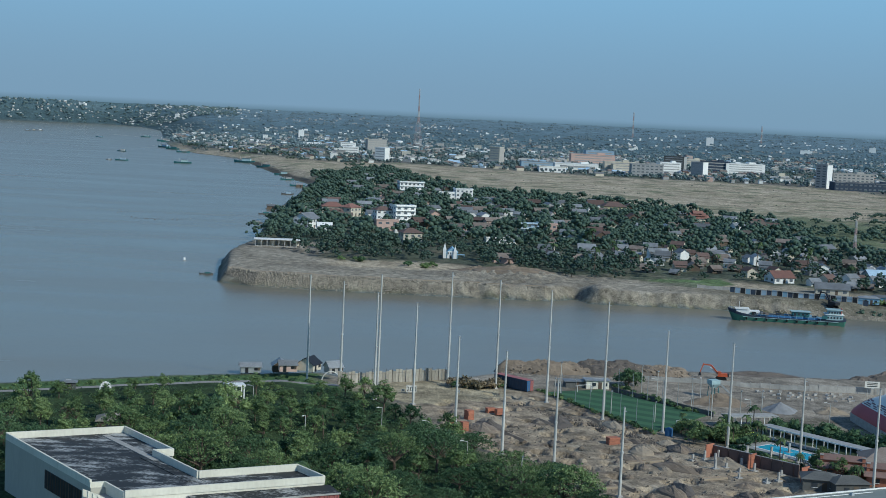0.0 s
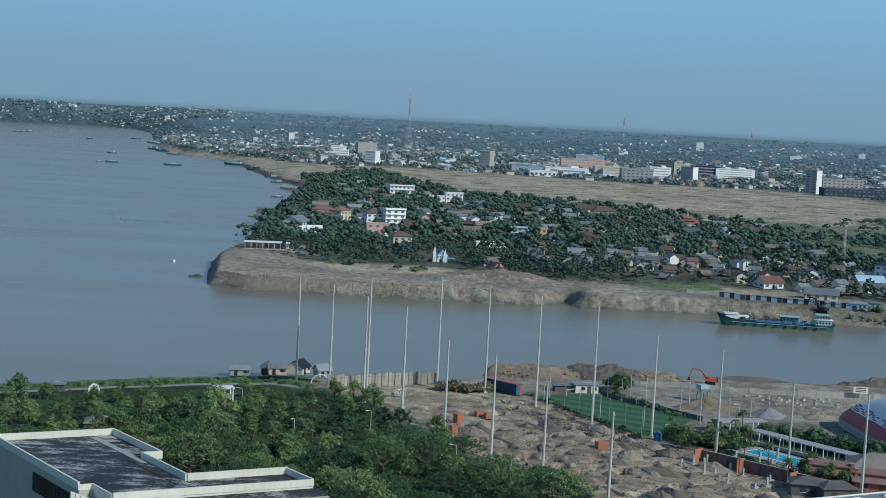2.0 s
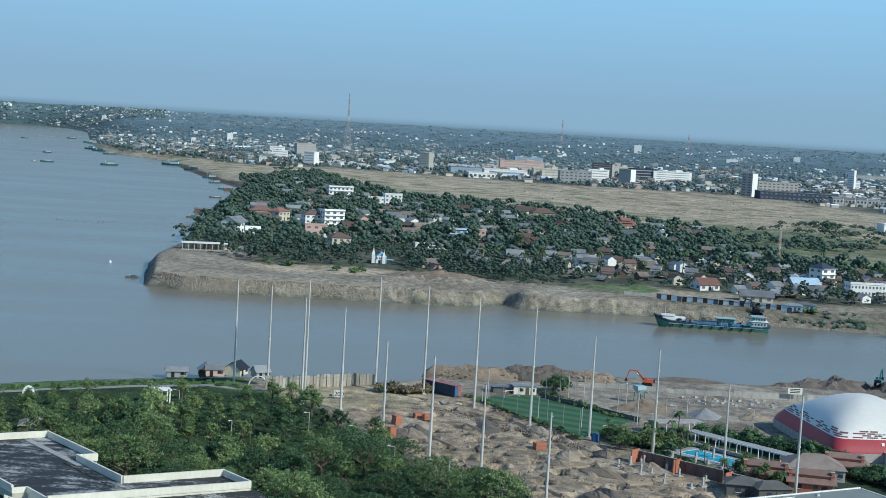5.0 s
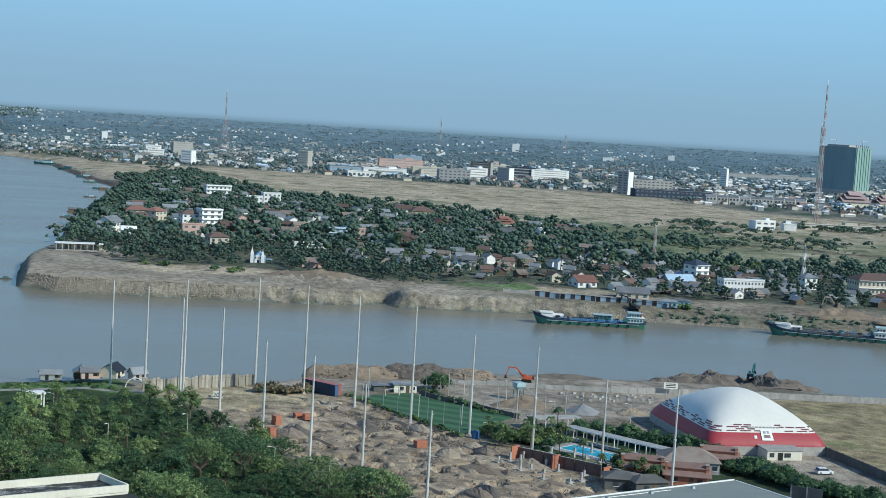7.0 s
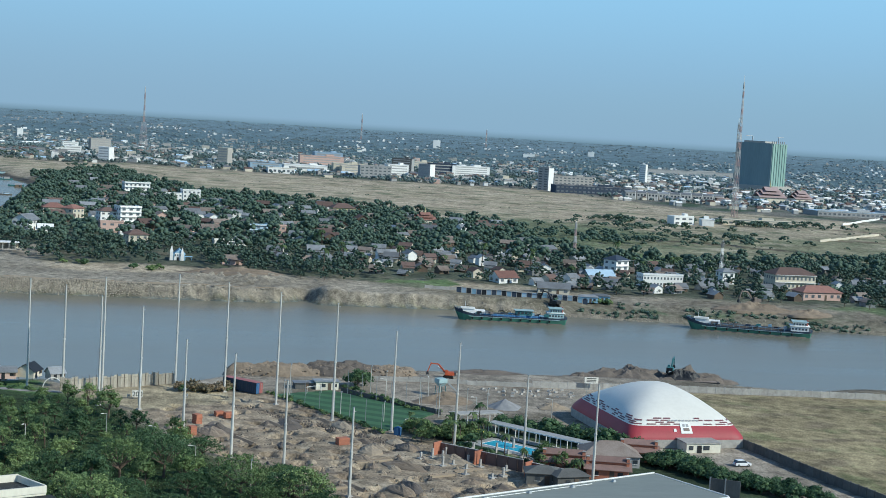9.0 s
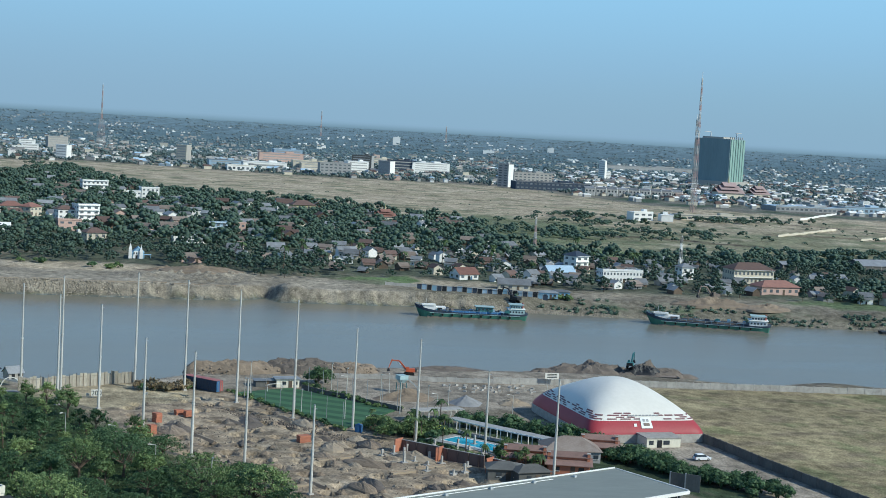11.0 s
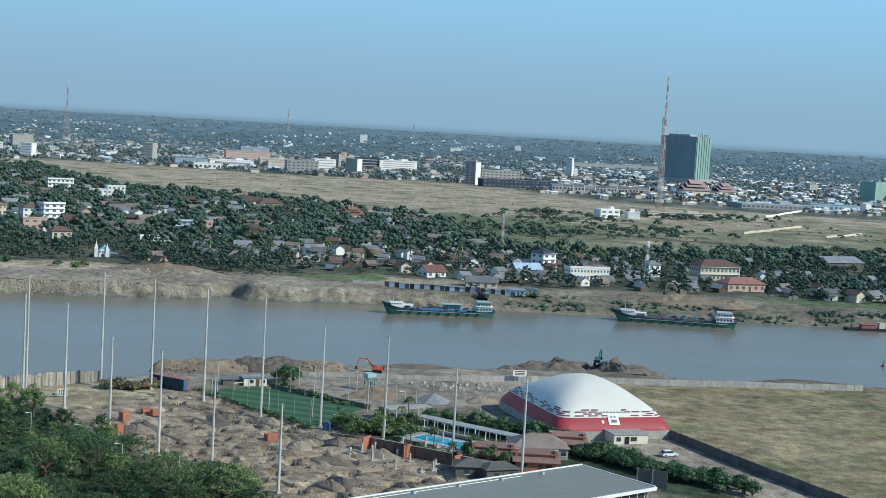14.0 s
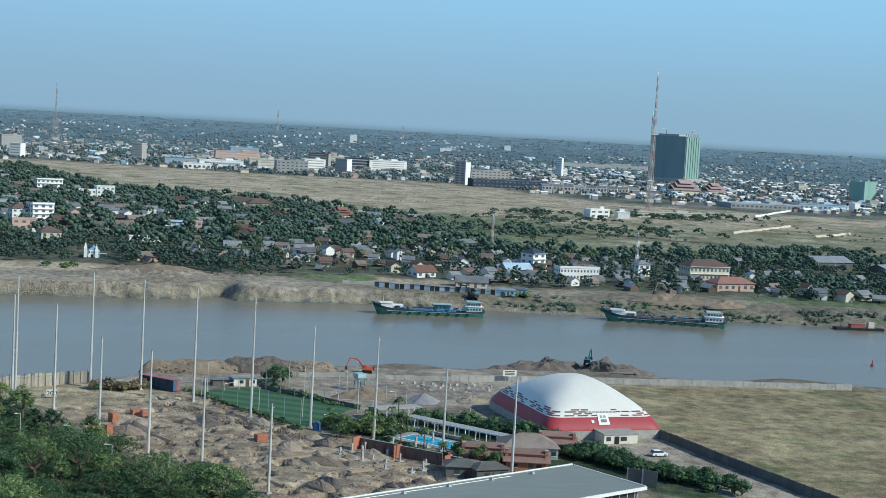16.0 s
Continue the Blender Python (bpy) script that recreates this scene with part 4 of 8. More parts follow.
# ---- near bank: buildings ----
def hall():
    """Low flat-roofed hall with white parapets and a wing; its side walls run askew to its back wall."""
    e = thing("flat_roofed_hall", -86, 294, 5, GRID, "white flat-roofed hall with dark weathered bitumen roof and parapets", "building")

    def skew(form):
        form.v = [(x - 0.18 * y, y, z) for x, y, z in form.v]
        return form

    def bit(name, form, material, label="", parent=e):
        return part(name, skew(form), material, parent, label)
    bit("wall", Form().box(12.3, -11, 0, 24.6, 22, 10.6).box(10.3, -32, 0, 20.6, 20, 10.6), "wash_shaded", "lime-washed wall toned down as its shaded side")
    bit("wing_wall", Form().box(21.7, -45.8, 0, 38, 8.4, 10.6), "lime_wash")
    bit("roof", Form().prism([(0.4, -0.4), (0.4, -41.4), (2.8, -41.4), (2.8, -49.7), (20.2, -49.7), (20.2, -22.2), (24.2, -22.2), (24.2, -0.4)][::-1], 10.6, 10.74), "bitumen", "dark stained bitumen roof")
    bit("wing_roof", Form().box(30.5, -45.2, 10.6, 19.8, 8.6, 0.14), "bitumen", "dark lower roof")
    for x, y, w, d, h in ((12.3, -0.2, 24.6, 0.4, 1.5), (0.2, -20.9, 0.4, 41.0, 1.4), (24.4, -11.2, 0.4, 21.6, 1.5), (22.5, -22.2, 4.2, 0.4, 1.5), (20.6, -31.5, 0.4, 18.2, 1.5),
                          (30.7, -40.7, 19.9, 0.4, 1.5), (40.5, -45.5, 0.4, 9.2, 1.4), (21.7, -50.0, 38.0, 0.4, 1.3), (1.4, -41.6, 2.9, 0.35, 1.0), (2.7, -45.8, 0.35, 8.0, 1.0)):
        bit("parapet", Form().box(x, y, 10.6, w, d, h), "lime_wash")
    bit("walkway", Form().box(19.5, -14, 10.74, 1.5, 24, 0.14), "concrete", "pale worn walkway strip")
    bit("step", Form().box(18.6, -33, 10.74, 2.2, 20, 0.12), "bitumen")
    bit("lower_wall", Form().box(7, -51, 0, 14, 18.6, 9.2), "grey")
    bit("lower_roof", Form().box(7, -51, 9.2, 14.6, 18.8, 0.2), "concrete", "grey lower roof")
    for i in range(4):
        x, y = -0.6 + i * 0.1, -43.0 - i * 1.9
        bit("fin", Form().put([(x - 1.4, y, 9.0), (x + 1.6, y - 0.2, 9.0), (x + 1.6, y - 0.2, 9.6), (x - 1.4, y, 10.9), (x - 1.4, y - 0.4, 9.0), (x + 1.6, y - 0.6, 9.0), (x + 1.6, y - 0.6, 9.6), (x - 1.4, y - 0.4, 10.9)],
                            [(0, 3, 2, 1), (4, 5, 6, 7), (3, 7, 6, 2), (0, 4, 7, 3), (1, 2, 6, 5), (0, 1, 5, 4)]), "lime_wash")
    w = bit("window", Form().box(-0.06, -32, 5.6, 0.16, 22, 3.6), "dark", "long dark slatted strip window")
    for k in range(18):
        bit("slat", Form().box(-0.18, -42.5 + k * 1.24, 5.6, 0.08, 0.12, 3.6), "wood", "", w)
    bit("canopy", Form().put([(14, -50.3, 10.2), (41.6, -50.3, 10.2), (41.6, -54.0, 9.5), (14, -54.0, 9.5), (14, -50.3, 10.0), (41.6, -50.3, 10.0), (41.6, -54.0, 9.3), (14, -54.0, 9.3)],
                              [(3, 2, 1, 0), (4, 5, 6, 7), (0, 1, 5, 4), (1, 2, 6, 5), (2, 3, 7, 6), (3, 0, 4, 7)]), "bitumen")
    bit("gutter", Form().box(27.8, -54.1, 9.3, 27.6, 0.2, 0.3), "concrete")
    f = Form()
    for k in range(55):
        f.box(14.2 + k * 0.5, -53.8 - 0.08 * (k % 2), 0, 0.5, 0.2, 9.3)
    bit("cladding", f, "red_tin", "red corrugated cladding")
    for k in range(14):
        bit("cladding_joint", Form().box(15.0 + k * 2.0, -54.02, 0, 0.14, 0.12, 9.3), "maroon")


def big_roof():
    """Wide low building with a grey metal roof and glazed front."""
    e = thing("glazed_building", *site(0, 0, (109.8, 308.3)), 5, GRID, "low glazed building with a wide grey metal roof", "building")
    D = 21.5
    part("wall", Form().box(-40, -D / 2, 0, 79, D - 2.4, 6.2), "grey", e)
    roof = part("roof", Form().put([(-82, 0.6, 7.0), (0.6, 0.6, 7.0), (0.6, -D, 6.9), (-82, -D, 6.9), (-82, 0.6, 6.5), (0.6, 0.6, 6.5), (0.6, -D, 6.4), (-82, -D, 6.4)],
                                   [(3, 2, 1, 0), (4, 5, 6, 7), (0, 1, 5, 4), (1, 2, 6, 5), (2, 3, 7, 6), (3, 0, 4, 7)]), "tin_roof", e, "flat grey-green metal roof")
    part("fascia", Form().box(-40.7, 0.75, 6.5, 82.8, 0.3, 0.75), "white", e, "white roof edge")
    part("fascia", Form().box(0.75, -D / 2 + 0.3, 6.4, 0.3, D, 0.7), "white", e)
    part("fascia", Form().box(-40.7, -D - 0.15, 6.3, 82.8, 0.3, 0.7), "white", e)
    gl = part("glazing", Form().box(-40, -D + 1.1, 0.6, 78, 0.1, 5.4), "glass", e, "dark glazed front")
    for k in range(33):
        part("mullion", Form().box(-78.5 + k * 2.4, -D + 1.0, 0.6, 0.16, 0.16, 5.4), "white", gl)
    part("beam", Form().box(-40, -D + 1.0, 3.4, 78, 0.14, 0.2), "white", gl)
    part("pipe", Form().tube((-70, -1.0, 7.1), (-20, -1.2, 7.1), 0.08, n=5), "white", e)
    for k in range(4):
        part("vent", Form().box(-14 - k * 12, -1.6, 7.0, 0.8, 0.8, 0.5, top=0.7), "steel", e)
    return e


def dome():
    e = thing("inflated_sports_dome", 137.6, 389.5, 5, 5, "white inflated sports dome with red band and checked pattern", "dome")
    a, b, H, z0 = 17.2, 22.2, 11.6, 2.2
    n = 96
    rho = [1.0, 0.997, 0.99, 0.98, 0.965, 0.945, 0.925, 0.90, 0.87, 0.83, 0.78, 0.72, 0.65, 0.57, 0.48, 0.38, 0.27, 0.15]

    def pt(r, j, lift=0.0):
        t = 2 * math.pi * j / n
        c, s = math.cos(t), math.sin(t)
        p = 3.2 + 22 * r ** 7
        q = (abs(c) ** p + abs(s) ** p) ** (-1 / p)
        return (a * r * q * c * (1 + lift * 0.002), b * r * q * s * (1 + lift * 0.002), z0 + H * (1 - r ** 1.8) ** 0.70 + lift * 0.03)
    part("base_wall", Form().prism([pt(1.005, j)[:2] for j in range(n)], 0, z0 + 0.1), "concrete", e, "pale grey concrete base wall")
    def shell(first, last, cap):
        rings = [pt(q, j) for q in rho[first:last + 1] for j in range(n)]
        faces = [(i * n + j, i * n + (j + 1) % n, (i + 1) * n + (j + 1) % n, (i + 1) * n + j) for i in range(last - first) for j in range(n)]
        if cap:
            rings.append((0, 0, z0 + H))
            faces += [((last - first) * n + j, (last - first) * n + (j + 1) % n, len(rings) - 1) for j in range(n)]
        return Form().put(rings, faces)
    part("membrane", shell(7, len(rho) - 1, True), "pvc", e, smooth=True)
    part("red_band", shell(0, 7, False), "red", e, "red band round the foot of the dome", smooth=True)
    r = random.Random(5)
    rows = (0.893, 0.874, 0.853, 0.83, 0.805)
    for i in range(4):
        j = (0, 1.5, 0.5, 2.0)[i]
        while j < n:
            w = r.choice((1.6, 2.0, 2.6))
            if not 69 <= j <= 74 and r.random() < (0.9, 0.85, 0.8, 0.4)[i]:
                f = Form()
                for lo, hi in ((rows[i] * 0.8 + rows[i + 1] * 0.2, rows[i] * 0.2 + rows[i + 1] * 0.8),):
                    for a0, a1 in ((j, j + w / 2), (j + w / 2, j + w)):
                        f.put([pt(lo, a0, 2), pt(lo, a1, 2), pt(hi, a1, 2), pt(hi, a0, 2)], [(0, 1, 2, 3)])
                part("check_mark", f, "maroon", e)
            j += w + r.choice((0.5, 0.9, 1.3))
    # crest: a plain shield
    def sheet(j0, j1, r0, r1, lift):
        f, levels = Form(), [r0 + (r1 - r0) * k / 4 for k in range(5)]
        for lo, hi in zip(levels, levels[1:]):
            f.put([pt(lo, j0, lift), pt(lo, j1, lift), pt(hi, j1, lift), pt(hi, j0, lift)], [(0, 1, 2, 3)])
        return f
    part("crest", sheet(70.5, 73.5, 0.968, 0.868, 3), "white", e, "pale shield-shaped crest")
    part("crest_mark", sheet(71.2, 72.8, 0.95, 0.925, 5), "rust", e)
    for k in (71.2, 72.2):
        part("crest_mark", sheet(k, k + 0.6, 0.912, 0.885, 5), "grey", e)
    part("plaque", sheet(68.6, 69.3, 0.955, 0.93, 3), "white", e)
    for k in range(9):
        part("sign_bar", sheet(67.2 + k * 1.06, 67.9 + k * 1.06, 0.853, 0.838, 4), "grey", e)
    hallway = part("entrance", Form().box(1.8, -25.0, 0, 9.8, 6.6, 2.6), "lime_wash", e, "white entrance block with dark door")
    part("roof_edge", Form().box(1.8, -25.0, 2.6, 10.4, 7.2, 0.25), "concrete", hallway)
    part("door", Form().box(0.6, -28.36, 0.1, 1.3, 0.14, 2.0), "dark", hallway)
    part("window", Form().box(2.6, -28.36, 0.9, 1.7, 0.14, 1.1), "glass", hallway)
    part("window", Form().box(-1.8, -28.36, 0.9, 1.2, 0.14, 1.1), "glass", hallway)


def pole(x, y, h, proto=[]):
    e = thing("net_pole", x, y, min(5, level(x, y)), rnd.uniform(0, 60), "tall bare pale grey net pole on a driving range", "pole", "net poles of the driving range")
    f = Form()
    f.tube((0, 0, 0), (0, 0, h * 0.5), 0.36, 0.30, 8)
    f.tube((0, 0, h * 0.5), (0, 0, h), 0.27, 0.19, 8)
    part("shaft", f, "pole", e)
    part("foot", Form().box(0, 0, 0, 1.3, 1.3, 0.35, top=0.8), "concrete", e)
    part("collar", Form().tube((0, 0, h * 0.5 - 0.2), (0, 0, h * 0.5 + 0.2), 0.38, 0.38, 8), "pole", e)
    part("cap", Form().tube((0, 0, h - 0.05), (0, 0, h + 0.12), 0.24, 0.24, 8), "steel", e)
    part("bracket", Form().box(0.3, 0, h - 0.9, 0.7, 0.12, 0.12), "steel", e)


hall()
big_roof()
dome()
for x, y, top in ((-38.0, 442.8, 35.1), (-26.9, 428.6, 35.2), (-15.9, 407.0, 35.1), (-15.8, 426.4, 38.0), (-4.8, 401.9, 33.4), (4.9, 434.9, 38.7), (6.6, 367.2, 30.1), (19.2, 431.3, 37.4), (17.8, 347.7, 30.0),
                  (33.1, 413.4, 37.2), (29.6, 337.8, 25.6), (47.0, 393.0, 37.2), (41.9, 311.9, 24.7), (61.5, 380.8, 32.0), (75.8, 366.1, 31.7), (91.6, 355.5, 25.5), (101.3, 326.7, 28.7)):
    pole(x, y, top - min(5, level(x, y)))


# ---- pitch ----
def pitch():
    e = thing("football_pitch", *site(10, -27, (60, 380)), 5.0, GRID, "green artificial turf football pitch with mown stripes", "football pitch")
    light = mat("turf_light", (0.068, 0.15, 0.07), (0.08, 0.165, 0.076), scale=0.4, vary=0.02)
    dark = mat("turf_dark", (0.042, 0.098, 0.048), (0.05, 0.11, 0.053), scale=0.4, vary=0.02)
    slant, w = radians(-59.6 + 90), 3.4
    nx, ny = math.cos(slant), math.sin(slant)

    def trim(poly, limit, sign):
        out = []
        for p, q in zip(poly, poly[1:] + poly[:1]):
            a, b = (sign * (limit - p[0] * nx - p[1] * ny), sign * (limit - q[0] * nx - q[1] * ny))
            if a >= 0:
                out.append(p)
            if (a < 0) != (b < 0):
                out.append((p[0] + (q[0] - p[0]) * a / (a - b), p[1] + (q[1] - p[1]) * a / (a - b)))
        return out
    for k in range(-14, 14):
        strip = trim([(-11, -27), (16.8, -12.5), (7.4, 27.5), (-12, 27.5)], (k + 1) * w - 0.01, 1)
        strip = trim(strip, k * w, -1) if len(strip) > 2 else []
        if len(strip) > 2:
            part("turf_strip", Form().prism(strip, 0.03, 0.38), light if k % 2 else dark, e)
    for k in range(8):
        for sx, sy in ((-11.6, -27 + k * 7.7), (17.4 - k * 1.34, -12.5 + k * 5.6)):
            part("fence_post", Form().tube((sx, sy, 0), (sx, sy, 7.5), 0.09, 0.07, 5), "steel", e)
    for sy in (-25, 25):
        g = Form()
        g.tube((-2.5, sy, 0.38), (-2.5, sy, 2.5), 0.07).tube((2.5, sy, 0.38), (2.5, sy, 2.5), 0.07).tube((-2.5, sy, 2.5), (2.5, sy, 2.5), 0.07)
        part("goal", g, "white", e)


pitch()
rp = random.Random(33)
for k in range(26):
    x, y = site(-2.6 + rp.uniform(-1, 1), -58 + k * 2.4, (60, 380))
    plant(BUSH, x, y, 0.6, "bushes beside the pitch", rp)
for k in range(16):
    x, y = site(28.6 - k * 0.5 + rp.uniform(-0.6, 0.6), -15 - k * 2.2, (60, 380))
    plant(BUSH, x, y, 0.6, "bushes beside the pitch", rp)


plant(BIG[1:2], 60, 440.5, 0.8, "", rp, "dense dark green tree behind the pitch clubhouse")


# ---- earthworks ----
def mound_form(seed, ragged=0.25, n=9, m=18, sharp=1.0):
    r = random.Random(seed)
    f = Form()
    off = Vector((seed * 3.7, seed * 1.3, 0))
    for i in range(n):
        k = i / (n - 1)
        for j in range(m):
            a = 2 * math.pi * j / m
            q = k * (1 + 0.3 * noise.noise(Vector((math.cos(a) * 1.3, math.sin(a) * 1.3, seed))))
            x, y = q * math.cos(a), q * math.sin(a)
            z = max(0, (1 - k ** sharp)) * (1 + ragged * (2 * noise.noise(Vector((x, y, 0)) * 2.5 + off) + 1.3 * noise.noise(Vector((x, y, 0)) * 6 + off) + 0.9 * abs(noise.noise(Vector((x, y, 0)) * 13 + off)))) - 0.02
            f.v.append((x, y, max(z, -0.02) if i < n - 1 else -0.35))
    for i in range(n - 1):
        for j in range(m):
            a, b = i * m + j, i * m + (j + 1) % m
            f.f.append((a, a + m, b + m, b))
    return f


MOUNDS = [solid("dirt_mound", mound_form(s, 0.16, sharp=(1.1, 1.6, 1.0)[s % 3]), ("soil", "sand", "soil_dark", "sand", "sand", "soil", "soil_dark")[s % 7], "heap of dug brown earth on the building site", "mound", (0, 0, -400)) for s in range(1, 8)]
rm = random.Random(44)
for k in range(150):
    u, v = rm.uniform(-46, 30), rm.uniform(-38, 60)
    u, v = round(u / 5.5) * 5.5 + rm.uniform(-2.6, 2.6), v
    x, y = site(u, v, (35, 355))
    if inside(np.array([x]), np.array([y]), DIRT)[0] < 1.0 or not clear_of(x, y, ((60, 380, 5), (98, 341, 9), (90, 328, 7))):
        continue
    if any((x - a) ** 2 + (y - b) ** 2 < (w + 1.6) ** 2 for a, b, w, _ in PITS):
        continue
    s = rm.choice((0.6, 0.7, 0.8, 0.9, 1.1, 1.3, 1.6, 2.2, 3.0, 3.8)) * rm.uniform(0.85, 1.15)
    copy_thing(rm.choice(MOUNDS), pose(x, y, level(x, y) - 0.05, 0, 0, GRID + rm.uniform(-30, 30)) @ Matrix.Diagonal((s * rm.uniform(0.7, 1.2), s * rm.uniform(1.0, 2.4), 0.45 + s * rm.uniform(0.2, 0.38), 1)))["group"] = "earth heaps of the building site"


for a, b, w, _ in PITS:
    x, y = a + w + rm.uniform(0.8, 1.6), b + rm.uniform(-0.6, 1.6)
    s = w * rm.uniform(0.45, 0.95)
    copy_thing(rm.choice(MOUNDS), pose(x, y, 4.95, 0, 0, GRID + rm.uniform(-40, 40)) @ Matrix.Diagonal((s, s * rm.uniform(0.9, 1.7), s * rm.uniform(0.6, 0.9), 1)))["group"] = "earth heaps of the building site"


def heap(name, x, y, rx, ry, h, material, label, rz=0, seed=1, ragged=0.2, z=None, sharp=1.0):
    ob = solid(name, mound_form(seed, ragged, 20, 64, sharp), material, label, "mound", (x, y, level(x, y) - 0.1 if z is None else z), rz, smooth=False)
    ob.scale = (rx, ry, h)
    return ob


heap("gravel_mound", 101, 418, 5.5, 5, 2.8, "gravel", "grey conical heap of gravel", seed=11, ragged=0.05)
heap("sand_mound", 116, 419, 5, 4, 1.6, "sand", "low brown heap of sand", seed=12)
heap("sand_mound", 84, 424, 11, 5, 3.2, "soil", "dark brown bank of loose earth", seed=13)
heap("sand_mound", 38, 467, 17, 7, 2.4, "soil", "high ragged bank of brown earth by the river", seed=14, ragged=0.33, sharp=7)
heap("sand_mound", 57, 469, 16, 7, 2.6, "soil_dark", "high ragged bank of brown earth by the river", seed=15, ragged=0.33, sharp=7)
heap("sand_mound", 72, 472, 12, 7, 1.9, "soil", "ragged bank of sandy earth by the river", seed=16, ragged=0.33, sharp=6)
heap("sand_mound", 108, 478, 16, 5, 1.2, "soil_dark", "low bank of dark earth by the river", seed=17, ragged=0.4)
heap("sand_mound", 166, 502, 20, 9, 4.6, "soil_dark", "tall brown heap of dredged sand at the water", seed=33, ragged=0.3, z=-0.6, sharp=2.2)
heap("sand_mound", 186, 500, 9, 5, 4.4, "dark", "black sheeted heap round the excavator at the water", seed=31, ragged=0.2, z=-0.3, sharp=2.5)
heap("sand_mound", 190, 501, 20, 8, 3.4, "soil_dark", "low brown heap of dredged sand at the water", seed=29, ragged=0.5, z=-0.6, sharp=1.6)
heap("sand_mound", 150, 500, 16, 7, 2.4, "soil_dark", "low brown heap of dredged sand at the water", seed=20, ragged=0.4, z=-0.6)


clods = Form()
rc_ = random.Random(71)
for k in range(520):
    q = rc_.random()
    x, y = 22 + 60 * q + rc_.gauss(0, 2), 463 + 6 * q + rc_.gauss(0, 2.6)
    top = max(h * max(0.0, 1 - math.hypot((x - a) / p, (y - b) / q2) ** 7) for a, b, p, q2, h in ((38, 467, 17, 7, 2.4), (57, 469, 16, 7, 2.6), (72, 472, 12, 7, 1.9)))
    lump(clods, (x, y, level(x, y) + 0.85 * top), rc_.uniform(0.2, 0.65), rc_, 0.7)
tagged(new("spoil_clods", clods.mesh("spoil_clods", "soil")), "broken clods of earth on the bank by the river", "clods", kind="stuff")


def brick_stack(x, y, w, d, h):
    e = thing("brick_stack", x, y, 5, GRID + rnd.uniform(-10, 10), "stack of new orange bricks on the building site", "bricks", "brick stacks")
    n = max(3, int(h / 0.4))
    for k in range(n):
        part("brick_course", Form().box(rnd.uniform(-0.05, 0.05), 0, k * h / n, w * rnd.uniform(0.93, 1), d * rnd.uniform(0.93, 1), h / n - 0.04), "brick", e)


for x, y, w, d, h in ((10.5, 385.5, 2.0, 2.0, 2.6), (9, 371.5, 1.8, 1.8, 2.4), (19, 394, 2.4, 1.6, 1.6), (16.5, 396, 2.4, 1.6, 1.4), (46.5, 364, 3.2, 2.0, 1.8), (6, 376, 1.6, 1.6, 1.4)):
    brick_stack(x, y, w, d, h)


def footing(x, y, h):
    e = thing("column_footing", x, y, 5, GRID, "bare concrete column footing with rising stump", "footing", "column footings of the building site")
    part("pad", Form().box(0, 0, 0, 1.5, 1.5, 0.35), "concrete", e)
    part("stump", Form().box(0, 0, 0.35, 0.45, 0.45, h), "concrete", e)
    part("rebar", Form().tube((0.1, 0.1, h), (0.1, 0.1, h + 1.0), 0.04, 0.04, 4), "rust", e)


for i in range(8):
    for k in range(6):
        if rm.random() < 0.72:
            footing(*site(i * 4.2 - 4 + rm.uniform(-0.5, 0.5), k * 4.6 - 6 + rm.uniform(-0.5, 0.5), (70, 346)), rm.uniform(0.7, 2.4))


def site_wall(x, y, rz, length):
    e = thing("brick_wall", x, y, 5, rz, "unfinished brick wall, sunlit end orange, shaded length coloured brown", "wall", "unfinished brick walls")
    part("end_panel", Form().box(0, 0, 0, 0.3, 3.4, 3.4), "brick", e)
    # shade on the long side is coloured in with the brown tile tone
    part("long_panel", Form().box(length / 2, 1.35, 0, length, 0.3, 2.9), "tile_brown", e)
    part("coping", Form().box(length / 2, 1.35, 2.9, length, 0.4, 0.12), "concrete", e)
    for k in range(int(length / 3)):
        part("pier", Form().box(1.5 + 3 * k, 1.1, 0, 0.35, 0.3, 2.9), "tile_brown", e)


for x, y in ((69, 354), (77.5, 345), (87.5, 334)):
    site_wall(x, y, -44, 12)


# ---- pool yard ----
def pool():
    e = thing("swimming_pool", 91, 362.5, 5, -50, "turquoise swimming pool with pale paved edge", "swimming pool")
    part("paving", Form().box(0, 0, 0.0, 25, 11, 0.22), "grey", e)
    part("coping", Form().box(0, 0, 0.22, 17.8, 7.2, 0.1), "white", e)
    part("water_surface", Form().box(0, 0, 0.32, 16.8, 6.2, 0.02), "pool", e, "clear turquoise water")
    for k in range(2):
        part("ladder", Form().tube((-7 + 14 * k, 3.1, 0.3), (-7 + 14 * k, 3.3, 1.2), 0.05), "steel", e)


def canopy():
    e = thing("walkway_canopy", 99.5, 367, 5, -51, "long white flat-roofed canopy on slim posts", "canopy")
    part("roof", Form().box(0, 0, 3.2, 35, 3.6, 0.28), "grey", e)
    part("fascia", Form().box(0, -1.85, 3.2, 35, 0.12, 0.32), "white", e)
    part("floor", Form().box(0, 0, 0, 35, 3.4, 0.18), "concrete", e)
    for k in range(11):
        for s in (-1.5, 1.5):
            part("post", Form().box(-17 + 3.4 * k, s, 0.18, 0.2, 0.2, 3.05), "white", e)
    e2 = thing("flat_roof_pavilion", 87, 393, 5, 14, "open pavilion with white flat roof beside the pitch", "pavilion")
    part("roof", Form().box(0, 0, 3.0, 15, 4.5, 0.3), "concrete", e2)
    for k in range(5):
        for s in (-1.8, 1.8):
            part("post", Form().box(-6.8 + 3.4 * k, s, 0, 0.2, 0.2, 3.0), "white", e2)


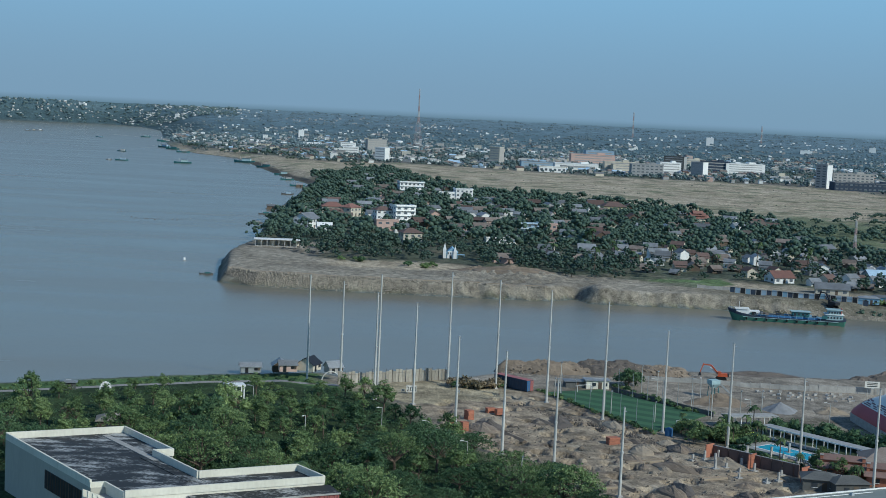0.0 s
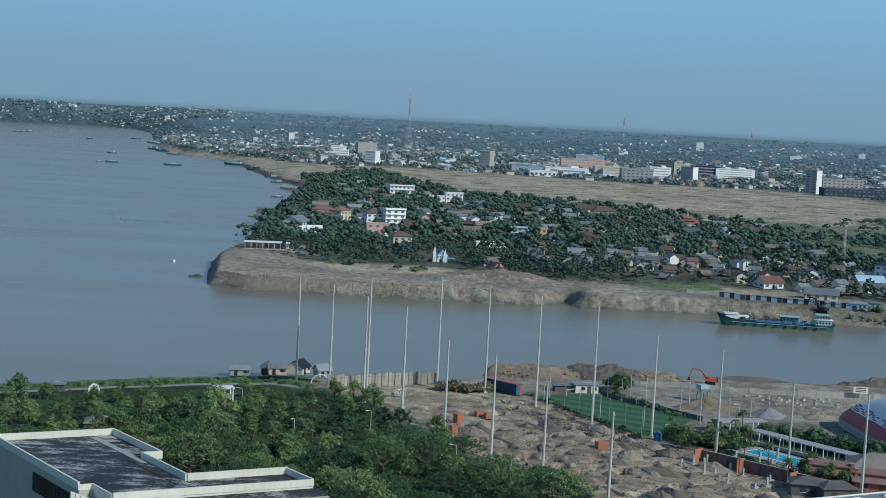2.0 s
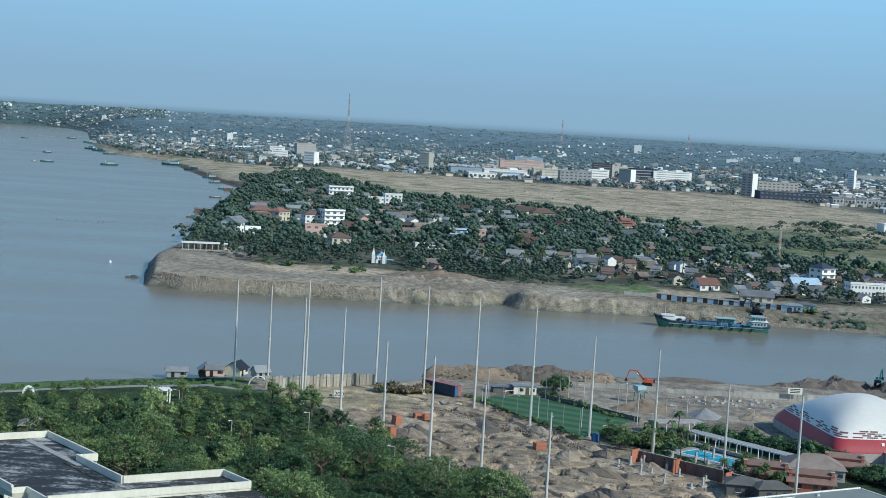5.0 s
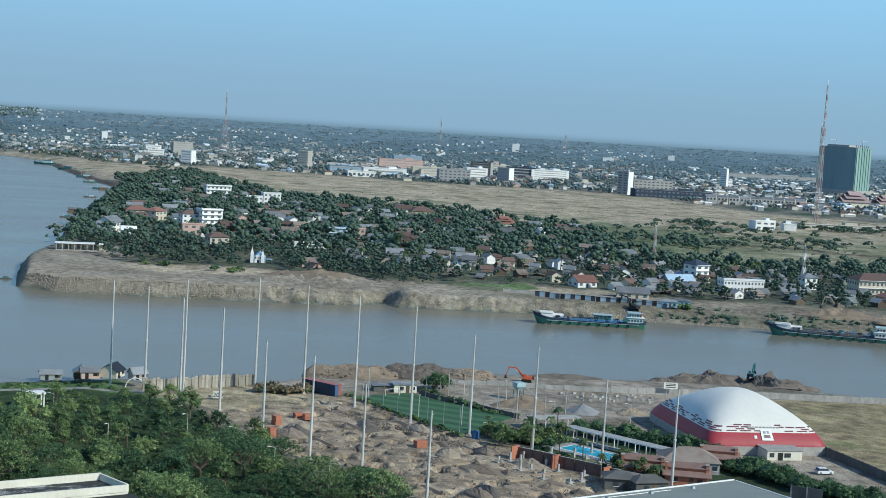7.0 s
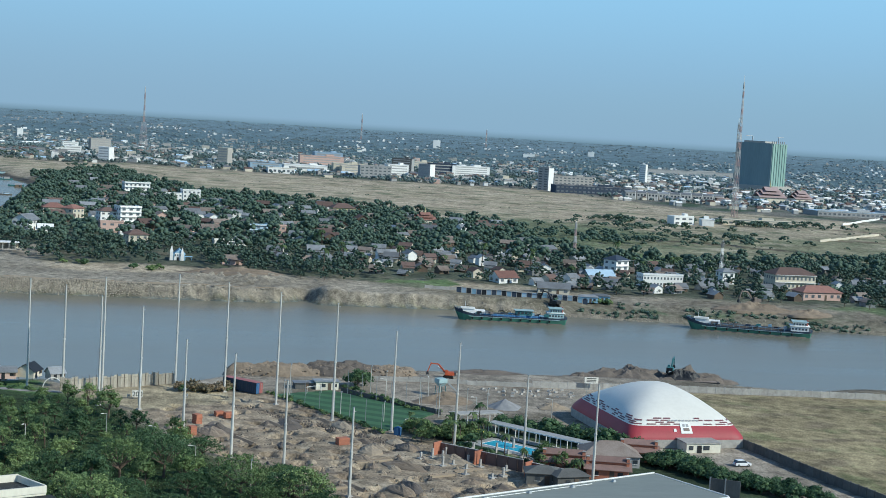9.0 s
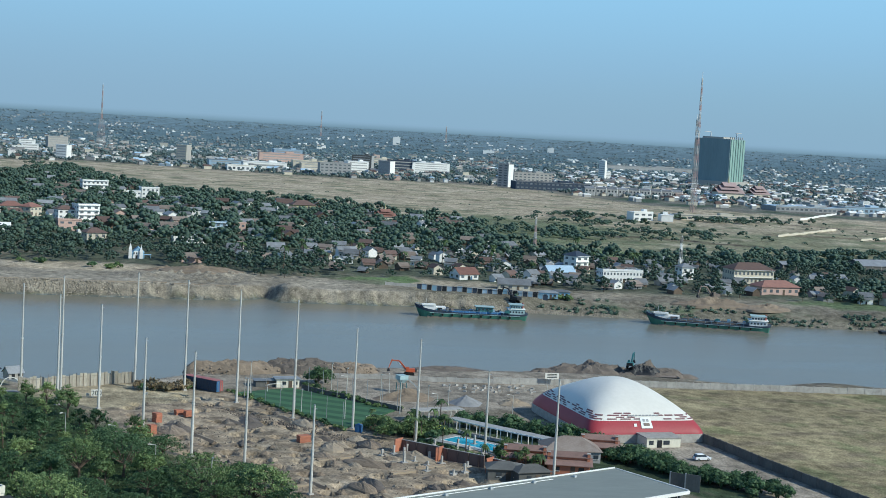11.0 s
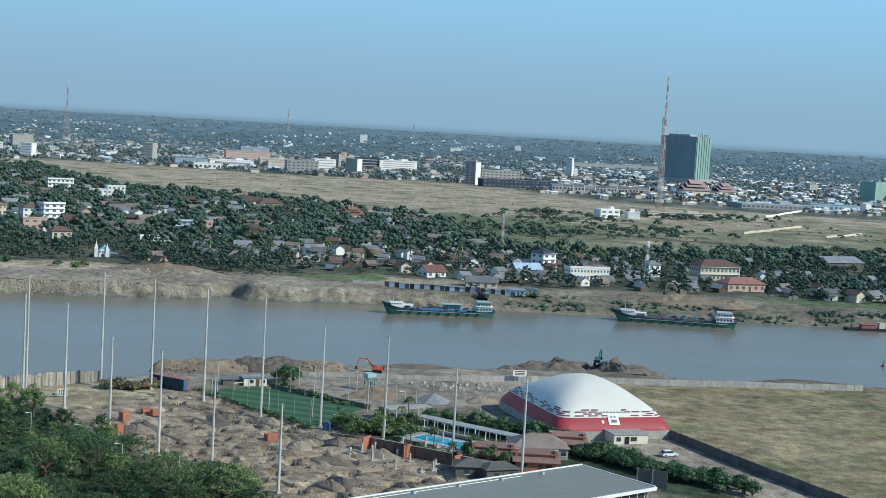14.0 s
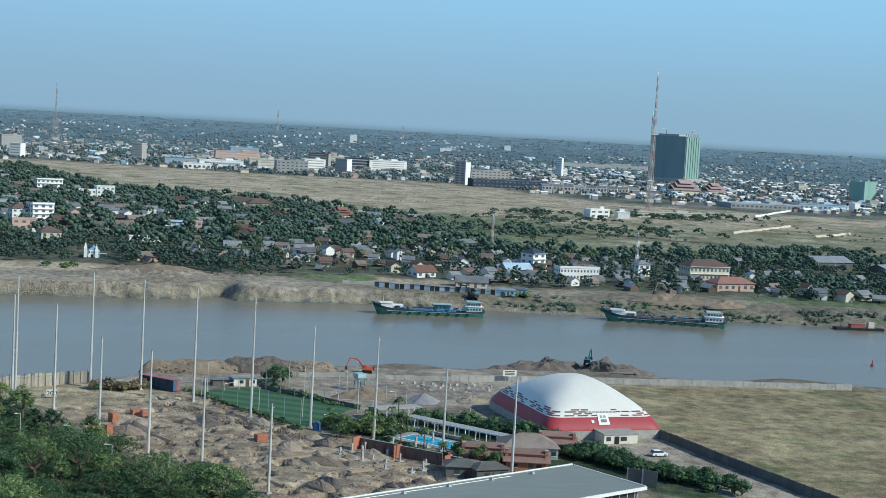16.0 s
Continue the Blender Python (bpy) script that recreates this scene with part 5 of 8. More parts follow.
def hip_house(x, y, z, rz, lx, ly, h, rh, wall, roof, label, category="building", group="", name="house"):
    e = thing(name, x, y, z, rz, label, category, group)
    part("wall", Form().box(0, 0, 0, lx, ly, h), wall, e)
    part("roof", Form().hip(0, 0, h, lx, ly, rh), roof, e)
    d = part("door", Form().box(0.1 * lx, -ly / 2 - 0.03, 0, 1.1, 0.1, 2.1), "wood", e)
    part("ridge", Form().tube((-max(0.3, lx / 2 - ly / 2), 0, h + rh), (max(0.3, lx / 2 - ly / 2), 0, h + rh), 0.12, n=5), roof, e)
    for k in range(max(1, int(lx / 3.5))):
        wx = -lx / 2 + (k + 0.5) * lx / max(1, int(lx / 3.5)) + 0.6
        w = part("window", Form().box(wx, -ly / 2 - 0.02, h * 0.35, 1.2, 0.1, h * 0.38), "glass", e)
        part("sill", Form().box(wx, -ly / 2 - 0.08, h * 0.35 - 0.08, 1.4, 0.2, 0.08), "white", w)
    return e


def tile_hut(x, y, rz, lx, ly, h):
    """A brick hut with a two-tiered gable roof between brick end piers."""
    e = thing("poolside_hut", x, y, 5, rz, "brick hut with two-tiered brown tile roof and end piers", "hut", "huts of the pool yard")
    part("wall", Form().box(0, 0, 0, lx, ly, h), "brick", e)
    part("lower_roof", Form().gable(0, 0, h, lx, ly, ly * 0.16, over=0.8), "terracotta", e)
    part("upper_wall", Form().box(0, 0, h + ly * 0.05, lx * 0.94, ly * 0.42, 1.3), "brick", e)
    part("upper_roof", Form().gable(0, 0, h + ly * 0.05 + 1.3, lx * 0.94, ly * 0.42, ly * 0.12, over=0.5), "terracotta", e)
    for s in (-1, 1):
        p = part("pier", Form().box(s * (lx / 2 - 0.2), -ly * 0.22, 0, 0.7, 0.7, h + 2.4), "brick", e)
        part("cap", Form().box(s * (lx / 2 - 0.2), -ly * 0.22, h + 2.4, 0.9, 0.9, 0.15), "concrete", p)
        part("course", Form().box(s * (lx / 2 + 0.42), 0, h - 0.3, 0.1, ly * 0.9, 0.18), "pink", e)
    part("door", Form().box(0.1 * lx, -ly / 2 - 0.03, 0, 1.1, 0.1, 2.1), "wood", e)
    for k in (-0.28, 0.3):
        w = part("window", Form().box(k * lx, -ly / 2 - 0.03, h * 0.35, 1.3, 0.1, h * 0.38), "glass", e)
        part("sill", Form().box(k * lx, -ly / 2 - 0.08, h * 0.35 - 0.08, 1.5, 0.2, 0.08), "white", w)


pool()
canopy()
YARD = "huts of the pool yard"
tile_hut(98, 341, -14, 10, 6.5, 2.6)
hip_house(112, 349, 5, -8, 14, 10, 2.8, 2.8, "grey", "rust", "pavilion with wide weathered brown hipped roof", group=YARD)
tile_hut(121, 353, -14, 9, 6.2, 2.8)
tile_hut(107, 334, -14, 10, 6.2, 2.6)
hip_house(89.5, 328, 5, -10, 8, 6, 2.6, 1.4, "dark_wall", "dark_wall", "dark grey hut with dark hipped roof", group=YARD)
hip_house(95, 325, 5, 10, 8, 5, 2.6, 1.4, "dark_wall", "dark_wall", "dark grey hut with dark hipped roof", group=YARD)
ry = random.Random(61)
for k in range(26):
    s = k / 25
    plant(HEDGE[::2], 93 + 29 * s + ry.uniform(-1, 1), 386 - 29 * s + ry.uniform(-1, 1), ry.uniform(1.0, 1.4), "hedge behind the pool", ry)
for k in range(16):
    plant(BIG[3:] + PALM, 66 + 16 * ry.random(), 368 + 14 * ry.random(), 0.62, "trees of the pool yard", ry)
for k in range(30):
    u, v = ry.uniform(0, 1), ry.uniform(-1, 1)
    plant(HEDGE if k % 6 else PALM, 66 + 17 * u + 3 * v, 384 - 17 * u + 4 * v, ry.uniform(0.55, 0.9), "shrubs between pitch and pool", ry)
for k in range(14):
    plant(BIG[3:] + BUSH, 92 + 22 * ry.random(), 352 - 18 * ry.random(), 0.5, "plants between the huts", ry)
for k in range(26):
    plant(HEDGE if k % 5 else PALM, 75 + ry.uniform(-1.2, 1.2) + k, 364 - k * 1.31 + ry.uniform(-1.2, 1.2), 0.52 if k % 5 else 0.85, "plants beside the pool", ry)
for k in range(72):
    s = k / 71
    plant(HEDGE[::2] if k % 4 else HEDGE, 124 + 26 * s + ry.uniform(-3.6, 2.2), 349 - 38 * s + ry.uniform(-3.5, 2.5), ry.uniform(0.75, 1.05), "dense hedge along the car park", ry)
for k in range(18):
    plant(PALM if k % 2 else HEDGE, 78 + 9 * ry.random(), 371 + 10 * ry.random(), ry.uniform(0.6, 0.85), "palms at the head of the pool", ry)
umb = thing("parasol", 83.5, 373, 5, 0, "yellow parasol beside the pool", "parasol")
part("mast", Form().tube((0, 0, 0), (0, 0, 2.6), 0.05), "steel", umb)
part("canopy", Form().tube((0, 0, 2.2), (0, 0, 2.9), 1.6, 0.08, 8), "umbrella", umb)


# ---- loose things on the near bank ----
def container(x, y, rz, material, label, length=12.2):
    e = thing("shipping_container", x, y, level(x, y), rz, label, "container", "site containers")
    part("body", Form().box(0, 0, 0.15, length, 2.5, 2.6), material, e)
    for k in range(int(length / 0.8)):
        part("rib", Form().box(-length / 2 + 0.5 + k * 0.8, -1.28, 0.3, 0.25, 0.08, 2.3), material, e)
    for s in (-0.62, 0.62):
        d = part("door", Form().box(length / 2 + 0.04, s, 0.2, 0.08, 1.2, 2.45), "blue" if s < 0 else "red_tin", e, "faded blue container door" if s < 0 else "faded red container door")
        part("lock_bar", Form().tube((length / 2 + 0.12, s, 0.3), (length / 2 + 0.12, s, 2.5), 0.04), "steel", d)
    part("roof", Form().box(0, 0, 2.75, length, 2.5, 0.05), "red_tin" if length > 10 else "tin", e)
    e.scale = (1.1, 1.1, 1.25) if length > 10 else (1, 1, 1)


container(24.6, 433.6, -46, "navy", "dark blue shipping container with faded red doors")
hip_house(43.5, 441, 5, 6, 6, 4, 1.9, 0.3, "dark_wall", "tin", "low dark site hut with flat tin roof", "hut", name="site_hut")
hip_house(50.2, 440.6, 5, 6, 7, 4, 2.6, 0.3, "lime_wash", "tin", "small white site hut with flat tin roof", "hut", name="site_hut")
plant(HEDGE[:1], 60, 446, 1.3, "trees of the work yard", ry, "dense dark green bushy tree in the work yard")
plant(HEDGE[2:], 63, 447.5, 1.25, "trees of the work yard", ry, "dense dark green bushy tree in the work yard")
for k in range(14):
    plant(HEDGE if k % 4 == 1 else REEDS, 6.5 + k * 1.05 + ry.uniform(-1, 1), 430.5 + 0.15 * k + ry.uniform(-1.5, 1.5), 0.6 if k % 4 == 1 else 1.05, "reeds and shrubs round the container", ry)
for k in range(12):
    plant(HEDGE, *site(24 + ry.uniform(-0.6, 0.6), -56 + k * 3.2, (60, 380)), 0.5, "hedge behind the pitch", ry)


def excavator(x, y, z, rz, body, label, s=1.0):
    e = thing("excavator", x, y, z, rz, label, "excavator")
    for q in (-1.2, 1.2):
        t = part("track", Form().box(0, q, 0, 4.0, 0.6, 0.5).box(0, q, 0.5, 3.4, 0.6, 0.45), "tyre", e)
    part("turntable", Form().tube((0, 0, 0.9), (0, 0, 1.2), 0.9, 0.9, 10), "dark", e)
    part("house", Form().box(-0.7, 0, 1.2, 3.2, 2.6, 1.2, top=0.94), body, e)
    c = part("cab", Form().box(0.7, 0.8, 1.2, 1.4, 1.0, 1.9, top=0.86), body, e)
    part("window", Form().box(1.38, 0.8, 1.9, 0.1, 0.8, 0.9), "glass", c)
    part("counterweight", Form().box(-2.5, 0, 1.25, 0.6, 2.5, 1.1), "dark", e)
    part("boom", Form().tube((0.9, -0.2, 1.8), (4.0, -0.2, 5.2), 0.42, 0.34, 4).tube((4.0, -0.2, 5.2), (6.6, -0.2, 5.3), 0.34, 0.28, 4), body, e)
    part("stick", Form().tube((6.7, -0.2, 5.7), (8.0, -0.2, 2.2), 0.30, 0.22, 4), body, e)
    part("ram", Form().tube((1.6, -0.2, 1.9), (4.2, -0.2, 4.5), 0.12), "steel", e)
    part("bucket", Form().box(8.0, -0.2, 1.0, 1.1, 1.2, 1.2, top=0.6), "dark", e)
    e.scale = (s, s, s)
    return e


excavator(93, 466, 5.0, 172, "orange", "orange-red tracked excavator working by the river", 0.85)
excavator(181, 499, 3.4, 62, "teal", "teal crawler excavator on the dredged sand heap", 0.9)


def hopper(x, y):
    e = thing("batching_hopper", x, y, 5, 20, "teal batching hopper on a steel frame", "hopper")
    for a in (-1.2, 1.2):
        for b in (-1.2, 1.2):
            part("leg", Form().tube((a, b, 0), (a * 0.9, b * 0.9, 3.2), 0.12, n=5), "teal", e)
    part("bin", Form().box(0, 0, 3.0, 1.2, 1.2, 0.01).box(0, 0, 3.0, 1.2, 1.2, 1.2, top=2.4).box(0, 0, 4.2, 2.9, 2.9, 1.2), "pale_teal", e)
    part("conveyor", Form().tube((1.5, 0, 4.6), (6.5, 0, 0.6), 0.35, n=4), "steel", e)


hopper(84.5, 434)


def car(x, y, rz):
    e = thing("car", x, y, level(x, y) + 0.02, rz, "white sport utility car parked on bare ground", "car")
    b = Form()
    xs = (-2.3, -2.2, -1.5, 0.6, 1.2, 2.1, 2.3)
    prof = ((0.45, 0.8), (0.35, 1.0), (0.3, 1.05), (0.3, 1.05), (0.3, 1.0), (0.32, 0.9), (0.45, 0.7))
    ring = []
    for X, (lo, hi) in zip(xs, prof):
        w = 0.82 if abs(X) > 2.25 else 0.92
        ring.append([(X, -w, lo), (X, w, lo), (X, w, hi), (X, -w, hi)])
    for p, q in zip(ring, ring[1:]):
        b.put([*p, *q], [(0, 4, 5, 1), (1, 5, 6, 2), (2, 6, 7, 3), (3, 7, 4, 0)])
    b.put(ring[0], [(0, 1, 2, 3)]).put(ring[-1], [(3, 2, 1, 0)])
    part("body", b, "car_paint", e)
    part("cabin", Form().put([(-2.1, -0.86, 1.0), (1.15, -0.86, 1.0), (1.15, 0.86, 1.0), (-2.1, 0.86, 1.0), (-1.75, -0.68, 1.66), (0.35, -0.68, 1.66), (0.35, 0.68, 1.66), (-1.75, 0.68, 1.66)],
                             [(0, 1, 5, 4), (1, 2, 6, 5), (2, 3, 7, 6), (3, 0, 4, 7)]), "glass", e, "dark tinted windows")
    part("roof", Form().box(-0.7, 0, 1.64, 2.15, 1.4, 0.07, top=0.94), "car_paint", e)
    for a in (-1.4, 1.4):
        for s in (-0.86, 0.86):
            w = part("wheel", Form().tube((a, s - 0.11, 0.35), (a, s + 0.11, 0.35), 0.35, 0.35, 12), "tyre", e)
            part("rim", Form().tube((a, s - 0.12, 0.35), (a, s + 0.12, 0.35), 0.2, 0.2, 8), "steel", w)
    for s in (-0.65, 0.65):
        part("headlight", Form().box(2.27, s, 0.68, 0.1, 0.36, 0.16), "pvc", e)
        part("tail_light", Form().box(-2.29, s, 0.75, 0.1, 0.2, 0.3), "red", e)
    part("windscreen_pillar", Form().box(0.75, 0, 1.0, 0.06, 1.6, 0.03), "car_paint", e)


car(147, 347.5, 8)


def panel_wall(pts, h, material, label, step, post="concrete", thick=0.2, z=None, group=""):
    """Panels between posts along a line."""
    e = thing("panel_wall", *pts[0], 0, 0, label, "wall", group)
    for (x0, y0), (x1, y1) in zip(pts, pts[1:]):
        L = math.hypot(x1 - x0, y1 - y0)
        n = max(1, round(L / step))
        a = math.degrees(math.atan2(y1 - y0, x1 - x0))
        for k in range(n):
            s = (k + 0.5) / n
            x, y = x0 + (x1 - x0) * s, y0 + (y1 - y0) * s
            zz = level(x, y) - 0.15
            part("panel", Form().box(x - pts[0][0], y - pts[0][1], zz, L / n - (0.25 if step > 2 else 0.06), thick, h, a), material, e)
            X, Y = x0 + (x1 - x0) * k / n, y0 + (y1 - y0) * k / n
            part("post", Form().box(X - pts[0][0], Y - pts[0][1], zz, 0.3 if step > 2 else 0.16, thick + 0.14, h + 0.15, a), post, e)


panel_wall([(118, 452), (162, 452.5), (257, 445)], 2.2, "concrete", "long pale concrete panel wall along the river bank", 3.0)
panel_wall([(60, 459), (94, 455), (118, 452)], 1.6, "concrete", "low weathered concrete panel wall by the work yard", 3.0)
# dark tone carries the shade along the far edge of the pitch
panel_wall([(54.4, 435.5), (79.4, 404.5)], 1.6, "dark_wall", "low dark weathered wall along the far side of the pitch", 3.0, "dark_wall")
panel_wall([(156, 370), (162, 334), (168, 305), (174, 280)], 2.6, "dark_wall", "dark weathered block wall between field and car park", 3.0, "dark_wall")


def mat_fence(x0, y0, x1, y1, h):
    """Bamboo mats of uneven height tied to poles."""
    e = thing("bamboo_fence", x0, y0, 5, math.degrees(math.atan2(y1 - y0, x1 - x0)), "tall pale weathered bamboo mat fence on poles", "fence")
    L = math.hypot(x1 - x0, y1 - y0)
    n = round(L / 1.1)
    for k in range(n):
        q = h * rnd.uniform(0.82, 1.04)
        part("mat", Form().box((k + 0.5) * L / n, rnd.uniform(-0.05, 0.05), -0.3, L / n - 0.05, 0.08, q + 0.3, rnd.uniform(-3, 3), top=rnd.uniform(0.9, 1.0)), "bamboo", e)
        if k % 2 == 0:
            part("pole", Form().tube((k * L / n, -0.14, -0.3), (k * L / n + rnd.uniform(-0.1, 0.1), -0.14, h * rnd.uniform(1.0, 1.12)), 0.07, 0.05, 5), "wood", e)
    part("rail", Form().tube((0, -0.12, h * 0.75), (L, -0.12, h * 0.78), 0.06, 0.06, 5), "bamboo", e)


mat_fence(-27.5, 427, 5, 442.5, 3.7)
panel_wall([(127, 318), (133, 314)], 4.2, "dark_wall", "dark grey-green sheet metal screen", 3.0, "steel")
panel_wall([(280, 446), (310, 438)], 3.0, "dark_wall", "dark weathered block wall by the river", 3.0, "dark_wall")


# ---- shore huts and garden ----
def shack(x, y, z, rz, lx, ly, h, rh, wall, roof, label, stilts=0.0, group=""):
    e = thing("shack", x, y, z, rz, label, "hut", group)
    part("wall", Form().box(0, 0, stilts, lx, ly, h).gable_end(0, 0, stilts + h, lx, ly, rh), wall, e)
    part("roof", Form().gable(0, 0, stilts + h, lx, ly, rh), roof, e)
    part("door", Form().box(-lx * 0.2, -ly / 2 - 0.03, stilts, 1.0, 0.1, 1.9), "dark", e)
    w = part("window", Form().box(lx * 0.25, -ly / 2 - 0.03, stilts + h * 0.4, 1.1, 0.1, 0.9), "dark", e)
    part("shutter", Form().box(lx * 0.25 + 0.9, -ly / 2 - 0.06, stilts + h * 0.4, 0.5, 0.08, 0.9), "wood", w)
    if stilts:
        for a in (-0.42, 0, 0.42):
            for b in (-0.42, 0.42):
                part("stilt", Form().tube((a * lx, b * ly, 0), (a * lx, b * ly, stilts), 0.12, n=5), "wood", e)
    return e


shack(-58, 464, 0.0, 12, 6.5, 4, 2.0, 1.0, "tin", "tin", "grey tin shack on stilts at the water's edge", 0.6, "riverside shacks")
shack(-48.5, 464, 0.8, 100, 5.6, 5, 2.2, 1.7, "wood", "tin", "dark wooden riverside house with weathered gable roof", 0.5, "riverside shacks")
shack(-45.5, 458, 2.4, 12, 5.5, 4, 2.2, 1.2, "pink", "tin", "small pinkish shack with tin roof by the river", 0.2, "riverside shacks")
shack(-39, 461, 2.2, 70, 6, 5.6, 2.2, 2.0, "cream", "dark", "cream house with dark steep gable roof by the river", 0.5, "riverside shacks")
shack(-31, 457, 3.0, 30, 4.6, 4, 2.0, 1.6, "concrete", "tin", "small grey hut with pale tin gable roof", 0.0, "riverside shacks")
arch = thing("round_arch", -31, 449, level(-31, 449), 0, "pale rounded archway of bent pipe", "arch")
for k in range(10):
    a0, a1 = math.pi * k / 10, math.pi * (k + 1) / 10
    part("rib", Form().tube((3 * math.cos(a0), 0, 3.4 * math.sin(a0)), (3 * math.cos(a1), 0, 3.4 * math.sin(a1)), 0.16, n=5), "pvc", arch)


def ring_arch(x, y):
    e = thing("white_garden_arch", x, y, level(x, y), 20, "white toothed half-moon garden sculpture", "sculpture")
    for k in range(9):
        a = radians(-10 + k * 25)
        part("tooth", Form().box(2.2 * math.cos(a), 0, 2.3 + 2.2 * math.sin(a), 0.9, 0.5, 0.9), "white", e)
    part("stand", Form().box(0, 0, 0, 1.0, 0.6, 0.6), "white", e)
    e.scale = (0.6, 0.6, 0.8)


ring_arch(-88, 392)
gz = thing("white_pergola", -54, 399, 5, 20, "small white pergola among the trees", "pergola")
part("roof", Form().box(0, 0, 3.6, 5.5, 4, 0.4), "white", gz)
for a in (-2.3, 0, 2.3):
    for b in (-1.6, 1.6):
        part("post", Form().box(a, b, 0, 0.35, 0.35, 3.6), "white", gz)
hip_house(-77, 356, 5, 10, 9, 6, 2.2, 1.6, "wood", "bamboo", "garden hut with weathered pale thatched roof", "hut", name="garden_hut")
hip_house(-101, 404, level(-101, 404), 10, 4, 2.6, 2.2, 0.6, "dark_wall", "tin", "small dark kiosk beside the riverside road", "kiosk", name="kiosk")
rd = Form()
for (x0, y0), (x1, y1) in zip(((-170, 366), (-100, 407), (-60, 426)), ((-100, 407), (-60, 426), (-26, 434))):
    L = math.hypot(x1 - x0, y1 - y0)
    for k in range(int(L / 2)):
        q = (k + 0.5) * 2 / L
        x, y = x0 + (x1 - x0) * q, y0 + (y1 - y0) * q
        rd.box(x, y, level(x, y) - 0.3, 2.1, 3.4, 0.42, math.degrees(math.atan2(y1 - y0, x1 - x0)))
tagged(new("road", rd.mesh("road", "road")), "narrow pale concrete path along the shore", "path", kind="structure")


def lamp(x, y, h=6.5):
    e = thing("street_lamp", x, y, 5, rnd.uniform(0, 360), "slim grey street lamp among the trees", "street lamp", "street lamps of the near bank")
    part("post", Form().tube((0, 0, 0), (0, 0, h), 0.12, 0.07), "pole", e)
    part("arm", Form().tube((0, 0, h), (1.3, 0, h + 0.2), 0.06), "pole", e)
    part("lamp_head", Form().box(1.4, 0, h + 0.12, 0.8, 0.3, 0.16), "pvc", e)


def slim_post(x, y, h):
    e = thing("floodlight_post", x, y, 4.9, rnd.uniform(0, 90), "slim grey floodlight post beside the pitch and yard", "post", "floodlight posts of the near bank")
    part("shaft", Form().tube((0, 0, 0), (0, 0, h), 0.13, 0.09, 6), "pole", e)
    part("lamp_head", Form().box(0, -0.15, h - 0.25, 0.5, 0.3, 0.3), "steel", e)


for x, y, h in ((36, 421, 6.1), (38, 426, 10), (50, 400, 7.0), (63, 434, 8.8), (69, 442, 6.0), (75, 416, 8.8), (78, 401, 9.7), (87, 406, 7.6), (93, 406, 7.9), (61, 392, 6.1), (20, 305.4, 9.6)):
    slim_post(x, y, h)
for x, y in ((-47, 384), (-12, 364), (0, 350), (9, 330), (-30, 350), (66, 423), (88, 398), (110, 398), (128, 425), (80, 430)):
    lamp(x, y)

rub = Form()
rr_ = random.Random(81)
for k in range(900):
    u, v = rr_.uniform(-46, 34), rr_.uniform(-40, 62)
    x, y = site(round(u / 5.5) * 5.5 + rr_.gauss(0, 1.5), v, (35, 355))
    if inside(np.array([x]), np.array([y]), DIRT)[0] < 0:
        continue
    s = rr_.uniform(0.1, 0.34)
    rub.box(x, y, 4.9, s * rr_.uniform(0.7, 1.8), s, s * rr_.uniform(0.6, 1.2) + 0.1, rr_.uniform(0, 180), top=rr_.uniform(0.4, 0.9))
tagged(new("rubble", rub.mesh("rubble", "rock")), "scattered clods and broken stone on the building site", "rubble", kind="stuff")


# ---- yard clutter ----
def precast(x, y, rz):
    e = thing("precast_block", x, y, level(x, y), rz, "pale precast concrete block stored in the yard", "concrete block", "precast blocks in the yard")
    part("slab", Form().box(0, 0, 0, 1.0, 0.5, 0.55), "concrete", e)


rq = random.Random(91)
for i in range(9):
    for k in range(5):
        if rq.random() < 0.8:
            precast(101 + i * 3.3 + rq.uniform(-1.4, 1.4), 436 + k * 2.8 + rq.uniform(-1.3, 1.3), rq.uniform(-40, 40))


def board(x, y, rz, w, h, lift, label):
    e = thing("sign_board", x, y, level(x, y), rz, label, "sign")
    part("panel", Form().box(0, 0, lift, w, 0.12, h), "pvc", e)
    for s in (-0.4, 0.4):
        part("leg", Form().tube((s * w, 0.08, 0), (s * w, 0.08, lift + h), 0.06, n=5), "steel", e)
    for k in range(3):
        part("bar", Form().box(0, -0.08, lift + h * (0.2 + 0.26 * k), w * 0.7, 0.03, h * 0.12), "dark", e)


board(137, 450.5, 0, 4.6, 2.0, 2.4, "white sign board on legs by the river wall")
sign = thing("sign_board", -5.6, 416.7, level(-5.6, 416.7), 4, "white distance board with dark numerals on the driving range", "sign")
part("panel", Form().box(0, 0, 0.5, 2.9, 0.12, 1.9), "pvc", sign)
for k in (-1.1, 1.1):
    part("leg", Form().tube((k, 0.08, 0), (k, 0.08, 2.2), 0.06, n=5), "steel", sign)
digits = bpy.data.curves.new("numerals", 'FONT')
digits.body, digits.size, digits.extrude, digits.align_x = "200", 1.9, 0.02, 'CENTER'
digits.materials.append(M["dark"])
numerals = new("numerals", digits)
numerals.parent = sign
numerals.matrix_basis = pose(0, -0.1, 0.78, 90, 0, 0)
for x, y, w in ((8, 421, 0.9), (-8, 418, 0.9)):
    board(x, y, rq.uniform(-20, 20), w, w * 0.8, 0.4, "small white distance board on the driving range")


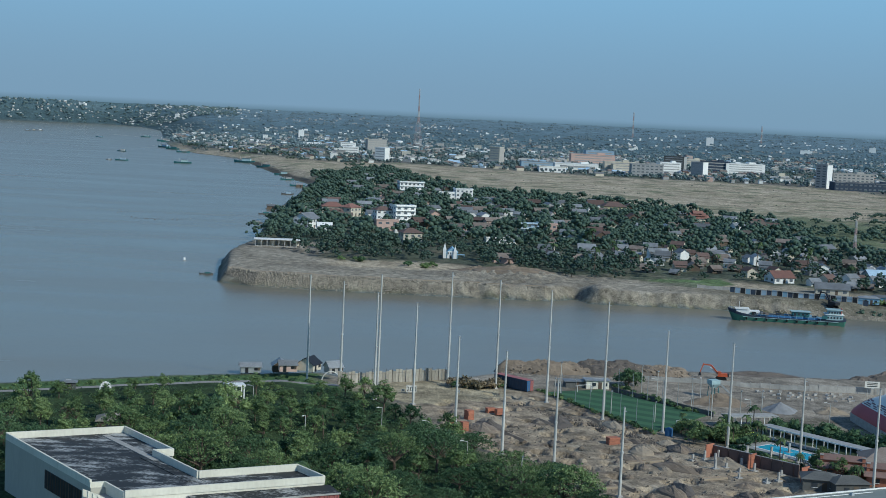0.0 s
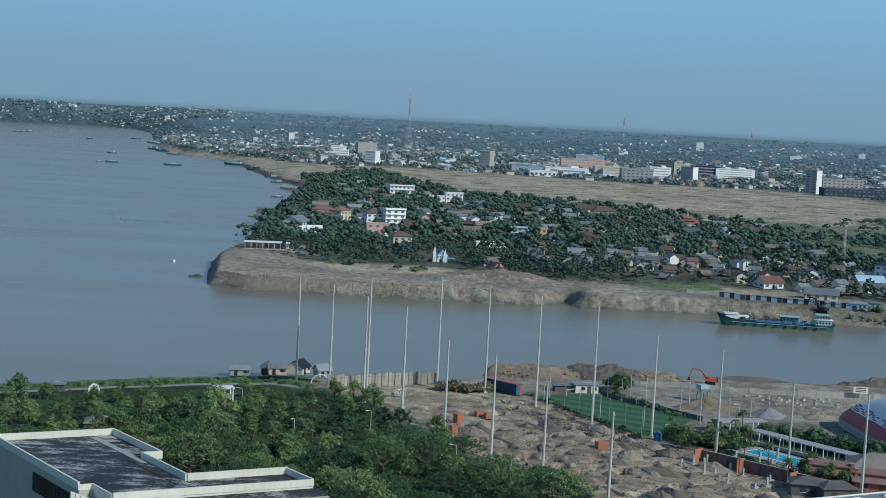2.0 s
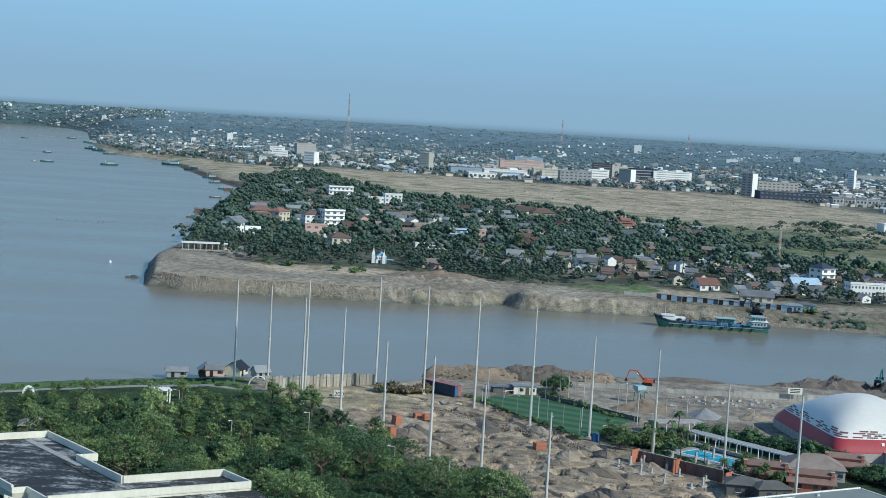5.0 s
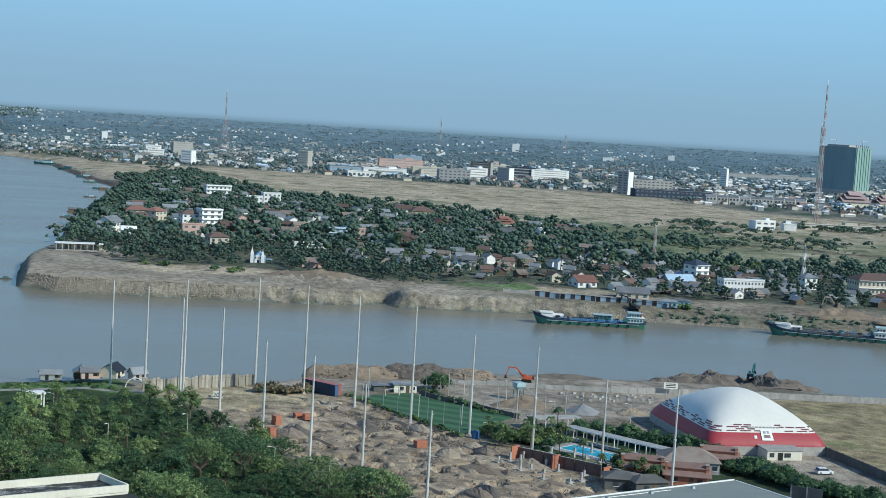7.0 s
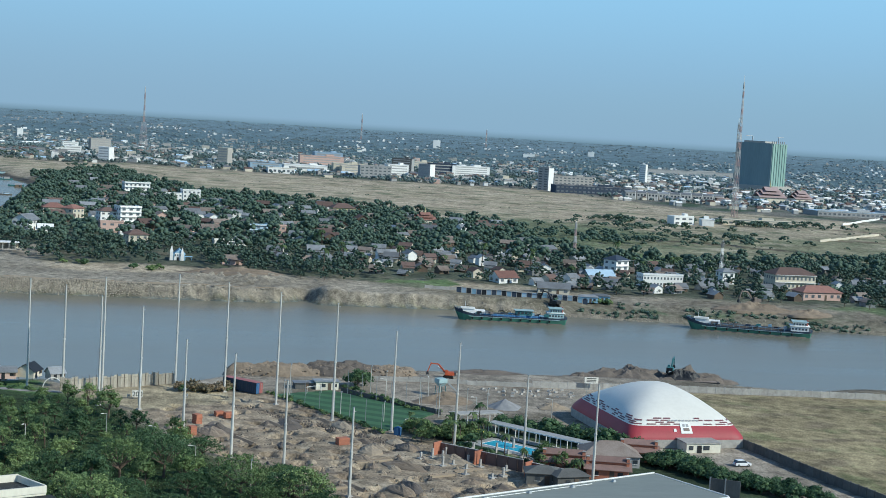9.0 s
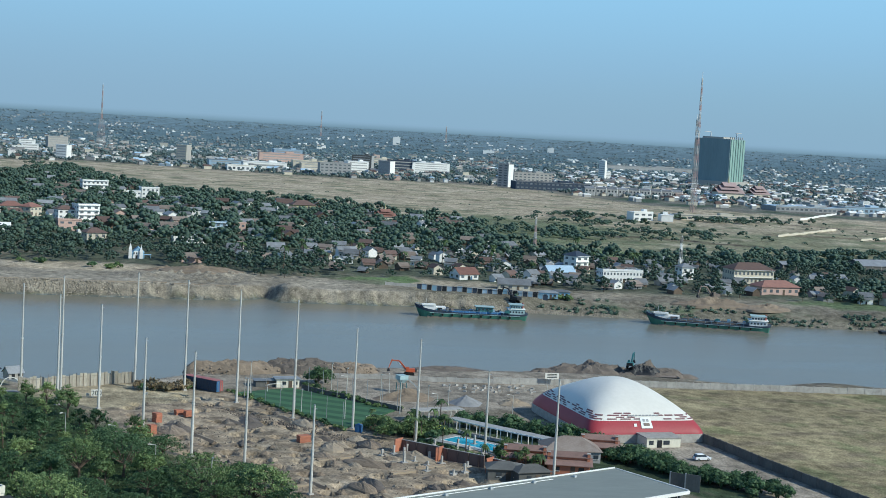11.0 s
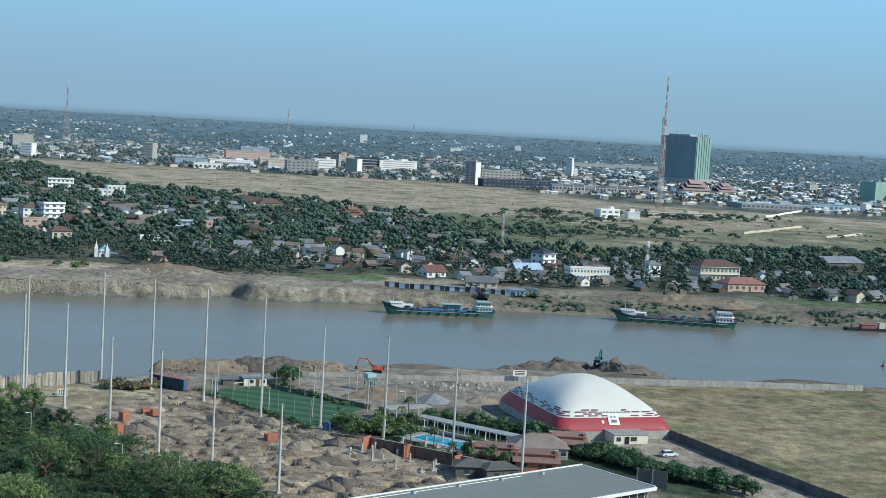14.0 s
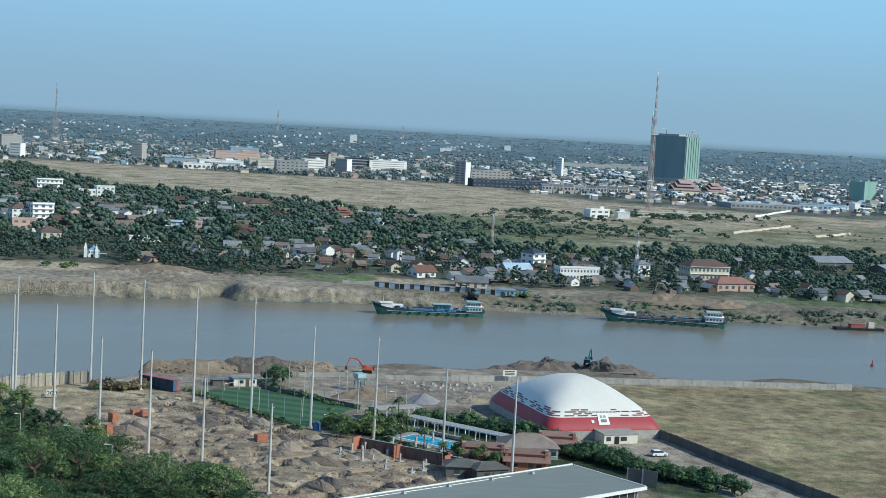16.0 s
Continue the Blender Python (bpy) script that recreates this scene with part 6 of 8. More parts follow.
def barrel(x, y):
    e = thing("water_tank", x, y, 5, 0, "dark blue plastic water tank", "water tank")
    part("body", Form().tube((0, 0, 0), (0, 0, 2.0), 1.0, 1.0, 12), "blue", e)
    part("lid", Form().tube((0, 0, 2.0), (0, 0, 2.3), 0.9, 0.3, 12), "blue", e)


barrel(62.5, 376.5)


def foundation(u, v, length, along):
    x, y = site(u, v, (35, 355))
    e = thing("foundation_beam", x, y, 4.9, GRID + (0 if along else 90), "low earth-covered foundation beam in the dirt", "foundation", "foundation beams")
    part("beam", Form().box(0, 0, 0, length, 0.4, rq.uniform(0.3, 0.6)), "sand", e)
    part("trench_bank", Form().put([(-length / 2, 0.3, 0), (length / 2, 0.3, 0), (length / 2, 1.6, 0.05), (-length / 2, 1.6, 0.05), (-length / 2, 0.7, 0.7), (length / 2, 0.8, 0.6)], [(0, 1, 5, 4), (2, 3, 4, 5), (1, 2, 5), (3, 0, 4)]), "soil", e)


for i in range(9):
    for k in range(5):
        u, v = -38 + i * 8 + rq.uniform(-1, 1), -30 + k * 16 + rq.uniform(-2, 2)
        x, y = site(u, v, (35, 355))
        if inside(np.array([x]), np.array([y]), DIRT)[0] > 4 and rq.random() < 0.6 and all((x - a) ** 2 + (y - b) ** 2 > 20 for a, b, *_ in PITS):
            foundation(u, v, rq.uniform(5, 11), rq.random() < 0.35)


# spoil thrown up along the trench beside the pitch
rs_ = random.Random(123)
spoil = Form()
for k in range(900):
    q = rs_.random()
    x, y = 22 + 42 * q + rs_.gauss(0, 1.3), 410 - 48 * q + rs_.gauss(0, 1.3)
    r = rs_.uniform(0.12, 0.42)
    spoil.put([(x + r * rs_.uniform(0.6, 1.4), y, 4.85), (x, y + r * rs_.uniform(0.6, 1.4), 4.85), (x - r * rs_.uniform(0.6, 1.4), y, 4.85), (x, y - r, 4.85), (x + rs_.uniform(-0.2, 0.2), y + rs_.uniform(-0.2, 0.2), 5.0 + r * rs_.uniform(0.7, 1.3))],
              [(0, 1, 4), (1, 2, 4), (2, 3, 4), (3, 0, 4)])
tagged(new("trench_spoil", spoil.mesh("trench_spoil", "soil_dark")), "dark clods of spoil along the trench", "spoil", kind="stuff")


# ---- ships and boats ----
def cargo_ship(x, y, rz, L, label, mid_house):
    e = thing("river_cargo_ship", x, y, 0, rz, label, "ship", "river cargo ships")
    W = L * 0.085
    hull, band = Form(), Form()
    st = ((-0.5, 0.05, 5.6, 0.055), (-0.47, 0.5, 5.0, 0.04), (-0.43, 0.8, 4.3, 0.02), (-0.38, 0.95, 3.6, 0.0), (-0.30, 1.0, 2.9, 0.0), (-0.1, 1.0, 2.5, 0.0), (0.30, 1.0, 2.4, 0.0), (0.42, 0.97, 2.8, 0.0), (0.48, 0.9, 3.2, 0.0), (0.5, 0.75, 3.4, -0.02))
    for form, lo, hi in ((hull, 0.0, 0.7), (band, 0.7, 1.0)):
        ring = []
        for k, w, top, rake in st:
            b = w * W
            bulge = 1.0 if form is hull else 1.02
            foot = (k + rake * (1 - lo / 1.0)) * L if lo == 0 else (k + rake * 0.22) * L
            head = (k + rake * 0.22) * L if lo == 0 else k * L
            ring.append([(foot, -b * bulge * (0.82 if lo == 0 else 0.96), top * lo - (0.8 if lo == 0 else 0)), (foot, b * bulge * (0.82 if lo == 0 else 0.96), top * lo - (0.8 if lo == 0 else 0)), (head, b * bulge, top * hi), (head, -b * bulge, top * hi)])
        n = 4 * (len(ring) - 1)
        form.put([v for q in ring for v in q], [tuple(4 * i + c for c in q) for i in range(len(ring) - 1) for q in ((0, 4, 7, 3), (1, 2, 6, 5), (2, 3, 7, 6), (0, 1, 5, 4))] + [(0, 3, 2, 1), (n, n + 1, n + 2, n + 3)])
    part("hull", hull, "hull", e, "dark green steel hull")
    part("bulwark", band, "navy", e, "dark blue upper strake")
    part("waterline", Form().box(0.03 * L, 0, 0.02, L * 0.84, W * 1.92, 0.35), "rust", e, "rusty waterline band")
    part("sheer_line", Form().box(0.03 * L, 0, 1.95, L * 0.80, W * 2.06, 0.16), "pale_teal", e, "pale stripe along the hull")
    part("deck", Form().box(0.02 * L, 0, 2.2, L * 0.66, W * 1.7, 0.12), "rust", e)
    part("hold_coaming", Form().box(0.0, 0, 2.3, L * 0.52, W * 1.3, 0.9), "blue" if mid_house else "rust", e)
    part("hold_cover", Form().box(0.0, 0, 3.2, L * 0.5, W * 1.15, 0.12), "dark", e)
    for k in range(12):
        part("stanchion", Form().tube((L * (-0.27 + k * 0.05), -W * 0.93, 2.3), (L * (-0.27 + k * 0.05), -W * 0.93, 3.6), 0.07, n=4), "sky_blue", e)
    part("handrail", Form().tube((-L * 0.28, -W * 0.93, 3.5), (L * 0.29, -W * 0.93, 3.5), 0.06, n=4), "sky_blue", e)
    fore = part("fore_house", Form().box(-L * 0.37, 0, 3.2, L * 0.11, W * 1.3, 2.2).box(-L * 0.27, 0, 2.8, L * 0.09, W * 1.2, 1.7), "white", e, "white forward deckhouse")
    part("roof", Form().box(-L * 0.38, 0, 5.2, L * 0.11, W * 1.5, 0.18), "white", fore)
    part("rail", Form().box(-L * 0.38, -W * 0.72, 5.4, L * 0.11, 0.06, 0.6), "white", fore)
    aft = part("bridge", Form().box(L * 0.40, 0, 2.8, L * 0.14, W * 1.6, 2.3).box(L * 0.40, 0, 5.1, L * 0.10, W * 1.3, 2.0), "pale_teal" if mid_house else "white", e, "white and turquoise bridge aft")
    part("roof", Form().box(L * 0.40, 0, 5.1, L * 0.16, W * 1.8, 0.15), "white", aft)
    part("roof", Form().box(L * 0.40, 0, 7.1, L * 0.13, W * 1.6, 0.18), "pale_teal", aft)
    for k in range(5):
        part("window", Form().box(L * (0.355 + 0.022 * k), -W * 0.66, 5.7, L * 0.014, 0.08, 0.8), "glass", aft)
        part("window", Form().box(L * (0.345 + 0.026 * k), -W * 0.81, 3.5, L * 0.014, 0.08, 0.8), "glass", aft)
    part("mast", Form().tube((-L * 0.40, 0, 5.2), (-L * 0.40, 0, 8.4), 0.1, 0.06, 5), "white", e)
    part("funnel", Form().tube((L * 0.46, 0, 5.1), (L * 0.46, 0, 8.0), 0.4, 0.35, 8), "red_tin", e)
    rs = random.Random(int(L))
    for k in range(26):
        part("deck_gear", Form().box(L * rs.uniform(-0.33, 0.33), W * rs.uniform(-0.85, 0.3), 3.2, rs.uniform(0.6, 3.0), rs.uniform(0.5, 1.4), rs.uniform(0.4, 1.3), rs.uniform(-10, 10)), rs.choice(("rust", "teal", "dark", "tin", "sky_blue", "navy")), e)
    for k in range(9):
        part("fender", Form().tube((L * (-0.34 + k * 0.085), -W * 1.03, 0.9), (L * (-0.34 + k * 0.085), -W * 1.06, 1.9), 0.35, n=6), "tyre", e)
    part("bow_rail", Form().tube((-L * 0.49, 0, 5.9), (-L * 0.42, -W * 0.8, 5.0), 0.08, n=4).tube((-L * 0.49, 0, 5.9), (-L * 0.42, W * 0.8, 5.0), 0.08, n=4), "sky_blue", e)
    if mid_house:
        h = part("mid_house", Form().box(L * 0.12, 0, 3.2, L * 0.14, W * 1.2, 2.2), "teal", e)
        part("roof", Form().box(L * 0.12, 0, 5.4, L * 0.17, W * 1.4, 0.16), "pale_teal", h)
        for k in range(4):
            part("window", Form().box(L * (0.07 + 0.033 * k), -W * 0.61, 4.0, L * 0.02, 0.08, 0.8), "glass", h)


cargo_ship(157, 650.5, -7, 52, "blue-green river cargo ship with pale deckhouses, moored", True)
cargo_ship(269, 641, -20, 58, "dark green river cargo barge with rusty hold and white bridge", False)


def boat(x, y, rz, L, house, label, z=0.0, roof="tin", group="small boats on the river"):
    e = thing("river_boat", x, y, z, rz, label, "boat", group)
    f = Form()
    ring = []
    for k, w, top in ((-0.5, 0.02, 1.5), (-0.35, 0.6, 1.1), (0.0, 1.0, 0.9), (0.35, 0.9, 1.0), (0.5, 0.5, 1.3)):
        b = w * L * 0.11
        t = top * L / 12
        ring.append([(k * L, -b * 0.6, -0.4), (k * L, b * 0.6, -0.4), (k * L, b, t), (k * L, -b, t)])
    for p, q in zip(ring, ring[1:]):
        f.put([*p, *q], [(0, 4, 7, 3), (1, 2, 6, 5), (2, 3, 7, 6), (0, 1, 5, 4)])
    f.put(ring[0], [(0, 3, 2, 1)]).put(ring[-1], [(0, 1, 2, 3)])
    part("hull", f, "teal" if L > 15 else "dark_wall", e)
    part("cabin", Form().box(L * 0.1, 0, 0.8 * L / 12, L * 0.4, L * 0.16, L * 0.13), house, e)
    part("roof", Form().box(L * 0.1, 0, 0.8 * L / 12 + L * 0.13, L * 0.46, L * 0.2, 0.12 * L / 12), roof, e)
    part("mast", Form().tube((-L * 0.2, 0, L / 14), (-L * 0.2, 0, L * 0.28), 0.008 * L, n=4), "pole", e)


for x, y, L, rz in ((-956, 3380, 14, 10), (-949, 3409, 14, 8), (-942, 3439, 15, 8), (-725, 3108, 16, -10), (-513, 2354, 16, -15), (-438, 2011, 18, 5), (-455, 2009, 8, 10)):
    boat(x, y, rz, L, rnd.choice(("white", "pale_blue", "cream")), "small wooden river boat with a pale roofed cabin at anchor", roof="concrete")
for x, y, L, rz in ((-355, 2014, 24, 8), (-664, 3287, 22, 0), (-287, 2138, 32, -12), (-240, 1995, 24, -14), (-226, 1983, 18, -10), (-196, 1813, 20, 4)):
    boat(x, y, rz, L, rnd.choice(("teal", "pale_teal")), "dark river workboat with a low cabin off the bank", roof="tin")
for x, y, L, rz in ((-573, 3030, 30, 10), (-560, 2990, 26, 20), (-500, 2640, 26, -30), (-470, 2560, 24, -10), (-430, 2440, 22, 5), (-178, 1700, 16, 20), (-154, 1576, 16, 10), (-148, 1420, 12, 15), (-140, 1240, 11, 15), (-137, 1150, 10, 20), (-132, 1060, 9, 0), (-115, 729, 7, 5)):
    boat(x, y, rz, L, rnd.choice(("grey", "teal", "pale_blue")), "moored boat with tin-roofed cabin by the bank", group="boats moored along the bank")


def floating_house(x, y, rz, label):
    e = thing("floating_house", x, y, 0, rz, label, "houseboat", "boats moored along the bank")
    part("raft", Form().box(0, 0, 0.05, 9, 5, 0.4), "wood", e)
    part("wall", Form().box(0, 0, 0.45, 7, 4, 2.3), "wood", e)
    part("roof", Form().gable(0, 0, 2.75, 7, 4, 1.2), "tin", e)
    part("door", Form().box(1, -2.03, 0.45, 1, 0.1, 1.8), "dark", e)


floating_house(-150, 1560, 10, "floating wooden house with tin roof by the bank")
floating_house(-139, 1210, 10, "floating wooden house with tin roof by the bank")
tug = thing("red_tug", 368, 636, 0, -6, "low dark barge with red cabin and white wheelhouse", "boat")
part("hull", Form().box(0, 0, -0.4, 24, 5, 1.6, top=1.02), "dark", tug)
part("cabin", Form().box(-1, 0, 1.2, 7, 3.4, 1.7), "red_tin", tug)
part("wheelhouse", Form().box(6, 0, 1.2, 3, 2.8, 2.8), "cream", tug)
part("roof", Form().box(-1, 0, 2.9, 7.8, 4.0, 0.2), "red_tin", tug)
part("crane_post", Form().tube((-9, 0, 1.2), (-9, 0, 5.5), 0.15), "dark", tug)
buoy = thing("channel_buoy", 313, 528, 0, 0, "small red channel buoy on the river", "buoy")
part("float", Form().tube((0, 0, -0.3), (0, 0, 0.7), 0.8, 0.7, 8), "red", buoy)
part("topmark", Form().tube((0, 0, 0.7), (0, 0, 2.6), 0.3, 0.12, 6), "red", buoy)
mark = thing("channel_buoy", -137, 792, 0, 0, "small white buoy off the point", "buoy")
part("float", Form().tube((0, 0, -0.3), (0, 0, 1.3), 0.8, 0.5, 8), "white", mark)
bg = thing("sand_barge", 190, 497, 0, -8, "dark low barge heaped with sand by the shore", "barge")
part("hull", Form().box(0, 0, -0.3, 16, 5, 1.4, top=1.05), "dark", bg)
part("rim", Form().box(0, 0, 1.1, 15, 4.2, 0.2), "rust", bg)
nets = Form()
rn = random.Random(8)
for k in range(26):
    a = rn.gauss(4.4, 0.7)
    nets.box(-205 + 34 * math.cos(a) + rn.uniform(-4, 4), 1110 + 60 * math.sin(a) + rn.uniform(-6, 6), -0.2, 1.0, 1.0, 0.45)
tagged(new("fishing_floats", nets.mesh("fishing_floats", "tin")), "ring of fishing net floats on the river", "floats", kind="stuff")


# ---- far bank: village ----
def block_house(x, y, z, rz, w, d, floors, fh, wall, label, roof="tin", style="flat", name="house", group="", bay=4.0, band=None, category="house"):
    """A house of several storeys with windows on the sides that face the river."""
    e = thing(name, x, y, z, rz, label, category, group)
    h = floors * fh
    part("wall", Form().box(0, 0, -0.5, w, d, h + 0.5), wall, e)
    if style == "flat":
        part("roof", Form().box(0, 0, h, w + 0.6, d + 0.6, 0.25), wall, e)
        part("parapet", Form().box(0, -d / 2 - 0.1, h + 0.25, w + 0.6, 0.2, 0.7).box(w / 2 + 0.1, 0, h + 0.25, 0.2, d + 0.2, 0.7).box(-w / 2 - 0.1, 0, h + 0.25, 0.2, d + 0.2, 0.7), wall, e)
    elif style == "hip":
        part("roof", Form().hip(0, 0, h, w, d, d * 0.28, 0.8), roof, e)
    else:
        for s in (-1, 1):
            part("wall_gable", Form().put([(s * w / 2, -d / 2, h), (s * w / 2, d / 2, h), (s * w / 2, 0, h + d * 0.3), (s * (w / 2 - 0.2), -d / 2, h), (s * (w / 2 - 0.2), d / 2, h), (s * (w / 2 - 0.2), 0, h + d * 0.3)], [(0, 1, 2), (5, 4, 3), (0, 2, 5, 3), (1, 4, 5, 2)]), wall, e)
        part("roof", Form().gable(0, 0, h, w, d, d * 0.3, over=0.7), roof, e)
    n, m = max(1, int(w / bay)), max(1, int(d / bay))
    for f in range(floors):
        zz = f * fh + fh * 0.32
        for k in range(n):
            u = -w / 2 + (k + 0.5) * w / n
            if f == 0 and k == n // 2:
                part("door", Form().box(u, -d / 2 - 0.03, 0, 1.3, 0.12, fh * 0.7), "wood", e)
                continue
            part("window", Form().box(u, -d / 2 - 0.03, zz, w / n * 0.45, 0.12, fh * 0.4), "pane_hazed", e)
        for k in range(m):
            for s in (-1, 1):
                part("window", Form().box(s * (w / 2 + 0.03), -d / 2 + (k + 0.5) * d / m, zz, 0.12, d / m * 0.4, fh * 0.4), "pane_hazed", e)
        if band:
            part("balcony", Form().box(0, -d / 2 - 0.6, f * fh + fh - 0.15, w, 1.2, 0.2), band, e)
    return e


KEY = [(112, 735, 16), (135, 740, 16)]      # ground already taken: x, y, radius


def villa(x, y, rz, w, d, floors, wall, label, roof="tin", style="flat", fh=3.3, **kw):
    KEY.append((x, y, max(w, d) * 0.62))
    return block_house(x, y, level(x, y), rz, w, d, floors, fh, wall, label, roof, style, **kw)


villa(-26, 1034, 22, 15, 13, 4, "white", "white four-storey house with flat roof among trees", band="white")
villa(-40, 1034, 22, 12, 9, 3, "white", "white house with maroon hipped roof", "tile_brown", "hip")
villa(-29, 1424, 12, 24, 14, 3, "white", "white three-storey block with long balconies", band="white", fh=3.8)
villa(5, 1350, 10, 16, 14, 2, "white", "low white modern house with flat roofs", fh=3.6)
villa(21, 1352, 10, 16, 14, 3, "white", "white modern house with stepped flat roofs", fh=3.6)
villa(-80, 1094, 10, 16, 12, 2, "cream", "cream house with orange-red hipped tile roof", "tile_red", "hip")
villa(-66, 1086, 60, 14, 10, 2, "cream", "house with orange-red hipped tile roof", "tile_red", "hip")
villa(-87, 962, 65, 14, 12, 2, "white", "white gabled house under tall trees", "tin", "gable")
villa(-74, 948, 10, 9, 7, 1, "white", "small white house under tall trees", "white", "gable")
villa(-35, 978, 12, 15, 10, 2, "pink", "salmon-pink two-storey flat-roofed house", fh=3.4)
villa(-17, 888, 20, 12, 10, 2, "cream", "cream house with dark red hipped roof", "tile_brown", "hip")
villa(36, 905, 10, 14, 8, 1, "white", "long white bungalow with flat roof", fh=3.8)
villa(62, 1012, 8, 13, 10, 2, "pale_blue", "pale blue two-storey house with white balconies", band="white")
villa(77, 1010, 8, 8, 8, 2, "pink", "pale pink narrow house beside the blue one")
villa(150, 1265, 8, 20, 14, 2, "yellow", "pale yellow house with brown roof", "tile_brown", "hip")
villa(136, 1285, 8, 14, 12, 2, "white", "white gabled house with brown roof", "tile_brown", "gable")
villa(263, 831, 30, 11, 10, 3, "white", "white three-storey house with blue-grey hipped roof", "navy", "hip", band="white")
villa(272, 778, 6, 24, 9, 2, "white", "white house with open colonnaded upper floor", fh=3.2, bay=2.0)
villa(359, 800, 5, 26, 14, 2, "cream", "cream two-storey building with brown hipped roof", "tile_brown", "hip", fh=4.2, band="white", bay=2.5)
villa(352, 748, 8, 24, 12, 1, "pink", "pale house with red hipped roofs", "tile_red", "hip", fh=4.2)
villa(324, 812, 10, 8, 8, 2, "white", "small white house with grey hipped roof", "tin", "hip")
villa(196, 722, -10, 16, 8, 1, "cream", "low house with pale tin gable roof", "tin", "gable")
villa(180, 766, 20, 12, 10, 1, "white", "white house with red-brown roof", "tile_red", "gable")
villa(243, 800, 10, 16, 10, 1, "grey", "house with bright blue tin roof", "pale_blue", "gable")
villa(36, 796, 5, 11, 7, 1, "pink", "pinkish house with rusty roof by the embankment", "rust", "gable", fh=3.4)


def church(x, y):
    e = thing("church", x, y, level(x, y), 0, "pale blue and white church with pointed spires", "church")
    KEY.append((x, y, 13))
    part("nave", Form().box(3, 4, 0, 9, 14, 4.5), "sky_blue", e)
    part("roof", Form().put([(-2, -3, 4.5), (8, -3, 4.5), (8, 11, 4.5), (-2, 11, 4.5), (3, -3, 9), (3, 11, 9)], [(0, 1, 4), (2, 3, 5), (1, 2, 5, 4), (3, 0, 4, 5)]), "sky_blue", e)
    for sx, h in ((-3, 7.5), (5.5, 5.5)):
        t = part("tower", Form().box(sx, -3.5, 0, 2.6, 2.6, h), "white", e)
        part("spire", Form().box(sx, -3.5, h, 2.6, 2.6, 5.0, top=0.04), "white", t)
        part("cross", Form().box(sx, -3.5, h + 5, 0.12, 0.12, 1.0).box(sx, -3.5, h + 5.5, 0.6, 0.12, 0.12), "white", t)
    part("facade", Form().box(2, -3.4, 0, 6, 0.5, 6.0, top=0.7), "white", e)
    part("door", Form().box(2, -3.7, 0, 1.6, 0.15, 2.6), "dark", e)
    for k in range(3):
        part("window", Form().box(0 + k * 2, -3.72, 3.4, 0.7, 0.12, 1.5), "glass", e)
    e.scale = (0.68, 0.68, 0.68)
    part("canopy", Form().box(10.5, 2, 2.8, 6, 6, 0.2).box(8, -0.5, 0, 0.2, 0.2, 2.8).box(13, -0.5, 0, 0.2, 0.2, 2.8), "sky_blue", e)


church(6, 808)


def temple(x, y, s, rz, label, roof="tile_red"):
    e = thing("temple", x, y, level(x, y), rz, label, "temple")
    KEY.append((x, y, 16 * s))
    part("wall", Form().box(0, 0, 0, 18, 9, 4), "cream", e)
    for k in range(3):
        part("roof", Form().gable(0, 0, 4 + 2.2 * k, 18 - 5 * k, 9 - 2 * k, 2.4 - 0.3 * k, over=0.8), roof, e)
    part("spire", Form().tube((0, 0, 9), (0, 0, 15), 0.8, 0.05, 6), "yellow", e)
    for a in (-9, 9):
        part("finial", Form().tube((a, 0, 6), (a * 1.12, 0, 9), 0.3, 0.05, 5), "tile_red", e)
    e.scale = (s, s, s)


temple(213, 1209, 0.95, 8, "temple with tiered red roofs and pointed gables")

# long painted wall by the ship
lw = thing("painted_wall", 142, 704, 0, 0, "long wall of blue, white and dark painted bays above the bank", "wall")
for k in range(26):
    s = (k + 0.5) / 26
    x, y = 62 * s, -18 * s
    zz = level(142 + x, 704 + y)
    part("bay", Form().box(x, y, zz, 2.35, 0.3, 2.5, -16), ("navy", "pale_blue", "dark", "sky_blue", "navy", "dark", "pale_blue")[k % 7], lw)
    part("pier", Form().box(x - 1.25, y + 0.36, zz, 0.3, 0.5, 2.8, -16), "concrete", lw)
part("coping", Form().put([(-1, 0.5, level(142, 704) + 2.8), (62, -17.6, level(204, 686) + 2.8), (62, -18.4, level(204, 686) + 2.8), (-1, -0.3, level(142, 704) + 2.8)], [(0, 3, 2, 1), (0, 1, 2, 3)]), "concrete", lw)
for (x, y) in ((205, 689), (212, 692)):
    hip_house(x, y, level(x, y), -10, 9, 5, 2.8, 1.0, "sky_blue", "tin", "low hut with blue tin roof on the bank", "hut", name="bank_hut")
panel_wall([(128, 714), (215, 697)], 1.8, "concrete", "pale low concrete wall along the bank road", 4.0)


def open_shed(x, y, rz, L, D, h):
    e = thing("open_shed", x, y, level(x, y), rz, "long open concrete shed with flat white roof on the point", "shed")
    part("back_wall", Form().box(0, D / 2, -0.5, L, 0.3, h + 0.5), "concrete", e)
    part("roof", Form().box(0, 0, h, L + 0.8, D + 0.8, 0.35), "white", e, "flat white roof slab")
    part("floor", Form().box(0, 0, -0.6, L, D, 0.9), "concrete", e)
    for k in range(9):
        part("post", Form().box(-L / 2 + 0.3 + k * (L - 0.6) / 8, -D / 2 + 0.2, 0.3, 0.4, 0.4, h - 0.3), "concrete", e)
    for k in range(4):
        part("infill", Form().box(-L * 0.38 + k * L * 0.25, D / 4, 0.3, L * 0.12, 0.2, h - 0.6), "cream", e)


open_shed(-90, 827, 8, 27, 8, 3.8)
KEY.append((-90, 822, 15))


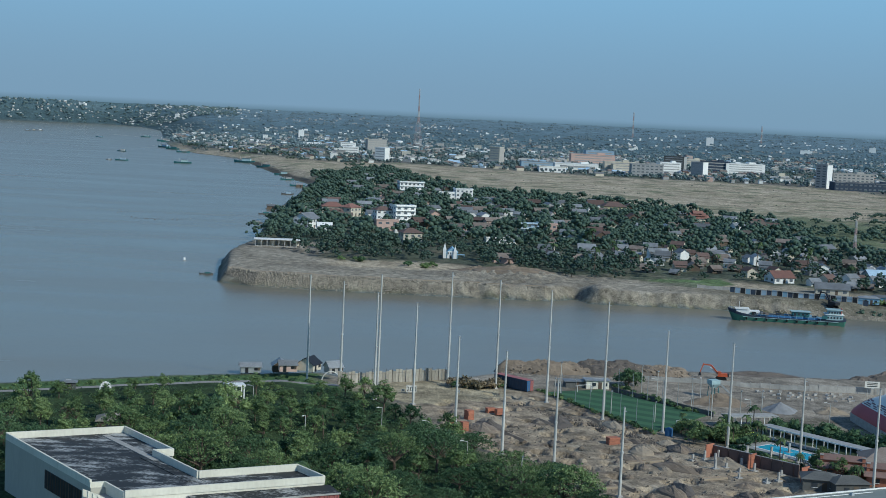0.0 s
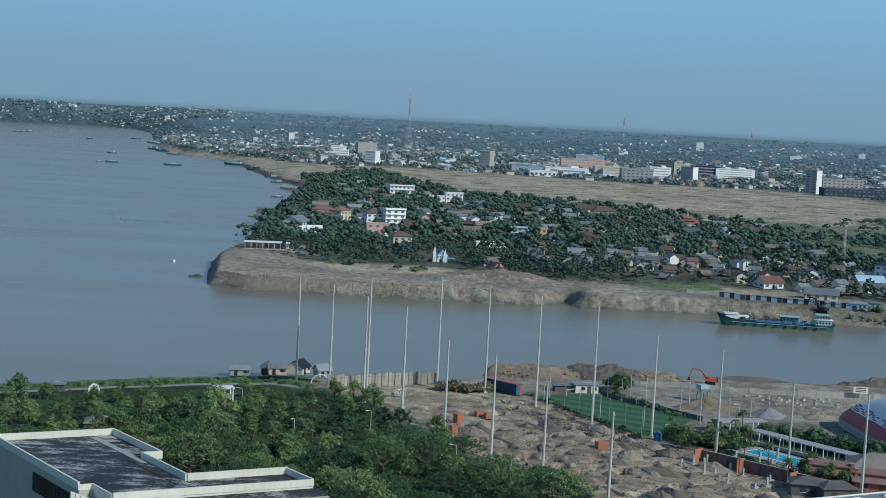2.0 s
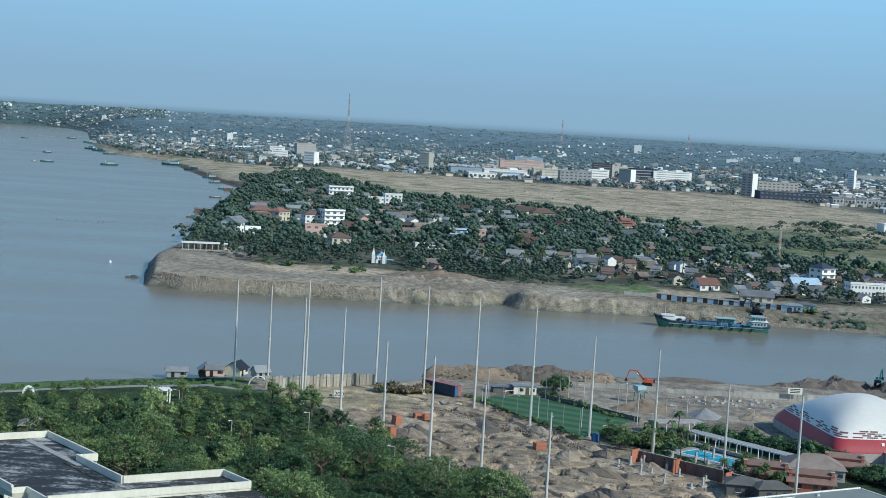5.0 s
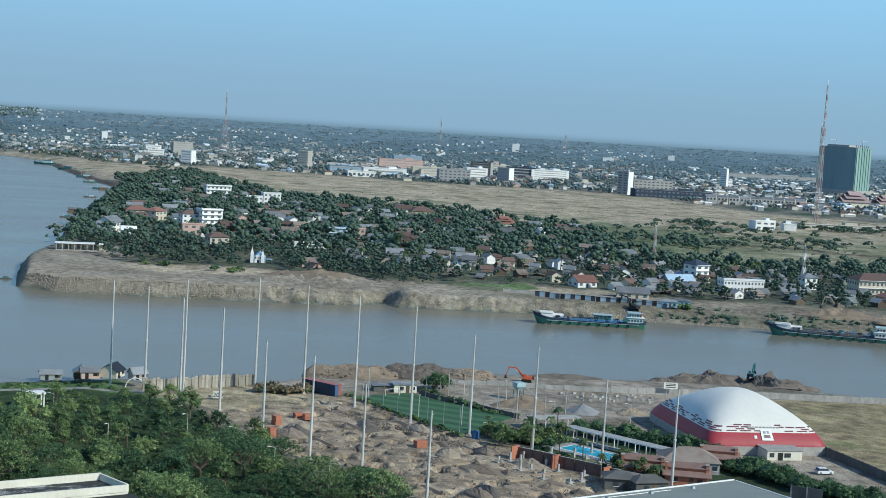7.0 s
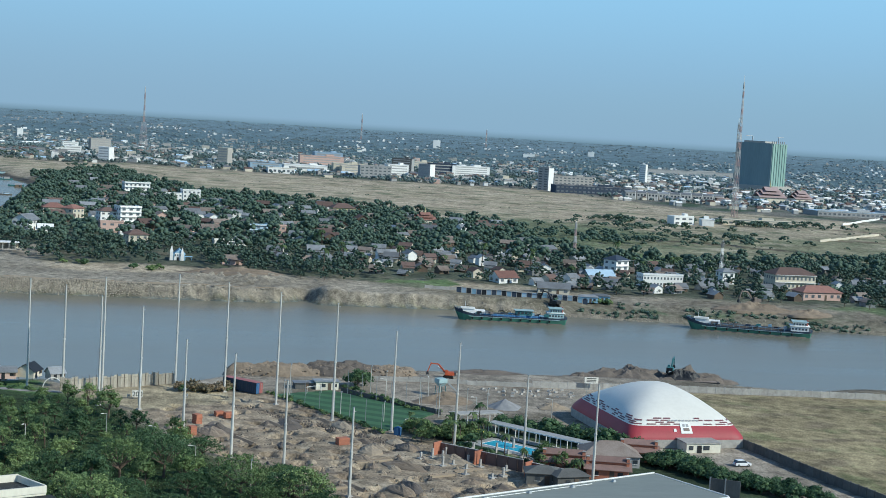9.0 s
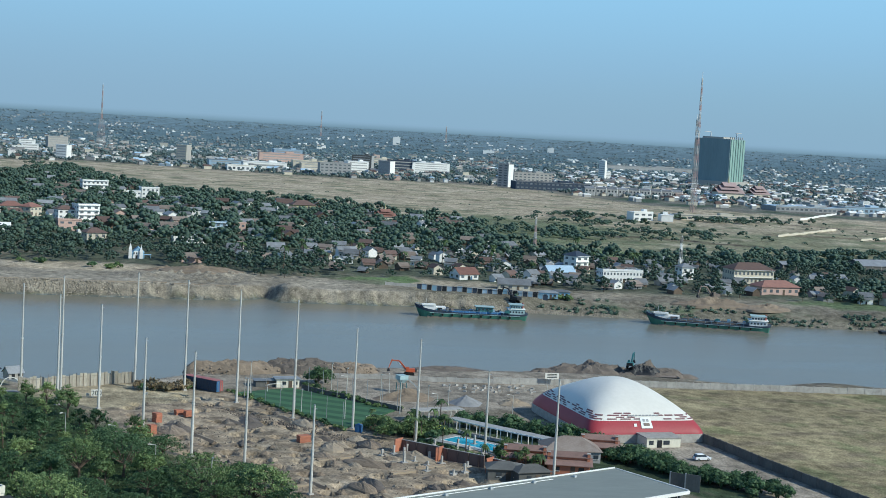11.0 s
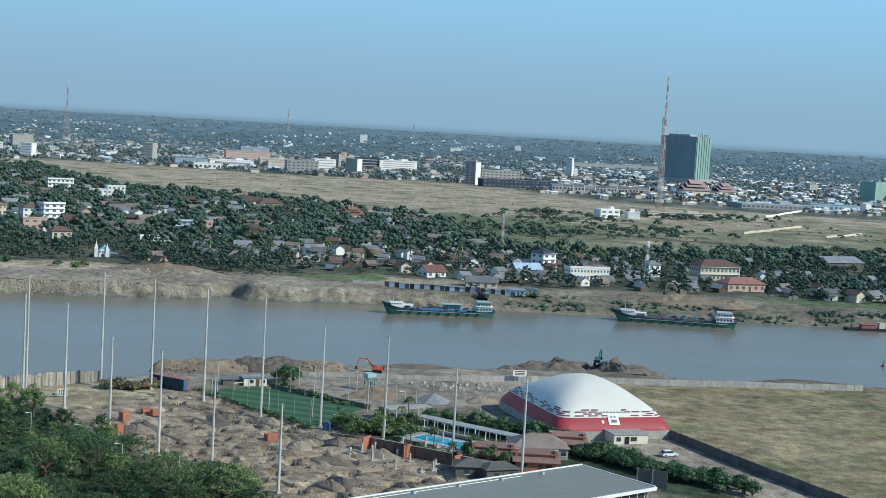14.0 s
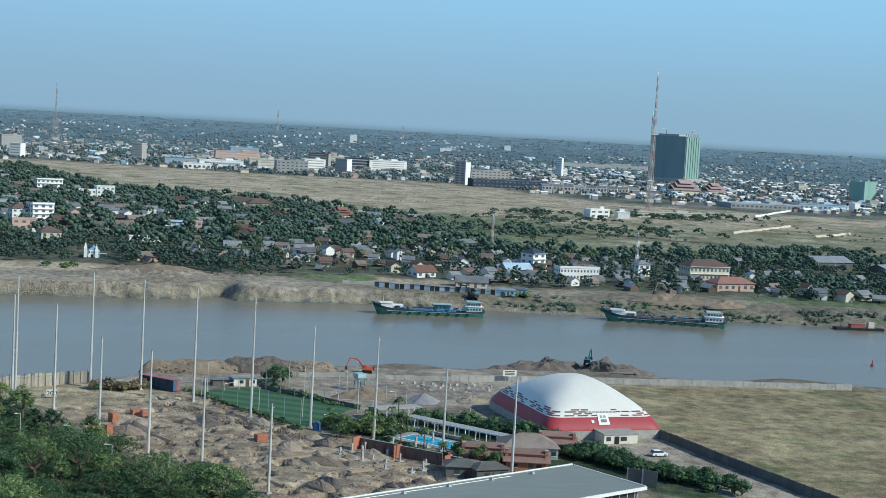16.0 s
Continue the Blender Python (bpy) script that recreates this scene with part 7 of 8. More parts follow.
def tin_shed(x, y, rz, L, D, h, label):
    e = thing("tin_shed", x, y, level(x, y), rz, label, "shed")
    KEY.append((x, y, L * 0.5))
    part("wall", Form().box(0, 0, -0.5, L, D, h + 0.5).gable_end(0, 0, h, L, D, D * 0.16), "dark_wall", e)
    part("roof", Form().gable(0, 0, h, L, D, D * 0.16, over=0.8), "tin", e, "wide pale tin gable roof")
    for k in range(5):
        part("post", Form().box(-L / 2 + 0.5 + k * (L - 1) / 4, -D / 2 - 0.1, 0, 0.3, 0.3, h), "concrete", e)
    part("door", Form().box(0, -D / 2 - 0.05, 0, 4, 0.12, 3), "dark", e)


tin_shed(492, 900, 12, 30, 20, 5.5, "large open tin shed with a wide pale roof among trees")
tin_shed(520, 868, 30, 26, 16, 5.0, "tin shed with a pale roof among trees")
tin_shed(432, 900, 5, 14, 9, 3.5, "small tin shed with a pale roof behind trees")

# masts in the village
def lattice(name, x, y, z, h, base, tip, label, colours=("mast_red", "mast_white"), bays=10, thin=0.1):
    """A square lattice mast in painted bands."""
    e = thing(name, x, y, z, 20, label, "mast")
    for k in range(bays):
        f = Form()
        z0, z1 = h * k / bays, h * (k + 1) / bays
        b0, b1 = base + (tip - base) * (k / bays) ** 0.7, base + (tip - base) * ((k + 1) / bays) ** 0.7
        c0 = [(s * b0 / 2, t * b0 / 2, z0) for s, t in ((-1, -1), (1, -1), (1, 1), (-1, 1))]
        c1 = [(s * b1 / 2, t * b1 / 2, z1) for s, t in ((-1, -1), (1, -1), (1, 1), (-1, 1))]
        for i in range(4):
            j = (i + 1) % 4
            f.tube(c0[i], c1[i], thin, n=4)
            f.tube(c0[i], c1[j], thin * 0.7, n=4)
            f.tube(c0[j], c1[i], thin * 0.7, n=4)
            f.tube(c1[i], c1[j], thin * 0.7, n=4)
        tagged(part("section", f, colours[k % 2], e), kind="stuff")
    part("antenna", Form().tube((0, 0, h), (0, 0, h * 1.05), thin, n=4), "white", e)
    return e


lattice("telecom_mast", 325, 822, level(325, 822), 24, 1.8, 1.0, "pale lattice telecom mast with aerials", ("white", "tin"), 6, 0.12)
lattice("telecom_mast", 258, 905, level(258, 905), 26, 2.0, 0.8, "red and white lattice telecom mast", bays=6, thin=0.12)


# houses of the village
def cottage(wall, roof, w, d, h, rh, label, storeys=1):
    e = thing("cottage", 0, 0, -400, 0, label, "house", "village houses")
    part("wall", Form().box(0, 0, -0.4, w, d, h + 0.4).gable_end(0, 0, h, w, d, rh), wall, e)
    part("roof", Form().gable(0, 0, h, w, d, rh, over=0.7), roof, e)
    part("porch_roof", Form().put([(-w / 2, -d / 2, h * 0.85), (w / 2, -d / 2, h * 0.85), (w / 2, -d / 2 - 2.2, h * 0.62), (-w / 2, -d / 2 - 2.2, h * 0.62), (-w / 2, -d / 2, h * 0.85 - 0.1), (w / 2, -d / 2, h * 0.85 - 0.1), (w / 2, -d / 2 - 2.2, h * 0.62 - 0.1), (-w / 2, -d / 2 - 2.2, h * 0.62 - 0.1)],
                                  [(3, 2, 1, 0), (4, 5, 6, 7), (0, 1, 5, 4), (1, 2, 6, 5), (2, 3, 7, 6), (3, 0, 4, 7)]), roof, e)
    part("door", Form().box(0, -d / 2 - 0.03, 0, 1.0, 0.1, 2.0), "dark", e)
    for f in range(storeys):
        part("window", Form().box(-0.3 * w, -d / 2 - 0.03, f * h / storeys + 1.0, 1.1, 0.1, 1.1), "dark", e)
        part("window", Form().box(w / 2 + 0.03, 0, f * h / storeys + 1.0, 0.1, 1.2, 1.1), "dark", e)
    PATTERNS.append(e)
    return e


COTTAGES = [cottage(*a) for a in (
    ("tin", "tin", 11, 8, 3.4, 2.2, "tin-walled village house with grey tin roof"),
    ("wood", "rust", 10, 8, 3.6, 2.6, "dark wooden village house with rusty roof"),
    ("white", "tin", 9, 8, 4.0, 2.2, "whitewashed village house with tin roof"),
    ("cream", "tin", 12, 9, 4.2, 2.8, "cream village house with grey tin roof"),
    ("wood", "tin", 8, 7, 3.2, 2.2, "small wooden village house with pale tin roof"),
    ("cream", "tile_brown", 10, 8, 5.4, 2.4, "cream two-storey village house with brown roof", 2),
    ("white", "tin", 9, 7, 5.6, 2.2, "white two-storey village house with tin roof", 2),
    ("tin", "rust", 9, 8, 3.6, 2.0, "tin-walled village house with rusty brown roof"))]


def back_house(wall, roof, w, d, h, rh, label):
    """A house farther back, of which little but the roof shows between the trees."""
    e = thing("cottage", 0, 0, -400, 0, label, "house", "village houses")
    part("wall", Form().box(0, 0, -0.4, w, d, h + 0.4).gable_end(0, 0, h, w, d, rh), wall, e)
    part("roof", Form().gable(0, 0, h, w, d, rh, over=0.7), roof, e)
    part("door", Form().box(0, -d / 2 - 0.03, 0, 1.2, 0.1, 2.0), "dark", e)
    PATTERNS.append(e)
    return e


BACK_HOUSES = [back_house(*a) for a in (
    ("cream", "tin", 12, 8, 5.0, 2.2, "cream village house with grey tin roof between trees"), ("white", "tin", 10, 8, 5.6, 2.0, "white village house with tin roof between trees"),
    ("wood", "tile_brown", 12, 9, 4.6, 2.6, "wooden village house with brown roof between trees"), ("pink", "rust", 11, 8, 5.0, 2.2, "pinkish village house with rusty roof between trees"),
    ("grey", "tin", 11, 8, 5.0, 2.0, "grey village house with tin roof between trees"), ("wood", "rust", 11, 8, 4.6, 2.2, "dark wooden village house with rusty roof between trees"))]
rv = random.Random(5)
BELT = [(-62, 776), (14, 776), (40, 748), (76, 724), (102, 716), (112, 752), (100, 800), (50, 815), (-62, 840)]
FRONT = [(95, 800), (120, 760), (150, 768), (217, 732), (330, 722), (470, 690), (520, 760), (380, 900), (300, 920), (190, 940), (100, 900), (50, 830)]
BACK = [(-90, 900), (50, 840), (190, 950), (300, 925), (260, 1030), (290, 1230), (190, 1350), (20, 1480), (-70, 1800), (-115, 1500), (-105, 1100)]
spots = [(p, 1.0) for p in scatter(FRONT, 13.2, rv)] + [(p, 0.7) for p in scatter(BACK, 25, rv)]
for (x, y), keep in spots:
    if inside(np.array([x]), np.array([y]), BELT)[0] < 0 and rv.random() < keep * (0.68 if x < 320 else 0.35) and clear_of(x, y, [(a, b, c + 4.5) for a, b, c in KEY]):
        KEY.append((x, y, 5.5))
        s = rv.uniform(0.55, 0.85) if y < 950 else rv.uniform(0.75, 1.05)
        copy_thing(rv.choice(COTTAGES if y < 950 else BACK_HOUSES), pose(x, y, level(x, y), 0, 0, rv.choice((10, 100, 25, -20)) + rv.uniform(-12, 12)) @ Matrix.Diagonal((s, s, s, 1)))


# trees of the village: the front rows one by one, the rest as one wood
def merge_trees(name, places, protos, r, label, tall=1.0, leaf="leaf_village"):
    """The crowns of many trees as one mesh."""
    vs, ls, cs, k = [], [], [], 0
    src = []
    for p in protos:
        me = next(c for c in p.children if c.name.startswith("crown")).data
        co = np.empty(len(me.vertices) * 3)
        me.vertices.foreach_get("co", co)
        loops, counts = np.empty(len(me.loops), np.int32), np.empty(len(me.polygons), np.int32)
        me.loops.foreach_get("vertex_index", loops)
        me.polygons.foreach_get("loop_total", counts)
        src.append((co.reshape(-1, 3), loops, counts))
    zs = height(np.array([p[0] for p in places]), np.array([p[1] for p in places]))
    for (x, y, s), z in zip(places, zs):
        co, loops, counts = r.choice(src)
        a = r.uniform(0, 6.28)
        c, n = math.cos(a) * s, math.sin(a) * s
        vs.append(np.stack([co[:, 0] * c - co[:, 1] * n + x, co[:, 0] * n + co[:, 1] * c + y, co[:, 2] * s * tall * r.uniform(0.85, 1.15) + z], -1))
        ls.append(loops + k)
        cs.append(counts)
        k += len(co)
    me = bpy.data.meshes.new(name)
    V, L, C = np.concatenate(vs), np.concatenate(ls).astype(np.int32), np.concatenate(cs)
    me.vertices.add(len(V))
    me.vertices.foreach_set("co", V.ravel())
    me.loops.add(len(L))
    me.loops.foreach_set("vertex_index", L)
    me.polygons.add(len(C))
    me.polygons.foreach_set("loop_start", np.concatenate([[0], np.cumsum(C)[:-1]]).astype(np.int32))
    me.update(calc_edges=True)
    me.materials.append(M[leaf])
    return tagged(new(name, me), label, "woods", kind="stuff")


rest = []
singles = 0
for x, y in scatter(VILLAGE, 9.6, rv):
    d = min(math.hypot(x - a, y - b) - c for a, b, c in KEY)
    belt = inside(np.array([x]), np.array([y]), BELT)[0] > -2
    front = y < 880 and x > 60 and not belt
    if d < (-1.5 if front else 1.0) or level(x, y) < 3:
        continue
    if front and rv.random() < (0.38 if x < 200 else 0.22) or not belt and waves(np.array([x]), np.array([y]), 46, 77)[0] > (0.6 if y < 1000 else 0.85):
        continue
    # keep the view of the large houses open towards the river
    if any(abs(x - a) < c * 0.8 and 0 < b - y < 34 for a, b, c in KEY[2:30]) or any(abs(x - a) < 3.5 and 0 < b - y < 9 for a, b, _ in KEY[30:]):
        continue
    if singles < 70 and y < 800:
        plant(FARTREE if rv.random() < 0.85 else PALM, x, y, rv.uniform(0.5, 0.85), "front trees of the village", rv)
        singles += 1
    else:
        rest.append((x, y, rv.uniform(0.8, 1.2) if belt else rv.choice((0.5, 0.65, 0.8, 0.95, 1.1, 1.3)) if not front else (rv.uniform(0.42, 0.85) if x < 200 else rv.uniform(0.6, 1.15))))
merge_trees("village_wood", [p for p in rest if p[1] < 880], LOWTREE, rv, "dense dark green trees among the village houses")
merge_trees("village_wood", [p for p in rest if p[1] >= 880], BACKTREE, rv, "dark green trees behind the village houses")
for k in range(40):
    x, y = rv.uniform(60, 330), rv.uniform(760, 930)
    if clear_of(x, y, KEY):
        plant(PALM, x, y, 1.3, "palms among the village houses", rv)
scrub = []
for k in range(900):
    x, y = rv.uniform(120, 900), rv.uniform(760, 1700)
    if inside(np.array([x]), np.array([y]), VILLAGE)[0] < 0 and inside(np.array([x]), np.array([y]), TOWN)[0] < 0 and waves(np.array([x]), np.array([y]), 220, 19)[0] + rv.uniform(-0.4, 0.4) > 0.15 and y < 1200 + 0.3 * x:
        scrub.append((x, y, rv.uniform(0.2, 0.5)))
for x, y, n, s in ((430, 1400, 26, 40), (460, 1395, 26, 30), (300, 1150, 22, 60), (470, 880, 24, 50), (560, 1440, 30, 50), (370, 1120, 60, 60), (450, 1180, 60, 80), (420, 1300, 40, 70), (640, 1430, 40, 50), (590, 1400, 24, 30), (560, 1030, 60, 36), (570, 970, 60, 40), (500, 1010, 20, 16), (425, 780, 50, 26), (440, 745, 40, 24), (390, 770, 24, 14)):
    scrub += [(x + rv.gauss(0, s * 0.7), y + rv.gauss(0, s * 0.3), rv.uniform(0.6, 1.1)) for _ in range(n)]
for x, y, n, s, t in ((-330, 2420, 26, 40, 0.9), (-290, 2360, 20, 30, 1.0), (-240, 2400, 26, 50, 0.9), (-215, 2200, 12, 20, 0.7), (-150, 2200, 16, 30, 0.8), (-120, 2050, 14, 22, 0.8), (-420, 2600, 26, 40, 0.9), (395, 722, 22, 16, 0.75), (420, 735, 22, 18, 0.9), (372, 760, 14, 12, 0.8), (300, 742, 12, 14, 0.7), (262, 752, 10, 10, 0.6)):
    scrub += [(x + rv.gauss(0, s * 0.6), y + rv.gauss(0, s * 0.4), t * rv.uniform(0.6, 1.2)) for _ in range(n)]
for k in range(700):
    x, y = rv.uniform(-60, 900), rv.uniform(1350, 2100)
    if inside(np.array([x]), np.array([y]), VILLAGE)[0] < -5 and inside(np.array([x]), np.array([y]), TOWN)[0] < -10 and waves(np.array([x * 0.22]), np.array([y]), 36, 42)[0] > 0.35:
        scrub.append((x, y, rv.uniform(0.12, 0.28)))
merge_trees("scrub", scrub, BACKTREE, rv, "scattered bushes and trees on the dry plain", 0.8)

# stone facing of the embankment
rk = random.Random(9)
stones = Form()
line = [(-106, 706), (-86, 691), (-59, 687), (8, 685), (53, 686), (66, 698), (73, 684), (135, 684), (192, 672), (232, 665), (305, 654), (384, 637)]
bed = []
for k in range(13000):
    i = rk.randrange(len(line) - 1)
    (x0, y0), (x1, y1) = line[i], line[i + 1]
    if i > 2 and rk.random() < (0.78 if i == 3 else 0.985 if i < 6 else 0.97 if i == 6 else 0.62):
        continue
    s, q = rk.random(), rk.uniform(-0.5, 6.4) if i < 7 else rk.uniform(-0.5, 12) * rk.random()
    L = math.hypot(x1 - x0, y1 - y0)
    bed.append((x0 + (x1 - x0) * s - (y1 - y0) / L * q, y0 + (y1 - y0) * s + (x1 - x0) / L * q))
beds = height(np.array([p[0] for p in bed]), np.array([p[1] for p in bed]))
for (x, y), z in zip(bed, beds):
    r, z = rk.uniform(0.3, 0.75), max(float(z), 0.0) - 0.12
    stones.put([(x + r * rk.uniform(0.6, 1.2), y, z), (x, y + r * rk.uniform(0.6, 1.2), z), (x - r * rk.uniform(0.6, 1.2), y, z), (x, y - r * rk.uniform(0.6, 1.2), z), (x + rk.uniform(-0.3, 0.3), y + rk.uniform(-0.3, 0.3), z + r * rk.uniform(0.5, 0.9))],
               [(0, 1, 4), (1, 2, 4), (2, 3, 4), (3, 0, 4)])
tagged(new("embankment_stones", stones.mesh("embankment_stones", "rock")), "rough brown stone facing of the embankment", "stones", kind="stuff")
heap("earth_mound", 38, 730, 22, 9, 3.0, "soil", "brown heap of spoil on the embankment", seed=23, ragged=0.35)
heap("earth_mound", 20, 742, 14, 7, 2.4, "soil", "brown heap of spoil on the embankment", seed=24, ragged=0.35)
heap("earth_mound", 290, 684, 22, 8, 3.4, "soil", "brown heap of earth above the moored barge", seed=26, ragged=0.4)
heap("earth_mound", 315, 676, 16, 6, 2.6, "soil", "brown heap of earth above the moored barge", seed=27, ragged=0.4)
excavator(292, 690, 7.5, 200, "rust", "rusty crane excavator on the far bank", 1.3)
excavator(186, 682, level(186, 682), 120, "dark", "dark crane excavator beside the painted wall", 1.2)
for k in range(22):
    x, y = (-9, 752) if k < 7 else ((-45, 768) if k < 12 else (210, 690))
    plant(BUSH, x + rv.gauss(0, 4), y + rv.gauss(0, 3), 1.3, "bushes on the far bank", rv)
bk = random.Random(3)
bank = Form()
for k in range(430):
    x = bk.uniform(185, 420)
    y = 672 - 0.19 * (x - 205) + bk.uniform(1, 22)
    if waves(np.array([x]), np.array([y]), 30, 66)[0] > -0.1:
        sprays(bank, (x, y, level(x, y) + 0.4), bk.uniform(0.8, 2.0), 3, 8, 0.36, bk)
tagged(new("bank_scrub", bank.mesh("bank_scrub", "leaf_village")), "low green scrub on the far bank", "scrub", kind="stuff")

# low kerb along the crest of the embankment
for (x0, y0), (x1, y1) in zip(line[1:4], line[2:5]):
    L = math.hypot(x1 - x0, y1 - y0)
    f = Form()
    ox, oy = -(y1 - y0) / L * 7.0, (x1 - x0) / L * 7.0
    n = int(L / 6)
    for k in range(n):
        q = (k + 0.5) / n
        x, y = x0 + (x1 - x0) * q + ox, y0 + (y1 - y0) * q + oy
        f.box(x, y, level(x, y) - 0.5, L / n, 1.0, 0.8, math.degrees(math.atan2(y1 - y0, x1 - x0)))
    tagged(new("kerb", f.mesh("kerb", "sand")), "pale low earth kerb along the embankment crest", "kerb", kind="structure")


# ---- the town beyond the plain ----
def town_block(name, x, y, rz, w, d, floors, fh, wall, side, label, z=None, roof=None, bands=True, ribbon=False):
    """A far building with a row of windows on each storey."""
    e = thing(name, x, y, level(x, y) if z is None else z, rz, label, "building", "town buildings")
    h = floors * fh
    part("wall", Form().box(0, 0, -2, w, d, h + 2), wall, e)
    if side != wall:
        part("side_wall", Form().box(w / 2 + 0.1, 0, -2, 0.2, d - 0.1, h + 2), side, e)
    part("roof", Form().box(0, 0, h, w + 0.8, d + 0.8, 0.5), roof or wall, e)
    if not ribbon:
        part("parapet", Form().box(0, -d / 2, h + 0.5, w, 0.4, 0.9), wall, e)
    if not ribbon or w > 25:
        part("stair_head", Form().box(w * 0.2, 0, h + 0.5, w * 0.18, d * 0.4, 2.6), wall, e)
    n = max(2, int(w / 6.5))
    if ribbon:
        for f in range(floors):
            # grey instead of glass puts haze into these far windows
            part("ribbon_window", Form().box(0, -d / 2 - 0.05, f * fh + fh * 0.35, w * 0.84, 0.2, fh * 0.3), "grey", e)
    elif bands:
        for f in range(floors):
            for k in range(n):
                part("window", Form().box(-w / 2 + (k + 0.5) * w / n, -d / 2 - 0.05, f * fh + fh * 0.3, w / n * 0.55, 0.2, fh * 0.4), "pane_hazed", e)
    return e


TAKEN = []


def landmark(x, y, rz, w, d, floors, wall, side, label, fh=3.5, **kw):
    TAKEN.append((x, y, max(w, d) * 0.6))
    kw.setdefault("ribbon", math.hypot(x, y) > 2250 and kw.get("bands", True))
    return town_block("town_building", x, y, rz, w, d, floors, fh, wall, side, label, **kw)


landmark(515, 2505, 6, 68, 22, 5, "white", "white", "long white five-storey block with window bands", 3.6)
# grey front and white end paint in how the sun falls on it
landmark(542, 2080, -40, 17, 17, 9, "grey", "white", "tower block, shaded front painted grey, sunlit end painted white", 3.6)
landmark(876, 2640, -35, 12, 12, 9, "white", "white", "narrow bright white tower block", 4.0)
landmark(598, 2035, 2, 112, 26, 2, "navy", "grey", "long low dark blue hall building", 5.5, roof="tin")
landmark(600, 2150, 2, 60, 26, 5, "concrete", "grey", "raw concrete frame of an unfinished block", 4.0)
landmark(504, 1392, 10, 22, 14, 2, "white", "pale_blue", "white two-storey building with flat roof on the plain", 4.0)
landmark(530, 1388, 80, 18, 12, 1, "white", "white", "white gabled shed on the plain", 6.0)
landmark(600, 1440, 4, 78, 20, 1, "cream", "white", "long low pale warehouse building", 5.0, roof="tin")
landmark(856, 1752, 3, 100, 40, 1, "grey", "white", "wide grey warehouse with pale blue roof", 6.0, roof="pale_blue")
landmark(948, 1770, 3, 70, 34, 1, "pale_blue", "white", "blue-grey warehouse with pale roof", 8.0, roof="tin")


def plain_wall(x, y, rz, L, h, material, label):
    e = thing("boundary_wall", x, y, 0, rz, label, "wall", "boundary walls on the plain")
    n = round(L / 16)
    c, k_ = math.cos(radians(rz)), math.sin(radians(rz))
    for k in range(n):
        u = -L / 2 + (k + 0.5) * L / n
        part("panel", Form().box(u, 0, level(x + u * c, y + u * k_) - 0.4, L / n, 0.4, h + 0.4), material, e)


plain_wall(826, 1635, 53, 285, 2.2, "white", "long white boundary wall on the dry plain")
plain_wall(639, 1293, 47.5, 190, 2.0, "cream", "long cream boundary wall on the dry plain")
plain_wall(689, 1249, 42.7, 100, 1.8, "cream", "long cream boundary wall on the dry plain")
landmark(1172, 2045, 30, 34, 26, 9, "net_green", "net_green", "block wrapped in green netting under construction", 3.8, bands=False)
landmark(1212, 2030, 10, 16, 16, 7, "white", "white", "white block under construction", 3.6)
landmark(-162, 2600, 5, 28, 18, 3, "white", "white", "white hall with flat roof in the old town", 4.0)
landmark(-190, 2960, 8, 30, 18, 3, "white", "cream", "white block in the old town", 3.6)
landmark(-95, 2330, -25, 18, 16, 5, "white", "white", "white stepped mill building", 4.0)
landmark(-125, 2760, 15, 36, 20, 6, "concrete", "grey", "raw concrete frame of a tall block", 4.0)
landmark(90, 2420, -30, 18, 16, 7, "cream", "concrete", "slim unfinished concrete block", 4.0)
landmark(215, 2360, 3, 70, 30, 1, "white", "white", "white-roofed warehouse at the edge of town", 9.0, roof="white")
landmark(150, 2330, 3, 50, 24, 2, "pale_blue", "navy", "blue warehouse at the edge of town", 5.0, roof="tin")
landmark(300, 2330, 3, 60, 20, 3, "cream", "white", "long cream block at the edge of town", 4.0)
landmark(272, 2665, 3, 80, 24, 4, "pink", "pink", "long pinkish block in town", 4.5)
landmark(284, 2352, 3, 50, 20, 4, "cream", "cream", "pale yellow four-storey block in town", 4.0)
landmark(308, 2210, 3, 48, 20, 4, "grey", "white", "pale grey block with white end wall", 4.5)
landmark(389, 2450, -20, 34, 24, 7, "dark_wall", "grey", "dark grey tower block", 3.8)
landmark(463, 2730, 3, 50, 20, 4, "cream", "white", "long cream block behind the tower", 4.0)
landmark(466, 2505, 3, 46, 24, 4, "navy", "teal", "dark blue-green hall beside the white block", 5.0)
landmark(164, 2186, 3, 40, 26, 1, "white", "white", "white gabled warehouse at the edge of town", 8.0, roof="cream")
landmark(-1150, 4690, -14, 22, 12, 1, "white", "white", "bright white far riverside block", 5.0, bands=False)
landmark(-1430, 4560, -17, 24, 12, 1, "cream", "white", "cream far riverside block", 5.0, bands=False)
landmark(-920, 4600, -12, 16, 12, 1, "white", "white", "white far riverside hall", 5.0, bands=False)
landmark(-810, 4480, -10, 12, 10, 2, "white", "white", "white far riverside tower", 5.0, bands=False)
landmark(352, 2280, 10, 34, 20, 5, "white", "white", "white block at the edge of town", 4.0)
landmark(395, 2250, -35, 20, 18, 6, "grey", "white", "grey block at the edge of town", 4.0)
landmark(330, 3100, 3, 60, 34, 2, "pale_blue", "pale_blue", "sky-blue hall in town", 8.0, roof="pale_blue")
for az, r, w, fl, txt in ((10.29, 4100, 20, 5, "white tower on the edge of the far town"), (16.3, 4150, 18, 3, "pale block on the edge of the far town"), (13.9, 3900, 30, 2, "white block in the far town"), (-5.5, 3500, 13, 4, "pale tower in the far town")):
    landmark(r * math.sin(radians(az)), r * math.cos(radians(az)), -az, w, 24, fl, "white", "white", txt, 4.0, bands=False)


